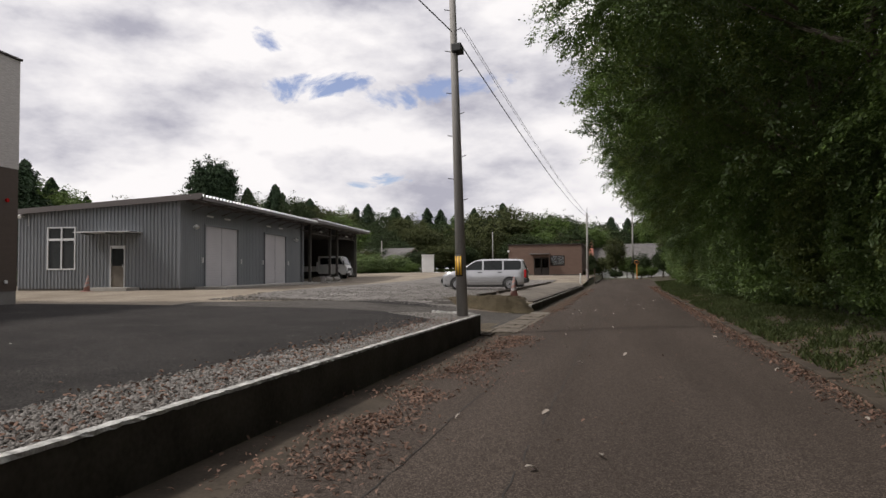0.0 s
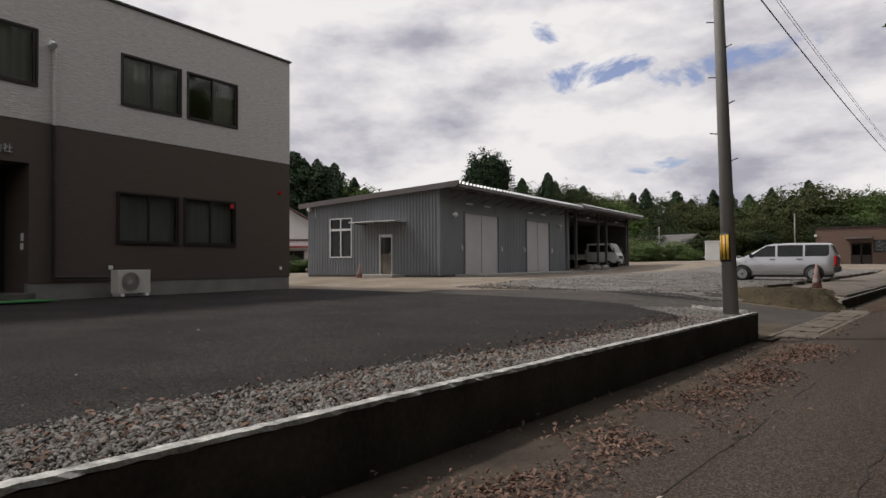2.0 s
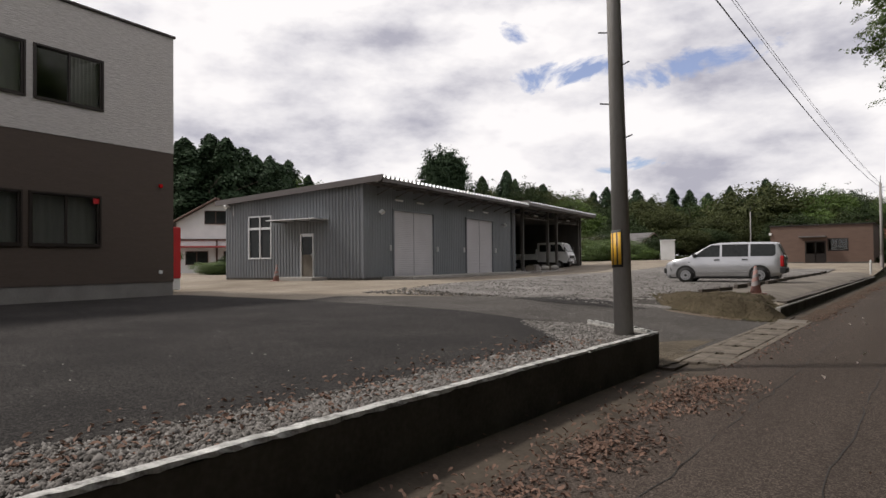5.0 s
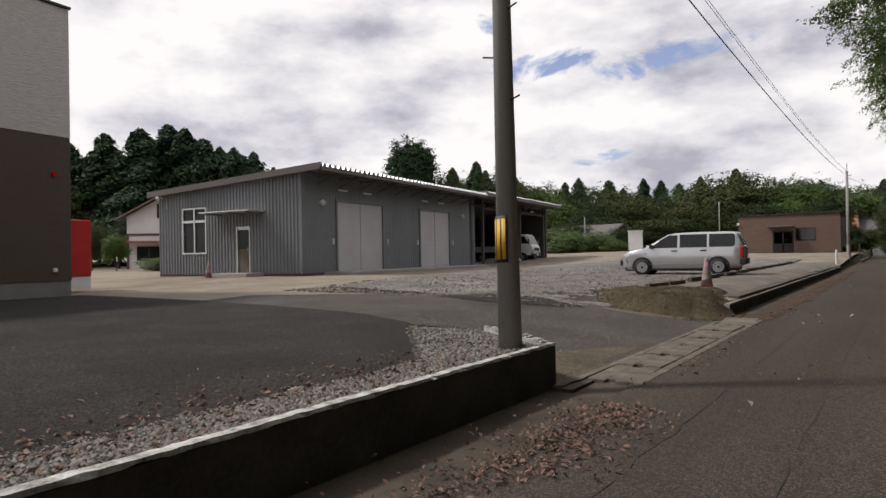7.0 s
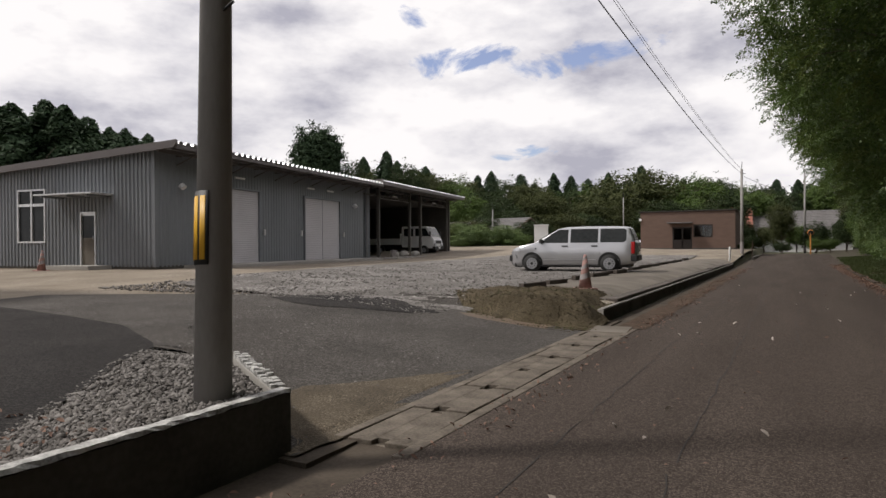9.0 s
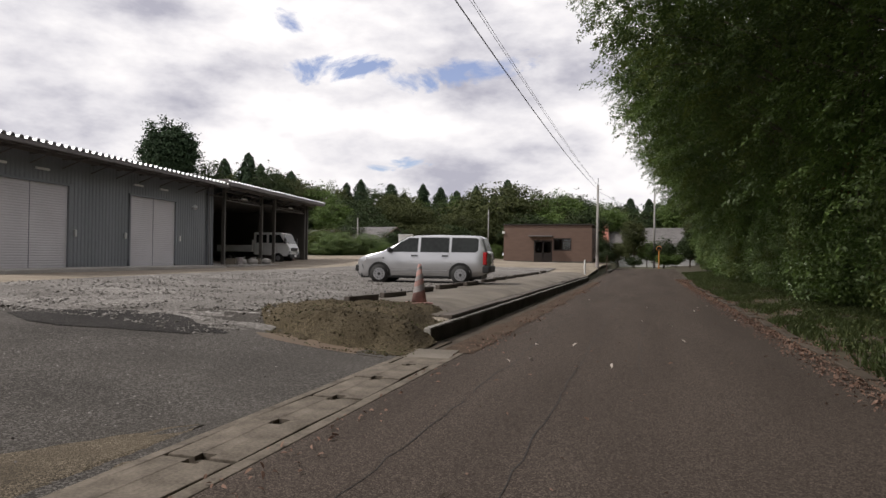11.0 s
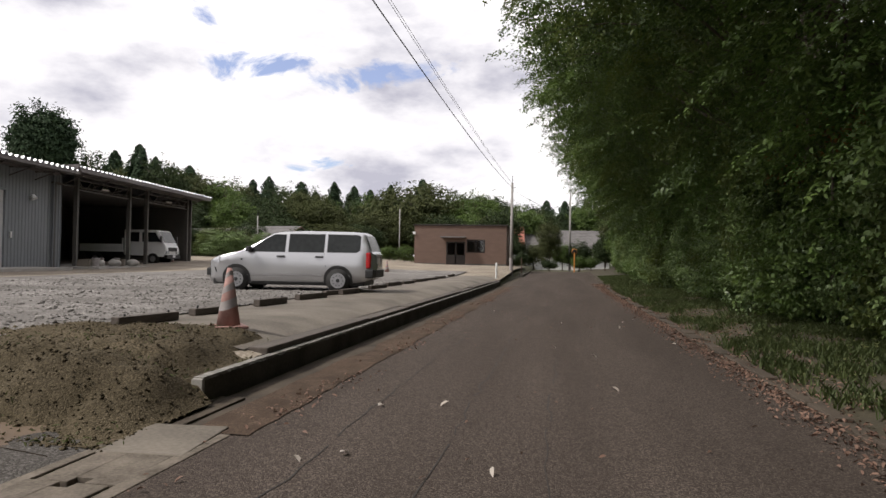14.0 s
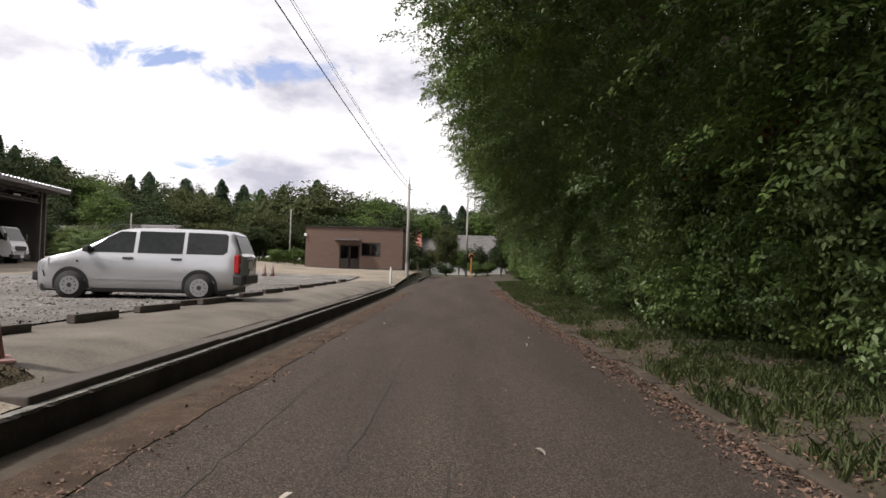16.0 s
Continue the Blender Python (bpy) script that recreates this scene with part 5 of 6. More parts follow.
def build_cone(m, label, h=0.70, first=[]):
    if first:
        c = copy_thing(first[0], m)
        c["label"] = label
        return c
    c = empty("traffic_cone", m, label, "cone", "traffic cones")
    part("base", boxes(((-0.19, -0.19, 0), (0.19, 0.19, 0.035), 0.012)), M["cone"], c)
    r = lambda t: 0.135 + (0.028 - 0.135) * t
    part("body", smooth(rods(((0, 0, 0.035), (0, 0, h), r(0), r(1), 24))), M["cone"], c)
    for lo, hi, turn in ((0.30, 0.46, 0.0), (0.58, 0.70, 0.6), (0.82, 0.90, 1.2)):
        bm, last = bmesh.new(), None
        for i in range(33):
            a = 2 * math.pi * i / 32
            tilt = 0.055 * math.cos(a + turn)
            cur = [bm.verts.new(((r(t) + 0.002) * math.cos(a), (r(t) + 0.002) * math.sin(a), 0.035 + (h - 0.035) * t)) for t in (lo + tilt, hi + tilt)]
            if last:
                bm.faces.new((last[0], cur[0], cur[1], last[1]))
            last = cur
        part("band", smooth(bm), M["cone_band"], c, "worn grey slanting band")
    first.append(c)
    return c


build_cone(pose(-3.32, 20.38, gz(-3.32, 20.38) - 0.012, 0, 0, 40), "faded red and grey traffic cone on the slab")
build_cone(pose(-9.3, 48.5, 0.43, 0, 0, 10), "faded red traffic cone on the far gravel")
build_cone(pose(-9.0, 48.9, 0.43, 0, 0, 30), "faded red traffic cone on the far gravel")
c = build_cone(W_POSE @ pose(-3.4, -1.5, 0.52, 4, 6, 20), "battered pink cone by the warehouse door")
build_cone(W_POSE @ pose(-0.3, 26.9, 0.66), "red cone beside the truck")
build_cone(pose(-2.95, 60.5, 0.3), "worn cone beside the far pole")

rr = random.Random(4)
stop_mesh = None
for k, (y, ln) in enumerate(((20.55, 0.95), (22.1, 0.92), (24.05, 1.0), (26.0, 1.15), (28.05, 1.7), (28.2, 1.1), (31.3, 1.3), (33.4, 1.3), (35.4, 1.4), (37.7, 1.5), (40.2, 1.6), (42.5, 1.5), (46.0, 1.2))):
    st = empty("wheel_stop", pose(-4.47 - 0.018 * max(0, y - 24) + (0.16 if k == 5 else 0) + rr.uniform(-0.03, 0.03), y, gz(-4.6, y) - 0.012, 0, 0, -6 + rr.uniform(-3, 3)), "dark weathered timber wheel stop on the slab", "wheel stop", "wheel stops along the slab")
    if stop_mesh is None:
        part("sleeper", boxes(((-0.06, -0.5, 0), (0.06, 0.5, 0.11), 0.014)), M["timber"], st)
        stop_mesh = st.children[0].data
    else:
        o = new("sleeper", stop_mesh)
        o.parent = st
        o.matrix_basis = Matrix.Diagonal((1, ln, rr.uniform(0.85, 1.1), 1))
    for s in (-0.38, 0.38):
        part("spike", rods(((0, s * ln, 0.1), (0.01, s * ln, 0.135), 0.012)), M["wire"], st)
post = empty("marker_post", pose(-2.62, 46.2, 0.34), "white plastic marker post at the wall's end", "post")
part("stem", rods(((0, 0, 0), (0, 0, 0.74), 0.05, 0.05, 14)), M["white_paint"], post)
part("cap", rods(((0, 0, 0.74), (0, 0, 0.79), 0.055, 0.03, 14)), M["white_paint"], post)
for i, (x, y, hh) in enumerate(((-2.3, 62.5, 1.3), (-3.1, 63.0, 1.2))):
    thing("stake", rods(((0, 0, -0.1), (0.03, 0.02, hh), 0.03)), M["wood"], "thin wooden stake at the road edge", "stake", m=pose(x, y, gz(x, y)))

# ---- brown single-storey building ----


def build_brown():
    z0, z1, y0, x0, x1 = 0.84, 4.02, 66.0, -11.25, -3.7
    b = empty("brown_building", pose(0, 0, 0), "flat-roofed brown single-storey building", "building")
    dr, wn = (-8.60, -7.02, 0.86, 2.72), (-6.92, -5.42, 1.86, 2.92)
    part("front_wall", holed(bmesh.new(), x0, x1, z0 - 0.3, z1, [dr, wn], lambda a, c, d, e: ((a, y0, d), (c, y0 + 0.15, e))), M["brown_wall"], b)
    part("side_wall", boxes(((x1 - 0.15, y0 + 0.15, z0 - 0.3), (x1, y0 + 7, z1))), M["brown_wall"], b)
    part("side_wall", boxes(((x0, y0 + 0.15, z0 - 0.3), (x0 + 0.15, y0 + 7, z1))), M["brown_wall"], b)
    part("back_wall", boxes(((x0 + 0.15, y0 + 6.85, z0 - 0.3), (x1 - 0.15, y0 + 7, z1))), M["brown_wall"], b)
    part("roof", boxes(((x0 - 0.1, y0 - 0.1, z1), (x1 + 0.1, y0 + 7.1, z1 + 0.1), 0.02)), M["bronze"], b)
    for xa, xb in ((x0, -8.7), (-6.95, x1)):
        part("base_strip", boxes(((xa, y0 - 0.02, z0 - 0.3), (xb, y0, z0 + 0.12))), M["steel_dark"], b)
    part("entrance_roof", boxes(((-8.95, y0 - 0.9, 3.03), (-6.95, y0, 3.13), 0.02)), M["tile_grey"], b, "small grey porch roof")
    d = empty("entrance_door", pose(0, 0, 0), "", "")
    d.parent = b
    part("door_frame", boxes(((-8.6, y0 + 0.02, 0.86), (-8.5, y0 + 0.12, 2.72)), ((-7.12, y0 + 0.02, 0.86), (-7.02, y0 + 0.12, 2.72)), ((-7.86, y0 + 0.02, 0.86), (-7.76, y0 + 0.12, 2.72)), ((-8.5, y0 + 0.02, 2.62), (-7.12, y0 + 0.12, 2.72)), ((-8.5, y0 + 0.02, 0.86), (-7.12, y0 + 0.12, 1.65))), M["bronze"], d)
    part("pane", boxes(((-8.5, y0 + 0.06, 1.65), (-7.12, y0 + 0.07, 2.62))), M["glass"], d)
    w = empty("window", pose(0, 0, 0), "", "")
    w.parent = b
    part("window_frame", boxes(((-6.92, y0 - 0.02, 1.86), (-6.85, y0 + 0.1, 2.92)), ((-5.49, y0 - 0.02, 1.86), (-5.42, y0 + 0.1, 2.92)), ((-6.2, y0 - 0.02, 1.93), (-6.13, y0 + 0.1, 2.85)), ((-6.85, y0 - 0.02, 1.86), (-5.49, y0 + 0.1, 1.93)), ((-6.85, y0 - 0.02, 2.85), (-5.49, y0 + 0.1, 2.92))), M["bronze"], w)
    part("pane", boxes(((-6.86, y0 + 0.04, 1.92), (-5.48, y0 + 0.05, 2.86))), M["glass"], w)
    part("wall_lamp", boxes(((x0 - 0.1, y0 - 0.15, 3.3), (x0 + 0.1, y0, 3.5), 0.03)), M["white_paint"], b, "white corner lamp")
    thing("concrete_stoop", boxes(((-9.2, y0 - 1.3, 0.55), (-6.6, y0 - 0.03, 0.85), 0.02)), M["concrete"], "concrete stoop before the brown building", "step")


build_brown()
bm = bmesh.new()
for k in range(14):
    box(bm, (-2.15, 59 + 0.85 * k, 0.0), (-1.95, 59 + 0.85 * k + 0.82, gz(0, 60) + 0.16), 0.015)
thing("far_kerb", bm, M["kerbwall"], "dark kerb stones curving by the far pole", "kerb", kind="structure")


# ---- houses in the distance ----
def build_house(m, w, d, eave, ridge, roof, wall, label, upper=False):
    """A gabled house; its gable looks along -y."""
    h = empty("house", m, label, "house", "distant houses")
    bm = bmesh.new()
    vs = [[bm.verts.new((x, y, z)) for x, z in ((-w / 2, -0.5), (w / 2, -0.5), (w / 2, eave), (0, ridge), (-w / 2, eave))] for y in (0, d)]
    bm.faces.new(vs[0]); bm.faces.new(vs[1][::-1])
    for i in range(5):
        j = (i + 1) % 5
        bm.faces.new((vs[0][j], vs[0][i], vs[1][i], vs[1][j]))
    bmesh.ops.recalc_face_normals(bm, faces=bm.faces)
    part("wall", bm, M[wall], h)
    for s in (-1, 1):
        bm = bmesh.new()
        n = 12
        k = (ridge - eave) / (w / 2)
        for i in range(n):
            a, b = i / n, (i + 1) / n
            xa, xb = s * (w / 2 + 0.8) * a, s * (w / 2 + 0.8) * b
            za, zb = ridge + 0.18 - k * abs(xa), ridge + 0.18 - k * abs(xb)
            lo, hi = min(xa, xb), max(xa, xb)
            bm.faces.new([bm.verts.new(p) for p in ((xa, -0.9, za), (xa, d + 0.9, za), (xb, d + 0.9, zb + 0.03), (xb, -0.9, zb + 0.03))])
            bm.faces.new([bm.verts.new(p) for p in ((xb, -0.9, zb + 0.03), (xb, d + 0.9, zb + 0.03), (xb, d + 0.9, zb if i < n - 1 else zb - 0.1), (xb, -0.9, zb if i < n - 1 else zb - 0.1))])
        bmesh.ops.remove_doubles(bm, verts=bm.verts, dist=0.001)
        part("roof", bm, M[roof], h)
        part("barge_board", rods(((0, -0.9, ridge + 0.08), (s * (w / 2 + 0.8), -0.9, ridge + 0.08 - k * (w / 2 + 0.8)), 0.09)), M["wood"], h)
    wz = [(1.0, 2.1)] + ([(4.6, 5.7)] if upper else [])
    for a, b in wz:
        for x in ((-w * 0.25, w * 0.22) if a < 3 else (-0.1,)):
            wi = part("window", boxes(((x - 0.9, -0.06, a), (x + 0.9, -0.01, b))), M["tint"], h, "dark window")
            part("frame", boxes(((x - 0.95, -0.08, a - 0.06), (x + 0.95, -0.02, a)), ((x - 0.95, -0.08, b), (x + 0.95, -0.02, b + 0.06)), ((x - 0.03, -0.08, a), (x + 0.03, -0.02, b)), ((x - 0.95, -0.08, a), (x - 0.9, -0.02, b)), ((x + 0.9, -0.08, a), (x + 0.95, -0.02, b))), M["wood"], wi)
    if upper:
        part("beam", boxes(((-w / 2, -0.12, 3.1), (w / 2, -0.02, 3.25)), ((-w / 2, -0.12, 0), (-w / 2 + 0.15, -0.02, 3.1)), ((w / 2 - 0.15, -0.12, 0), (w / 2, -0.02, 3.1)), ((-0.1, -0.12, 0), (0.05, -0.02, 3.1))), M["wood"], h, "dark timber framing")
        part("lean_to", boxes(((-w / 2, -1.6, 2.45), (w / 2, -0.1, 2.6), 0.03)), M["rust_red"], h, "rusty red lean-to roof")
    return h


build_house(pose(-50.9, 37.5, 0.3, 0, 0, 52), 6.8, 11, 4.7, 6.7, "tile_grey", "plaster", "white plaster farmhouse with a grey gabled roof", True)
build_house(pose(-28.6, 67.0, 0.7, 0, 0, 75), 4.6, 5, 1.7, 2.8, "tile_grey", "wood", "low dark shed with a grey roof among trees")
build_house(pose(-24.4, 72, 0.7, 0, 0, 80), 6, 5, 2.0, 3.3, "tile_grey", "plaster", "old house with a grey roof among trees")
build_house(pose(6.5, 101, 0.6, 0, 0, 92), 8, 11, 2.5, 4.6, "tile_grey", "plaster", "house with a grey tiled roof behind the bushes")
build_house(pose(-5, 99, 0.6, 0, 0, 95), 7, 9, 3.1, 5.2, "tile_red", "plaster", "house with a red tiled roof behind the bushes")
thing("white_cabinet", boxes(((-0.6, -0.5, 0), (0.6, 0.5, 1.75), 0.03), ((-0.66, -0.56, 1.75), (0.66, 0.56, 1.83), 0.01)), M["white_paint"], "white metal storage cabinet in the field", "cabinet", m=pose(-19.1, 62.5, gz(-19.1, 62.5) - 0.05, 0, 0, 20))
p = empty("traffic_mirror", pose(1.9, 76.5, 0.3), "orange traffic mirror post at the lane's end", "traffic mirror")
part("stem", rods(((0, 0, -0.1), (0, 0, 1.9), 0.06, 0.06, 12)), M["orange"], p)
part("mirror_back", smooth(rods(((0, 0.05, 1.95), (0, -0.03, 1.95), 0.24, 0.26, 24))), M["orange"], p)
part("mirror_face", rods(((0, -0.032, 1.95), (0, -0.05, 1.95), 0.22, 0.21, 24)), M["tint"], p)

# ---- clutter at the shed ----
rr = random.Random(9)
for k in range(9):
    x, y = 0.5 + rr.uniform(-0.2, 0.5), 16.6 + 0.42 * k + rr.uniform(-0.1, 0.1)
    if k % 3 == 0:
        thing("plastic_crate", boxes(((-0.25, -0.2, 0), (0.25, 0.2, 0.03)), ((-0.25, -0.2, 0), (-0.23, 0.2, 0.32)), ((0.23, -0.2, 0), (0.25, 0.2, 0.32)), ((-0.23, -0.2, 0), (0.23, -0.18, 0.32)), ((-0.23, 0.18, 0), (0.23, 0.2, 0.32))), M["pad"], "beige plastic crate outside the shed", "crate", "clutter at the shed", m=W_POSE @ pose(x, y, 0.66, 0, 0, rr.uniform(0, 90)))
    elif k % 3 == 1:
        bm = bmesh.new()
        rod(bm, (0, 0, 0), (0, 0, 0.36), 0.13, 0.17, 16)
        rod(bm, (0, 0, 0.36), (0, 0, 0.38), 0.18, 0.18, 16)
        thing("bucket", bm, M["cone_band"], "grey plastic bucket outside the shed", "bucket", "clutter at the shed", m=W_POSE @ pose(x, y, 0.66))
    else:
        bm = bmesh.new()
        bmesh.ops.create_icosphere(bm, subdivisions=3, radius=0.3)
        for q in bm.verts:
            q.co.z = max(-0.14, q.co.z * 0.6) + 0.14
            q.co += q.normal * 0.05 * noise.noise(q.co * 4 + Vector((k, 0, 0)))
        thing("sack", smooth(bm), M["concrete"], "pale filled sack outside the shed", "sack", "clutter at the shed", m=W_POSE @ pose(x, y, 0.66, 0, 0, 40 * k))
thing("cupboard", boxes(((-0.4, -0.5, 0), (0.4, 0.5, 1.1), 0.02)), M["shutter"], "pale steel cupboard inside the shed", "cabinet", m=W_POSE @ pose(-2.5, 17.6, 0.66))


# ---- plants ----
def leaf_mesh(name, pos, nrm, size, material, rng, fold=0.25, slim=0.45, along=None):
    """One mesh of folded, pointed leaves at the given places; nrm: the way each leaf faces."""
    n = len(pos)
    nrm = nrm / np.maximum(1e-6, np.linalg.norm(nrm, axis=1, keepdims=True))
    r = rng.normal(size=(n, 3))
    u = np.cross(nrm, r) if along is None else along + 0.5 * r - nrm * np.sum((along + 0.5 * r) * nrm, axis=1, keepdims=True)
    u /= np.maximum(1e-6, np.linalg.norm(u, axis=1, keepdims=True))
    v = np.cross(nrm, u)
    s = size * rng.uniform(0.65, 1.3, (n, 1))
    base, tip = pos - u * s * 0.5, pos + u * s * 0.5 - nrm * s * 0.14
    w1, w2, up = v * s * slim * 0.5, v * s * slim * 0.42, nrm * s * fold * 0.25
    a, b = pos - u * s * 0.2 + up, pos + u * s * 0.18 + up * 0.8
    co = np.stack([base, a - w1, b - w2, tip, b + w2, a + w1], axis=1).reshape(-1, 3)
    me = bpy.data.meshes.new(name)
    me.vertices.add(6 * n)
    me.vertices.foreach_set("co", co.astype(np.float32).ravel())
    me.loops.add(6 * n)
    me.loops.foreach_set("vertex_index", np.arange(6 * n, dtype=np.int32))
    me.polygons.add(n)
    me.polygons.foreach_set("loop_start", np.arange(0, 6 * n, 6, dtype=np.int32))
    me.update(calc_edges=True)
    me.materials.append(material)
    return me


def crown_points(blobs, n, rng, clump=0.5, per=14, shell=0.75):
    """Leaf places in tufts that fill the outer part of a set of ellipsoids (centre, radii)."""
    vol = np.array([b[1][0] * b[1][1] * b[1][2] for b in blobs]) ** 0.67
    pick = rng.choice(len(blobs), size=n // per, p=vol / vol.sum())
    cen = np.array([b[0] for b in blobs])[pick]
    rad = np.array([b[1] for b in blobs])[pick]
    d = rng.normal(size=(len(pick), 3))
    d /= np.linalg.norm(d, axis=1, keepdims=True)
    k = 1 - (1 - shell) * rng.power(1.0, (len(pick), 1)) * 1.0
    wob = 1 + 0.18 * np.sin(3.1 * d[:, :1] * rad[:, :1] + 5 * d[:, 1:2]) + 0.05 * rng.normal(size=(len(pick), 1))
    c = cen + d * rad * k * wob
    pos = np.repeat(c, per, axis=0) + rng.normal(size=(len(c) * per, 3)) * np.array([clump, clump, clump * 0.42]) * 0.6
    out = np.repeat(d, per, axis=0)
    nrm = out * 0.5 + np.array([0, 0, 0.8]) + rng.normal(size=pos.shape) * 0.55
    return pos, nrm


def fan_points(blobs, fans, per, rng, reach=0.8):
    """Leaf places on flat, drooping sprays that stand out from a set of ellipsoids, with gaps between; also the way each leaf points."""
    area = np.array([b[1][0] * b[1][1] * b[1][2] for b in blobs]) ** 0.67
    pick = rng.choice(len(blobs), size=fans, p=area / area.sum())
    cen, rad = np.array([b[0] for b in blobs])[pick], np.array([b[1] for b in blobs])[pick]
    d = rng.normal(size=(fans, 3))
    d /= np.linalg.norm(d, axis=1, keepdims=True)
    c = cen + d * rad * rng.uniform(0.72, 1.06, (fans, 1))
    a = d * np.array([1, 1, 0.45]) + np.array([0, 0, -0.12]) + rng.normal(size=(fans, 3)) * 0.25
    a /= np.linalg.norm(a, axis=1, keepdims=True)
    s = np.cross(a, np.array([0, 0, 1.0])) + 1e-4
    s /= np.linalg.norm(s, axis=1, keepdims=True)
    size = np.repeat(reach * rng.uniform(0.6, 1.35, (fans, 1)), per, axis=0)
    c, a, s = np.repeat(c, per, axis=0), np.repeat(a, per, axis=0), np.repeat(s, per, axis=0)
    n = len(c)
    t = rng.uniform(0, 1, (n, 1))
    w = rng.normal(size=(n, 1)) * 0.30 * (1.15 - t)
    pos = c + a * size * (t - 0.6) + s * w * size
    pos[:, 2:3] -= size * (0.30 * t * t + 0.5 * w * w)
    pos += rng.normal(size=(n, 3)) * np.array([0.03, 0.03, 0.055])
    nrm = np.array([0, 0, 1.0]) + a * (0.25 + 0.5 * t) + rng.normal(size=(n, 3)) * 0.32
    return pos, nrm, a + s * np.sign(w) * 0.9


def trunk_mesh(h, r, rng, limbs=6, lean=(0, 0), top=0.85, off=0.0, spread=1.0):
    bm = bmesh.new()
    p = Vector((off, 0, -0.3))
    n = 7
    pts = [p]
    for i in range(1, n + 1):
        t = i / n
        pts.append(Vector((off + lean[0] * t + 0.06 * h * 0.3 * rng.normal(), lean[1] * t + 0.06 * h * 0.3 * rng.normal(), h * top * t)))
    for i in range(n):
        rod(bm, pts[i], pts[i + 1], r * (1 - 0.8 * i / n), r * (1 - 0.8 * (i + 1) / n), 10)
    for k in range(limbs):
        a = pts[2 + k % (n - 2)]
        az = 2.4 * k + rng.normal() * 0.3
        l = h * rng.uniform(0.2, 0.36) * spread
        b = a + Vector((math.cos(az) * l, math.sin(az) * l, l * 0.6))
        rod(bm, a, b, r * 0.35, r * 0.14, 7)
        e = b + Vector((math.cos(az + 0.5) * l * 0.6, math.sin(az + 0.5) * l * 0.6, l * 0.35))
        rod(bm, b, e, r * 0.14, r * 0.05, 6)
    me = bpy.data.meshes.new("trunk")
    smooth(bm).to_mesh(me)
    bm.free()
    me.materials.append(M["bark"])
    return me


def tree(name, meshes, m, label, category="tree", group="", names=("trunk", "crown")):
    t = empty(name, m, label, category, group)
    for k, (me, nm) in enumerate(zip(meshes, names)):
        o = new(nm, me)
        o.parent = t
    return t


rng = np.random.default_rng(11)

# tall roadside trees: crowns reaching out over the lane (towards -x)
BIG = []
for k in range(4):
    blobs = [((0, 0, 9.5), (3.6, 3.6, 3.4)), ((-3.2, 0.8, 8.3), (2.5, 2.4, 2.0)), ((-1.9, -1.4, 6.2), (2.4, 2.4, 1.9)), ((0.4, 1.6, 5.2), (2.5, 2.4, 2.2)), ((0.2, -1.0, 12.0), (2.8, 2.6, 2.4)), ((-4.3, -0.6, 9.6), (2.0, 2.0, 1.5)), ((2.0, 0.5, 3.2), (2.0, 2.4, 1.6)), ((0.9, 0.8, 3.9), (1.6, 2.2, 1.4)), ((-2.6, 0.4, 11.2), (2.2, 2.2, 1.6))]
    blobs = [(tuple(np.array(c) + rng.normal(size=3) * 0.4), tuple(np.array(r) * rng.uniform(0.85, 1.12))) for c, r in blobs]
    p, n, a = fan_points(blobs, 560, 100, rng, 0.95)
    q, o = crown_points([(c, tuple(0.8 * x for x in r)) for c, r in blobs], 9000, rng, 0.5, 30, 0.5)
    p, n, a = np.concatenate([p, q]), np.concatenate([n, o]), np.concatenate([a, rng.normal(size=q.shape)])
    BIG.append((trunk_mesh(11, 0.20, rng, 8, (-3.0, 0), off=3.0), leaf_mesh("crown", p, n, 0.092, M[("leaf_mid", "leaf_dark", "leaf_warm", "leaf_mid")[k]], rng, along=a)))
rt = random.Random(21)
y = -20.0
k = 0
while y < 84:
    reach = float(np.interp(y, [-20, 5, 12, 28, 36, 60, 84], [0.0, 0.0, -1.5, -1.4, -0.5, 0.1, 2.4]))
    tree("roadside_tree", BIG[k % 4], pose(5.9 + reach + rt.uniform(-0.8, 0.6), y, gz(6.5, y) - 0.1, 0, 0, rt.uniform(-22, 22)) @ Matrix.Diagonal((1, 1, rt.uniform(0.92, 1.08), 1)), "tall dense broadleaf tree leaning over the lane", group="roadside trees")
    y += rt.uniform(3.0, 3.9)
    k += 1
# a second rank behind
y = -18.0
while y < 90:
    tree("roadside_tree", BIG[k % 4], pose(10.8 + rt.uniform(-0.8, 0.8), y, gz(10, y) - 0.2, 0, 0, rt.uniform(0, 360)) @ Matrix.Diagonal((1.15, 1.15, rt.uniform(1.05, 1.25), 1)), "tall dense broadleaf tree deep in the grove", group="roadside trees")
    y += 4.6
    k += 1

# shrubs of the hedge bank
SHRUB = []
for k in range(4):
    blobs = [((0, 0, 1.0), (1.15, 1.3, 1.0)), ((-0.2, 0.7, 1.7), (0.85, 0.9, 0.8)), ((0.1, -0.7, 1.6), (0.9, 0.9, 0.9)), ((-0.3, 0.1, 0.55), (1.1, 1.4, 0.55))]
    blobs = [(tuple(np.array(c) + rng.normal(size=3) * 0.12), r) for c, r in blobs]
    p, n = crown_points(blobs, 18000, rng, 0.19, 36, 0.7)
    SHRUB.append((trunk_mesh(1.6, 0.05, rng, 6), leaf_mesh("foliage", p, n, 0.074, M[("leaf_shrub", "leaf_mid", "leaf_shrub", "leaf_warm")[k]], rng, 0.3, 0.5)))
y = -14.0
k = 0
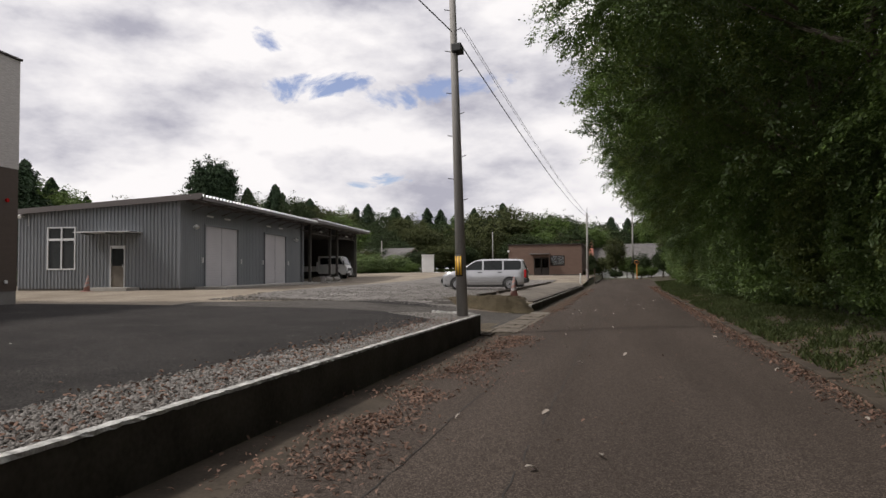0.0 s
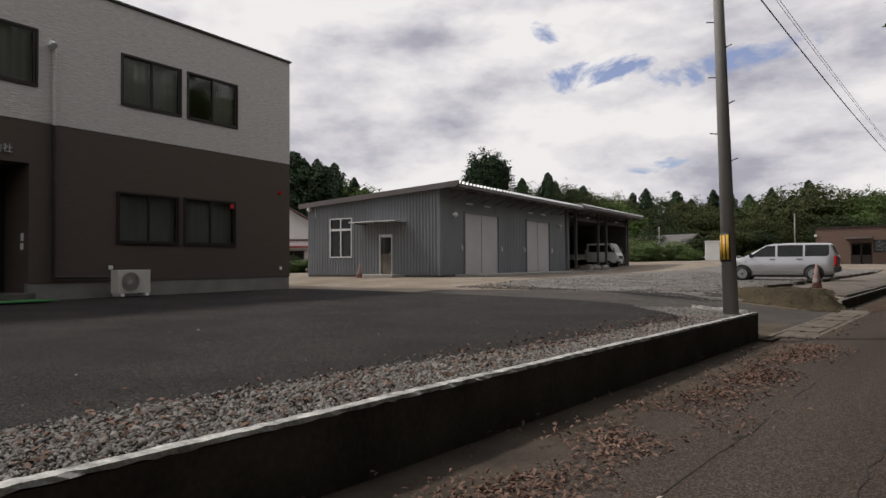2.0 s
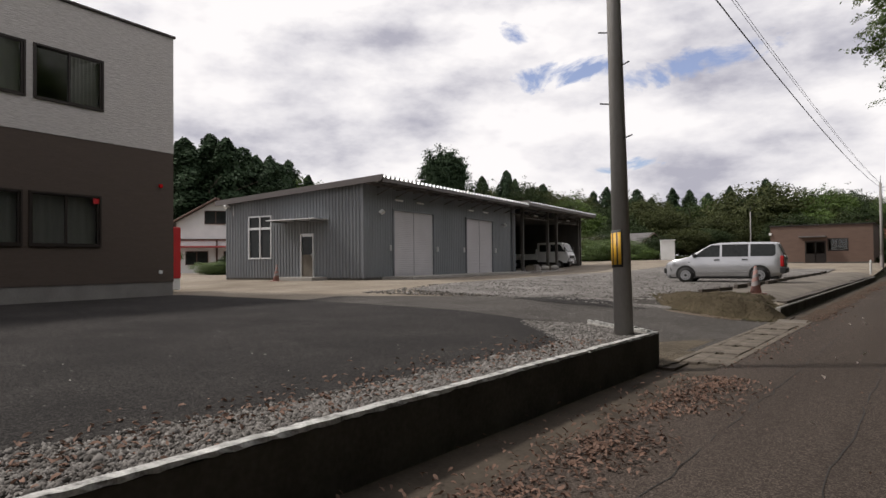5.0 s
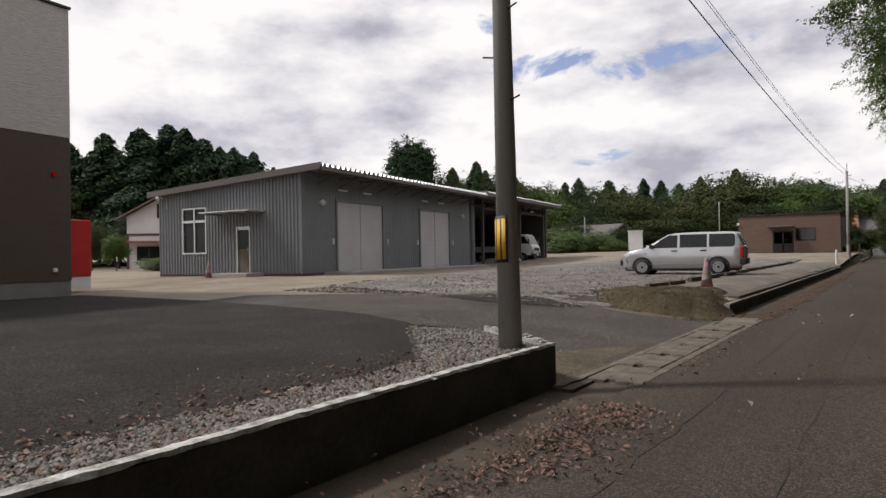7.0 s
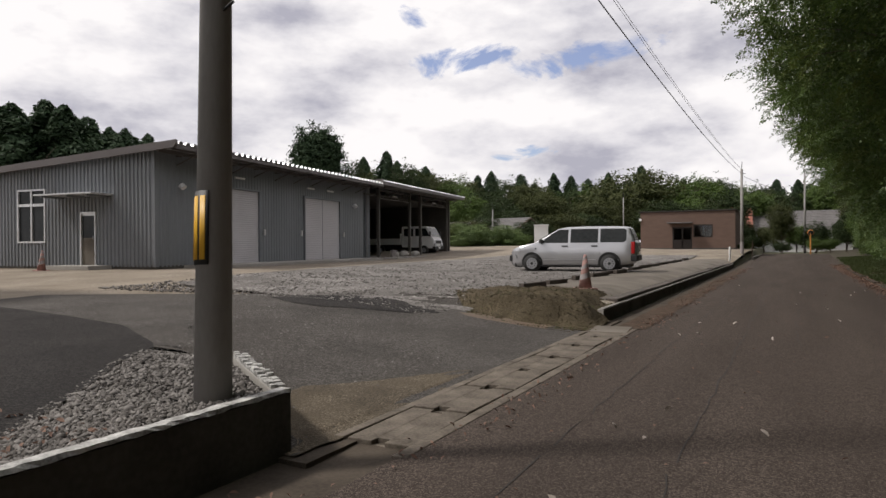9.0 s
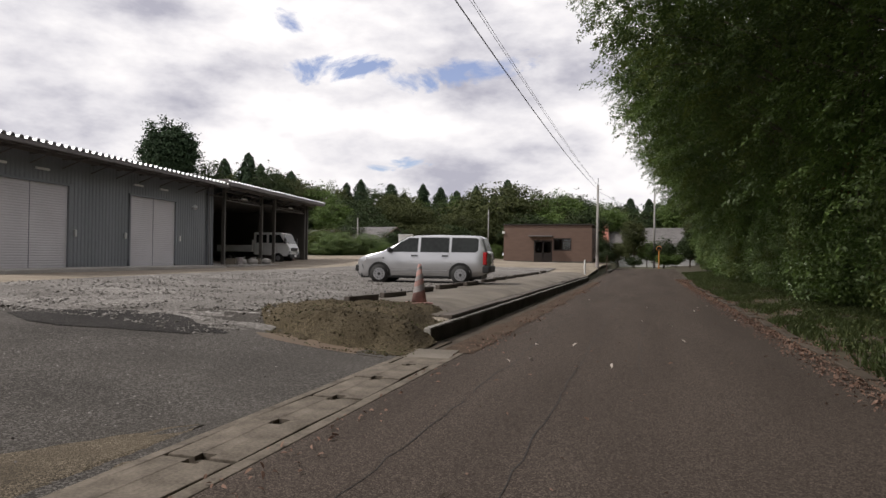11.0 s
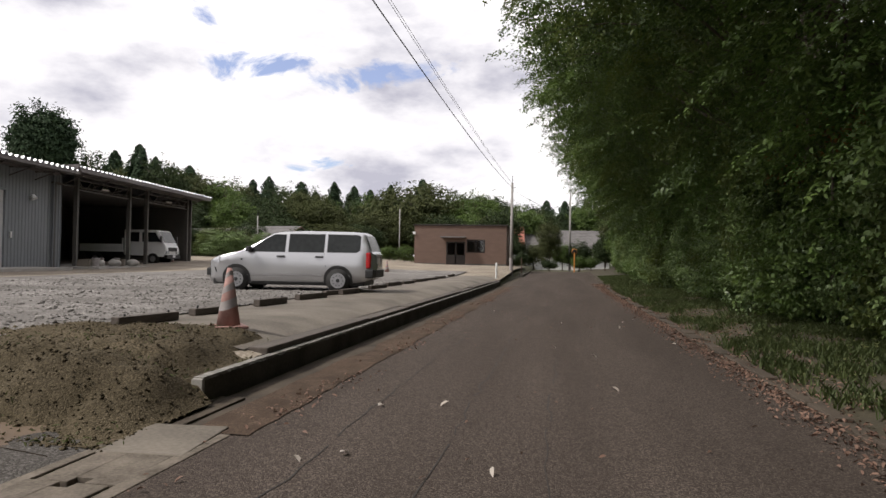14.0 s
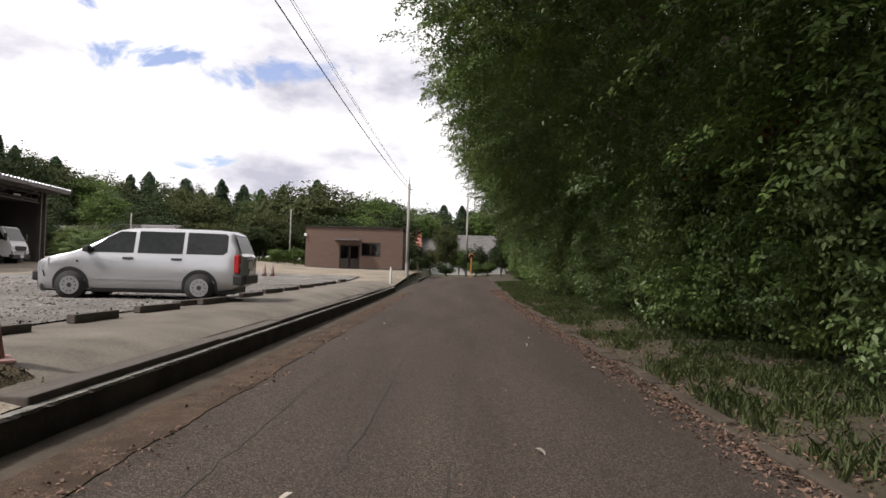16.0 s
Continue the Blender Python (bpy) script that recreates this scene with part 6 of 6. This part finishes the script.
while y < 74:
    s = rt.uniform(0.9, 1.25)
    x = float(np.interp(y, [-14, 10, 20, 30, 45, 74], [6.9, 6.4, 5.75, 5.75, 5.9, 6.4]))
    tree("shrub", SHRUB[k % 4], pose(x + rt.uniform(-0.25, 0.3), y, gz(x, y) - 0.05, 0, 0, rt.uniform(0, 360)) @ Matrix.Diagonal((s, s, s * rt.uniform(0.95, 1.45), 1)), "glossy dark green evergreen shrub at the verge", "shrub", "verge shrubs", ("stems", "foliage"))
    y += rt.uniform(1.3, 1.9)
    k += 1
for k in range(26):
    y = -12 + 3.3 * k
    s = rt.uniform(1.1, 1.5)
    tree("shrub", SHRUB[(k + 1) % 4], pose(7.4 + rt.uniform(-0.3, 0.6), y, gz(7.4, y) + 0.9, 0, 0, rt.uniform(0, 360)) @ Matrix.Diagonal((s, s, s * 1.4, 1)), "tall dark shrub on the bank", "shrub", "verge shrubs", ("stems", "foliage"))
# lighter sprays in the hedge
p, n, a = fan_points([((0, 0, 0.5), (0.55, 0.7, 0.55))], 16, 45, rng, 0.7)
SPRAY = (trunk_mesh(0.9, 0.02, rng, 5), leaf_mesh("foliage", p, n, 0.066, M["leaf_light"], rng, 0.2, 0.45, along=a))
p, n = crown_points([((0, 0, 0.4), (0.5, 0.7, 0.35))], 420, rng, 0.25, 7, 0.4)
TURN = (trunk_mesh(0.9, 0.02, rng, 5), leaf_mesh("foliage", p, n, 0.13, M["leaf_orange"], rng, 0.2, 0.5))
for x, y, z, s in ((4.95, 25.2, 1.15, 1.3), (4.7, 21.8, 3.6, 1.3), (4.5, 20.2, 2.0, 1.0), (4.9, 30.5, 2.3, 1.6), (5.0, 35.0, 2.6, 1.5), (5.1, 41.0, 2.2, 1.6), (4.5, 19.6, 4.4, 1.2), (5.6, 7.0, 3.6, 1.5), (5.5, 3.0, 2.8, 1.3), (5.0, 23.5, 0.9, 1.0), (5.2, 38, 1.3, 1.3), (4.1, 22.6, 3.9, 1.4), (4.2, 24.2, 3.2, 1.3), (4.1, 21.4, 2.5, 1.0), (4.3, 25.8, 3.5, 1.2), (4.2, 23.2, 2.3, 1.1)):
    tree("sapling", SPRAY, pose(x, y, z, 0, 0, rt.uniform(0, 360)) @ Matrix.Diagonal((s, s, s, 1)), "light green leafy sapling spray in the hedge", "shrub", "light sprays", ("stems", "foliage"))
for x, y, z in ((5.15, 27.3, 2.75), (5.0, 24.6, 3.1)):
    tree("sapling", TURN, pose(x, y, z, 0, 0, 60), "spray of orange turning leaves in the hedge", "shrub", "light sprays", ("stems", "foliage"))


# ---- the far woods ----
def conifer(h, r, seed):
    g = np.random.default_rng(seed)
    n = 11000
    t = g.power(1.6, n)                       # 0 at the tip, 1 at the foot
    az = g.uniform(0, 2 * math.pi, n)
    tier = 1 + 0.20 * np.sin(t * 34 + az * 2) + 0.22 * np.sin(az * 4 + t * 9)
    rad = r * (0.03 + 0.97 * t ** 0.62) * tier * g.uniform(0.45, 1.0, n)
    pos = np.stack([rad * np.cos(az), rad * np.sin(az), h * (1 - 0.88 * t) - 0.12 * rad], axis=1)
    nrm = np.stack([np.cos(az) * 0.5, np.sin(az) * 0.5, np.full(n, 0.7)], axis=1) + g.normal(size=(n, 3)) * 0.4
    return (trunk_mesh(h, 0.24, g, 2, top=0.95), leaf_mesh("crown", pos, nrm, 0.55, M["conifer"], g, 0.2, 0.36))


def broadleaf(h, r, seed, m, leaf=0.28, n=16000, kinds=8):
    g = np.random.default_rng(seed)
    blobs = [((0, 0, h * 0.66), (r * 0.8, r * 0.8, h * 0.30))]
    for i in range(kinds):
        a = 2 * math.pi * i / kinds + g.normal() * 0.3
        blobs.append(((math.cos(a) * r * 0.55, math.sin(a) * r * 0.55, h * g.uniform(0.36, 0.72)), (r * 0.55, r * 0.55, h * 0.20)))
    p, q = crown_points(blobs, n, g, leaf * 1.6, 10, 0.6)
    return (trunk_mesh(h, 0.2, g, 6, spread=0.6), leaf_mesh("crown", p, q, leaf, M[m], g))


CON = [conifer(14, 3.9, 1), conifer(14, 4.6, 2), conifer(14, 3.3, 3)]
BRD = [broadleaf(10, 3.6, 4, "leaf_far"), broadleaf(10, 4.0, 5, "leaf_olive"), broadleaf(10, 3.4, 6, "leaf_mid"), broadleaf(10, 3.8, 8, "leaf_far")]
EYE0 = Vector((0.3, 8.0))


def at_polar(az, dist):
    a = radians(az)
    return EYE0.x - math.sin(a) * dist, EYE0.y + math.cos(a) * dist


SKY = ((82, 7.5), (62, 8.6), (58, 9.6), (54, 8.8), (50, 8.2), (46, 6.4), (40, 6.2), (36, 7.2), (32, 7.4), (28, 6.4), (22, 6.2), (16, 6.0), (8, 5.8), (3, 5.4), (-3, 5.2), (-9, 5.0))
elev = table([(-a, e) for a, e in sorted(SKY, key=lambda q: -q[0])])


def plant(kind, az, dist, top_deg, wide=1.0, label="", group="far woods"):
    x, y = at_polar(az, dist)
    z = gz(x, y) - 0.2
    h = dist * math.tan(radians(top_deg)) + 1.25 - z
    me = kind
    base = 14.0 if kind in CON else 10.0
    s = h / base
    tree("far_tree", me, pose(x, y, z, 0, 0, rt.uniform(0, 360)) @ Matrix.Diagonal((wide * max(0.75, s), wide * max(0.75, s), s, 1)), label, group=group)


az = 84.0
while az > -9:
    e = elev(-az)
    con = rt.random() < (0.85 if az > 44 else 0.42)
    plant(CON[rt.randrange(3)] if con else BRD[rt.randrange(4)], az, rt.uniform(96, 116), e * rt.uniform(0.86, 1.13 if con else 1.04), 0.9 if con else 1.0, "tall dark cedar in the wood behind" if con else "broadleaf tree in the wood behind")
    az -= rt.uniform(1.0, 1.7)
az = 84.0
while az > -8:
    plant(BRD[rt.randrange(4)], az, rt.uniform(92, 100), elev(-az) * rt.uniform(0.76, 1.02), 1.0, "dense broadleaf tree in the wood behind")
    az -= rt.uniform(1.3, 2.0)
az = 80.0
while az > -6:
    if not (60 > az > 34) and az > 4.5:
        plant(BRD[rt.randrange(4)], az, rt.uniform(78, 92), elev(-az) * rt.uniform(0.48, 0.80), 1.05, "green broadleaf tree at the wood's edge")
    az -= rt.uniform(1.2, 2.0)
az = 76.0
while az > 4:
    if not (56 > az > 33) and not 14 > az > 3:
        plant(BRD[rt.randrange(4)], az, rt.uniform(64, 74), rt.uniform(1.6, 3.3), 0.8, "low orchard tree at the field's edge")
    az -= rt.uniform(1.6, 2.6)
# the tall round evergreen behind the warehouse and its neighbours
ROUND = broadleaf(10, 2.5, 15, "conifer", 0.26, 44000, 12)
for az, dist, e, w, me in ((39.0, 80, 10.9, 0.72, ROUND), (36.4, 82, 8.0, 0.9, BRD[0]), (41.0, 86, 7.6, 0.8, BRD[0]), (33.0, 90, 8.3, 0.8, CON[0]), (31.6, 88, 7.6, 0.7, BRD[3]), (41, 95, 6.8, 0.9, BRD[2])):
    plant(me, az, dist, e, w, "tall round dark evergreen behind the warehouse" if me is ROUND else "green tree behind the warehouse")
# the spreading tree over the brown building, and cedars near the white house
SPREAD = broadleaf(10, 6.2, 17, "leaf_olive", 0.40, 12000, 9)
plant(SPREAD, 12.0, 92, 6.6, 1.0, "broad spreading tree behind the brown building")
for az, dist, e in ((64, 84, 10.0), (61.5, 80, 10.6), (59.4, 82, 11.0), (58.2, 80, 10.8), (56.6, 86, 10.0), (54.6, 84, 9.0), (53.5, 92, 8.8), (66.5, 88, 9.2)):
    plant(CON[rt.randrange(3)], az, dist, e, 1.25, "tall dark cedar behind the farmhouse")
# bushes: at the farmhouse, along the field, and at the lane's end
for az, dist, hh, w in ((64.5, 52, 2.6, 1.0), (60.5, 46, 1.1, 0.7), (58.6, 46, 1.0, 0.7), (66, 55, 3.6, 1.1), (56.5, 46, 1.3, 0.8), (69, 50, 3.2, 1.0), (30.5, 62, 2.8, 0.9), (28.5, 60, 3.4, 1.1), (26.6, 63, 2.6, 1.0), (23, 66, 2.2, 0.9), (20.5, 68, 2.4, 0.8), (18, 70, 2.6, 0.9), (16, 66, 1.6, 0.7)):
    plant(BRD[rt.randrange(4)], az, dist, math.degrees(math.atan((hh - 0.4) / dist)), 0.35 * w, "leafy bush at the edge of the yard", "bushes")
for x, y, hh, w, kk in ((-0.6, 84, 5.4, 0.45, 1), (3.6, 80, 1.6, 0.35, 2), (4.8, 77, 3.6, 0.45, 0), (2.6, 85, 3.4, 0.5, 0), (-2.4, 87, 3.0, 0.5, 1), (0.9, 88, 3.2, 0.5, 2), (-4.5, 86, 3.2, 0.5, 0), (5.5, 88, 3.6, 0.5, 3), (-0.4, 77.5, 1.3, 0.3, 3), (2.4, 79, 1.7, 0.3, 2), (-3.2, 79, 1.4, 0.3, 0), (6.5, 86, 6.0, 0.6, 1), (9, 92, 7.0, 0.7, 0), (-12.3, 67, 1.5, 0.25, 2), (-13.5, 66.5, 1.3, 0.22, 2)):
    tree("bush", BRD[kk], pose(x, y, gz(x, y) - 0.15, 0, 0, rt.uniform(0, 360)) @ Matrix.Diagonal((max(0.22, w * 0.75), max(0.22, w * 0.75), hh / 10 * 1.05, 1)), "leafy green bush at the lane's end", "bush", "bushes")


# ---- grass, leaves and stones ----
def scatter_blades(name, n, xr, yr, h, material, label, dense=None):
    g = np.random.default_rng(len(name) + n)
    x = xr(g.uniform(0, 1, n), 0)
    y = g.uniform(yr[0], yr[1], n)
    x = np.array([xr(u, yy) for u, yy in zip(g.power(0.8, n), y)])
    keep = np.array([noise.noise((a * 0.9, b * 0.9, 1.5)) + 0.7 * noise.noise((a * 3.3, b * 3.3, 2.5)) > 0.0 for a, b in zip(x, y)])
    x, y = x[keep], y[keep]
    z = np.array([gz(a, b) for a, b in zip(x, y)]) - 0.01
    n = len(x)
    az, s = g.uniform(0, 6.283, n), h * g.uniform(0.4, 1.2, n)
    lean = g.uniform(0.15, 0.8, n)
    root = np.stack([x, y, z], 1)
    side = np.stack([-np.sin(az), np.cos(az), np.zeros(n)], 1) * 0.007
    mid = root + np.stack([np.cos(az) * s * lean * 0.35, np.sin(az) * s * lean * 0.35, s * 0.6], 1)
    tip = root + np.stack([np.cos(az) * s * lean, np.sin(az) * s * lean, s], 1)
    co = np.stack([root - side, root + side, mid + side * 0.8, tip, mid - side * 0.8], 1).reshape(-1, 3)
    me = bpy.data.meshes.new(name)
    me.vertices.add(5 * n); me.vertices.foreach_set("co", co.astype(np.float32).ravel())
    me.loops.add(5 * n); me.loops.foreach_set("vertex_index", np.arange(5 * n, dtype=np.int32))
    me.polygons.add(n); me.polygons.foreach_set("loop_start", np.arange(0, 5 * n, 5, dtype=np.int32))
    me.update(calc_edges=True)
    me.materials.append(material)
    tagged(new(name, me), label, "grass", kind="stuff")


scatter_blades("verge_grass", 100000, lambda u, y: 2.72 + 2.6 * (1 - u) + 0.02 * max(0, y - 40), (0, 60), 0.13, M["grass"], "short green grass tufts on the verge")
scatter_blades("field_grass", 16000, lambda u, y: -3 - 24 * u, (67, 78), 0.4, M["grass"], "rough grass at the far field")


def scatter_leaves(name, n, place, size, material, label, slim=0.40, up=0.012, category="leaves"):
    g = np.random.default_rng(n)
    pts = np.array([place(g) for _ in range(n)])
    z = np.array([gz(a, b) for a, b in pts]) + 0.012
    pos = np.column_stack([pts, z + up * g.random(n)])
    nrm = np.column_stack([g.normal(size=(n, 2)) * 0.42, np.ones(n)])
    me = leaf_mesh(name, pos, nrm, size, material, g, 0.5, slim)
    tagged(new(name, me), label, category, kind="stuff")


def near_wall(g):
    while True:
        r = g.random()
        y = g.uniform(-5, 10) if r < 0.86 else (g.uniform(10, 18) if r < 0.88 else g.uniform(18, 45))
        x = -1.58 + g.normal() * 0.24 if y < 10.5 else -1.62 + g.normal() * 0.12
        if noise.noise((x * 1.6, y * 1.1, 7.0)) > -0.35 + 0.75 * g.random():
            return (x, y)


scatter_leaves("fallen_leaves_wall", 6500, lambda g: ((lambda p: (max(-2.38, p[0]), p[1]))(near_wall(g))), 0.045, M["dry"], "drift of brown fallen leaves along the low wall")
scatter_leaves("fallen_leaves_verge", 22000, lambda g: (2.50 + g.normal() * 0.15 + (abs(g.normal()) * 1.3 if g.random() < 0.5 else 0), g.uniform(-2, 50)), 0.046, M["dry"], "brown fallen leaves along the verge kerb")
scatter_leaves("fallen_leaves_road", 240, lambda g: (g.uniform(-1.5, 2.5), g.uniform(-4, 40)), 0.042, M["dry"], "scattered brown leaves on the lane")
scatter_leaves("pale_leaves_road", 30, lambda g: (g.uniform(-1.4, 2.4), g.uniform(-2, 30)), 0.085, M["pale_leaf"], "pale curled leaves on the lane")
scatter_leaves("verge_weeds", 10000, lambda g: (lambda y: (2.8 + 0.02 * max(0, y - 40) + 2.6 * g.random(), y))(g.uniform(0, 58)), 0.05, M["leaf_olive"], "low broad-leaved weeds on the verge", 0.55, 0.11, "weeds")
scatter_leaves("fallen_leaves_gravel", 1300, lambda g: (-3.0 + g.normal() * 0.3, g.uniform(-1, 9.5)), 0.05, M["dry"], "brown leaves caught in the crushed stone")


def scatter_stones(name, n, place, size, material, label, at=None):
    """Loose broken stones: irregular six-cornered lumps, in one mesh."""
    g = np.random.default_rng(n + 1)
    pts = np.array([place(g) for _ in range(n)]) if at is None else at[:, :2]
    z = np.array([gz(a, b) for a, b in pts]) if at is None else at[:, 2]
    oct6 = np.array([(1, 0, 0), (-1, 0, 0), (0, 1, 0), (0, -1, 0), (0, 0, 1), (0, 0, -1)], float)
    tri = np.array([(0, 2, 4), (2, 1, 4), (1, 3, 4), (3, 0, 4), (2, 0, 5), (1, 2, 5), (3, 1, 5), (0, 3, 5)])
    s = size * g.lognormal(0, 0.35, (n, 1, 1)) * np.array([1, 1, 0.7])
    a = g.uniform(0, 6.283, n)
    rot = np.zeros((n, 3, 3)); rot[:, 0, 0] = rot[:, 1, 1] = np.cos(a); rot[:, 0, 1] = -np.sin(a); rot[:, 1, 0] = np.sin(a); rot[:, 2, 2] = 1
    v = (oct6[None] + g.normal(size=(n, 6, 3)) * 0.28) * s
    v = np.einsum("nij,nkj->nki", rot, v) + np.column_stack([pts, z + size * 0.25])[:, None]
    f = tri[None] + 6 * np.arange(n)[:, None, None]
    me = bpy.data.meshes.new(name)
    me.vertices.add(6 * n); me.vertices.foreach_set("co", v.astype(np.float32).ravel())
    me.loops.add(24 * n); me.loops.foreach_set("vertex_index", f.astype(np.int32).ravel())
    me.polygons.add(8 * n); me.polygons.foreach_set("loop_start", np.arange(0, 24 * n, 3, dtype=np.int32))
    me.update(calc_edges=True)
    me.materials.append(material)
    tagged(new(name, me), label, "stones", kind="stuff")


def strip_place(g):
    y = g.uniform(-2.5, 11.3)
    r = -2.53 - 1.45 * max(0, y - 10.6)
    l = LOT(y) - 0.08
    return (l + (r - l) * g.random() if l < r else r - 0.2 * g.random(), y)


scatter_stones("crushed_stones", 52000, strip_place, 0.0125, M["stone"], "crushed grey stones behind the low wall")
scatter_stones("loose_stones", 4500, lambda g: (lambda y: (LOT(y) - abs(g.normal()) * 3.2, y))(g.uniform(-2, 9.3)), 0.009, M["stone"], "loose chippings on the dark asphalt")
scatter_stones("gateway_stones", 3200, lambda g: (lambda y: (-2.5 - (2.5 + 3.0 * (y - 11) / 6) * g.random() ** 0.8, y))(g.uniform(11.2, 17.2)), 0.008, M["stone"], "small chippings strewn over the gateway asphalt")
scatter_stones("lot_stones", 12000, lambda g: (g.uniform(-13, -4.8), 16.5 + 24 * g.random() ** 1.5), 0.02, M["stone"], "loose grey stones of the parking area")


def bank_cover():
    """Clods and small stones lying on the earth bank, and thin weeds growing on it."""
    g = np.random.default_rng(77)
    vs = np.array([v.co for v in bpy.data.objects["soil_mound"].data.vertices])
    at = vs[g.choice(len(vs), 2600, replace=False)] + g.normal(size=(2600, 3)) * np.array([0.03, 0.03, 0.0])
    scatter_stones("bank_stones", 2600, None, 0.011, M["soil"], "small stones and clods on the earth bank", at)
    at = vs[g.choice(len(vs), 800)] + g.normal(size=(800, 3)) * np.array([0.04, 0.03, 0.0])
    at = at[[noise.noise((a * 1.5, b * 1.5, 4)) > -0.05 for a, b, c in at]]
    me = leaf_mesh("bank_weeds", at + np.array([0, 0, 0.012]), np.column_stack([g.normal(size=(len(at), 2)) * 0.8, np.ones(len(at))]), 0.05, M["leaf_olive"], g, 0.3, 0.22)
    tagged(new("bank_weeds", me), "thin olive weeds on the earth bank", "weeds", kind="stuff")


bank_cover()

# cut wood and brush beside the farmhouse
rr = random.Random(31)
for k in range(7):
    x, y = at_polar(56.4 + 0.35 * k, 44.5 + rr.uniform(-1, 1))
    a = rr.uniform(0, 180)
    thing("log", smooth(rods(((-0.9, 0, 0.16), (0.9, 0.05, 0.2), 0.13, 0.10, 10))), M["pad"], "pale cut log lying in the brush", "log", "cut logs", m=pose(x, y, gz(x, y) + 0.12 * (k % 2), 0, 0, a))
for k in range(9):
    x, y = at_polar(55.6 + 0.75 * k, 46.5 + rr.uniform(-1.5, 1.5))
    tree("bush", SHRUB[k % 4], pose(x, y, gz(x, y) - 0.1, 0, 0, rr.uniform(0, 360)) @ Matrix.Diagonal((1.0, 1.0, rr.uniform(0.25, 0.45), 1)), "untidy green brush before the farmhouse", "bush", "bushes", ("stems", "foliage"))
for k in range(12):
    x, y = at_polar(32.0 - 0.95 * k, 59 + rr.uniform(-1.5, 1.5))
    tree("bush", SHRUB[(k + 2) % 4], pose(x, y, gz(x, y) - 0.1, 0, 0, rr.uniform(0, 360)) @ Matrix.Diagonal((1.0, 1.0, rr.uniform(0.4, 0.9), 1)), "weedy green bush at the field's edge", "bush", "bushes", ("stems", "foliage"))


# branches hanging out over the lane from the roadside trees
BRANCH = []
for k in range(3):
    bl = [((-0.7 * i, 0.15 * (-1) ** i, 0.10 * i - 0.06 * i * i), (0.55, 0.5, 0.28)) for i in range(5)]
    p, n = crown_points(bl, 1500, rng, 0.22, 10, 0.4)
    bmb = bmesh.new()
    for i in range(5):
        rod(bmb, (-0.7 * i + 0.7, 0, 0.10 * (i - 1) - 0.06 * (i - 1) ** 2), (-0.7 * i, 0, 0.10 * i - 0.06 * i * i), 0.03 - 0.005 * i, 0.025 - 0.005 * i, 6)
    meb = bpy.data.meshes.new("limb")
    bmb.to_mesh(meb)
    bmb.free()
    meb.materials.append(M["bark"])
    BRANCH.append((meb, leaf_mesh("foliage", p, n, 0.10, M[("leaf_dark", "leaf_mid", "leaf_dark")[k]], rng)))
for k in range(26):
    y = 4 + 1.9 * k + rt.uniform(-0.6, 0.6)
    z = rt.uniform(5.0, 10.5)
    edge = float(np.interp(y, [4, 12, 28, 36, 60], [1.0, 0.2, 0.3, 1.2, 1.9])) + (0.9 if z < 6.5 else 0.0)
    tree("overhanging_branch", BRANCH[k % 3], pose(edge + 1.6, y, z, 0, rt.uniform(-8, 22), rt.uniform(-35, 35)), "leafy branch reaching out over the lane", "branch", "overhanging branches", ("limb", "foliage"))
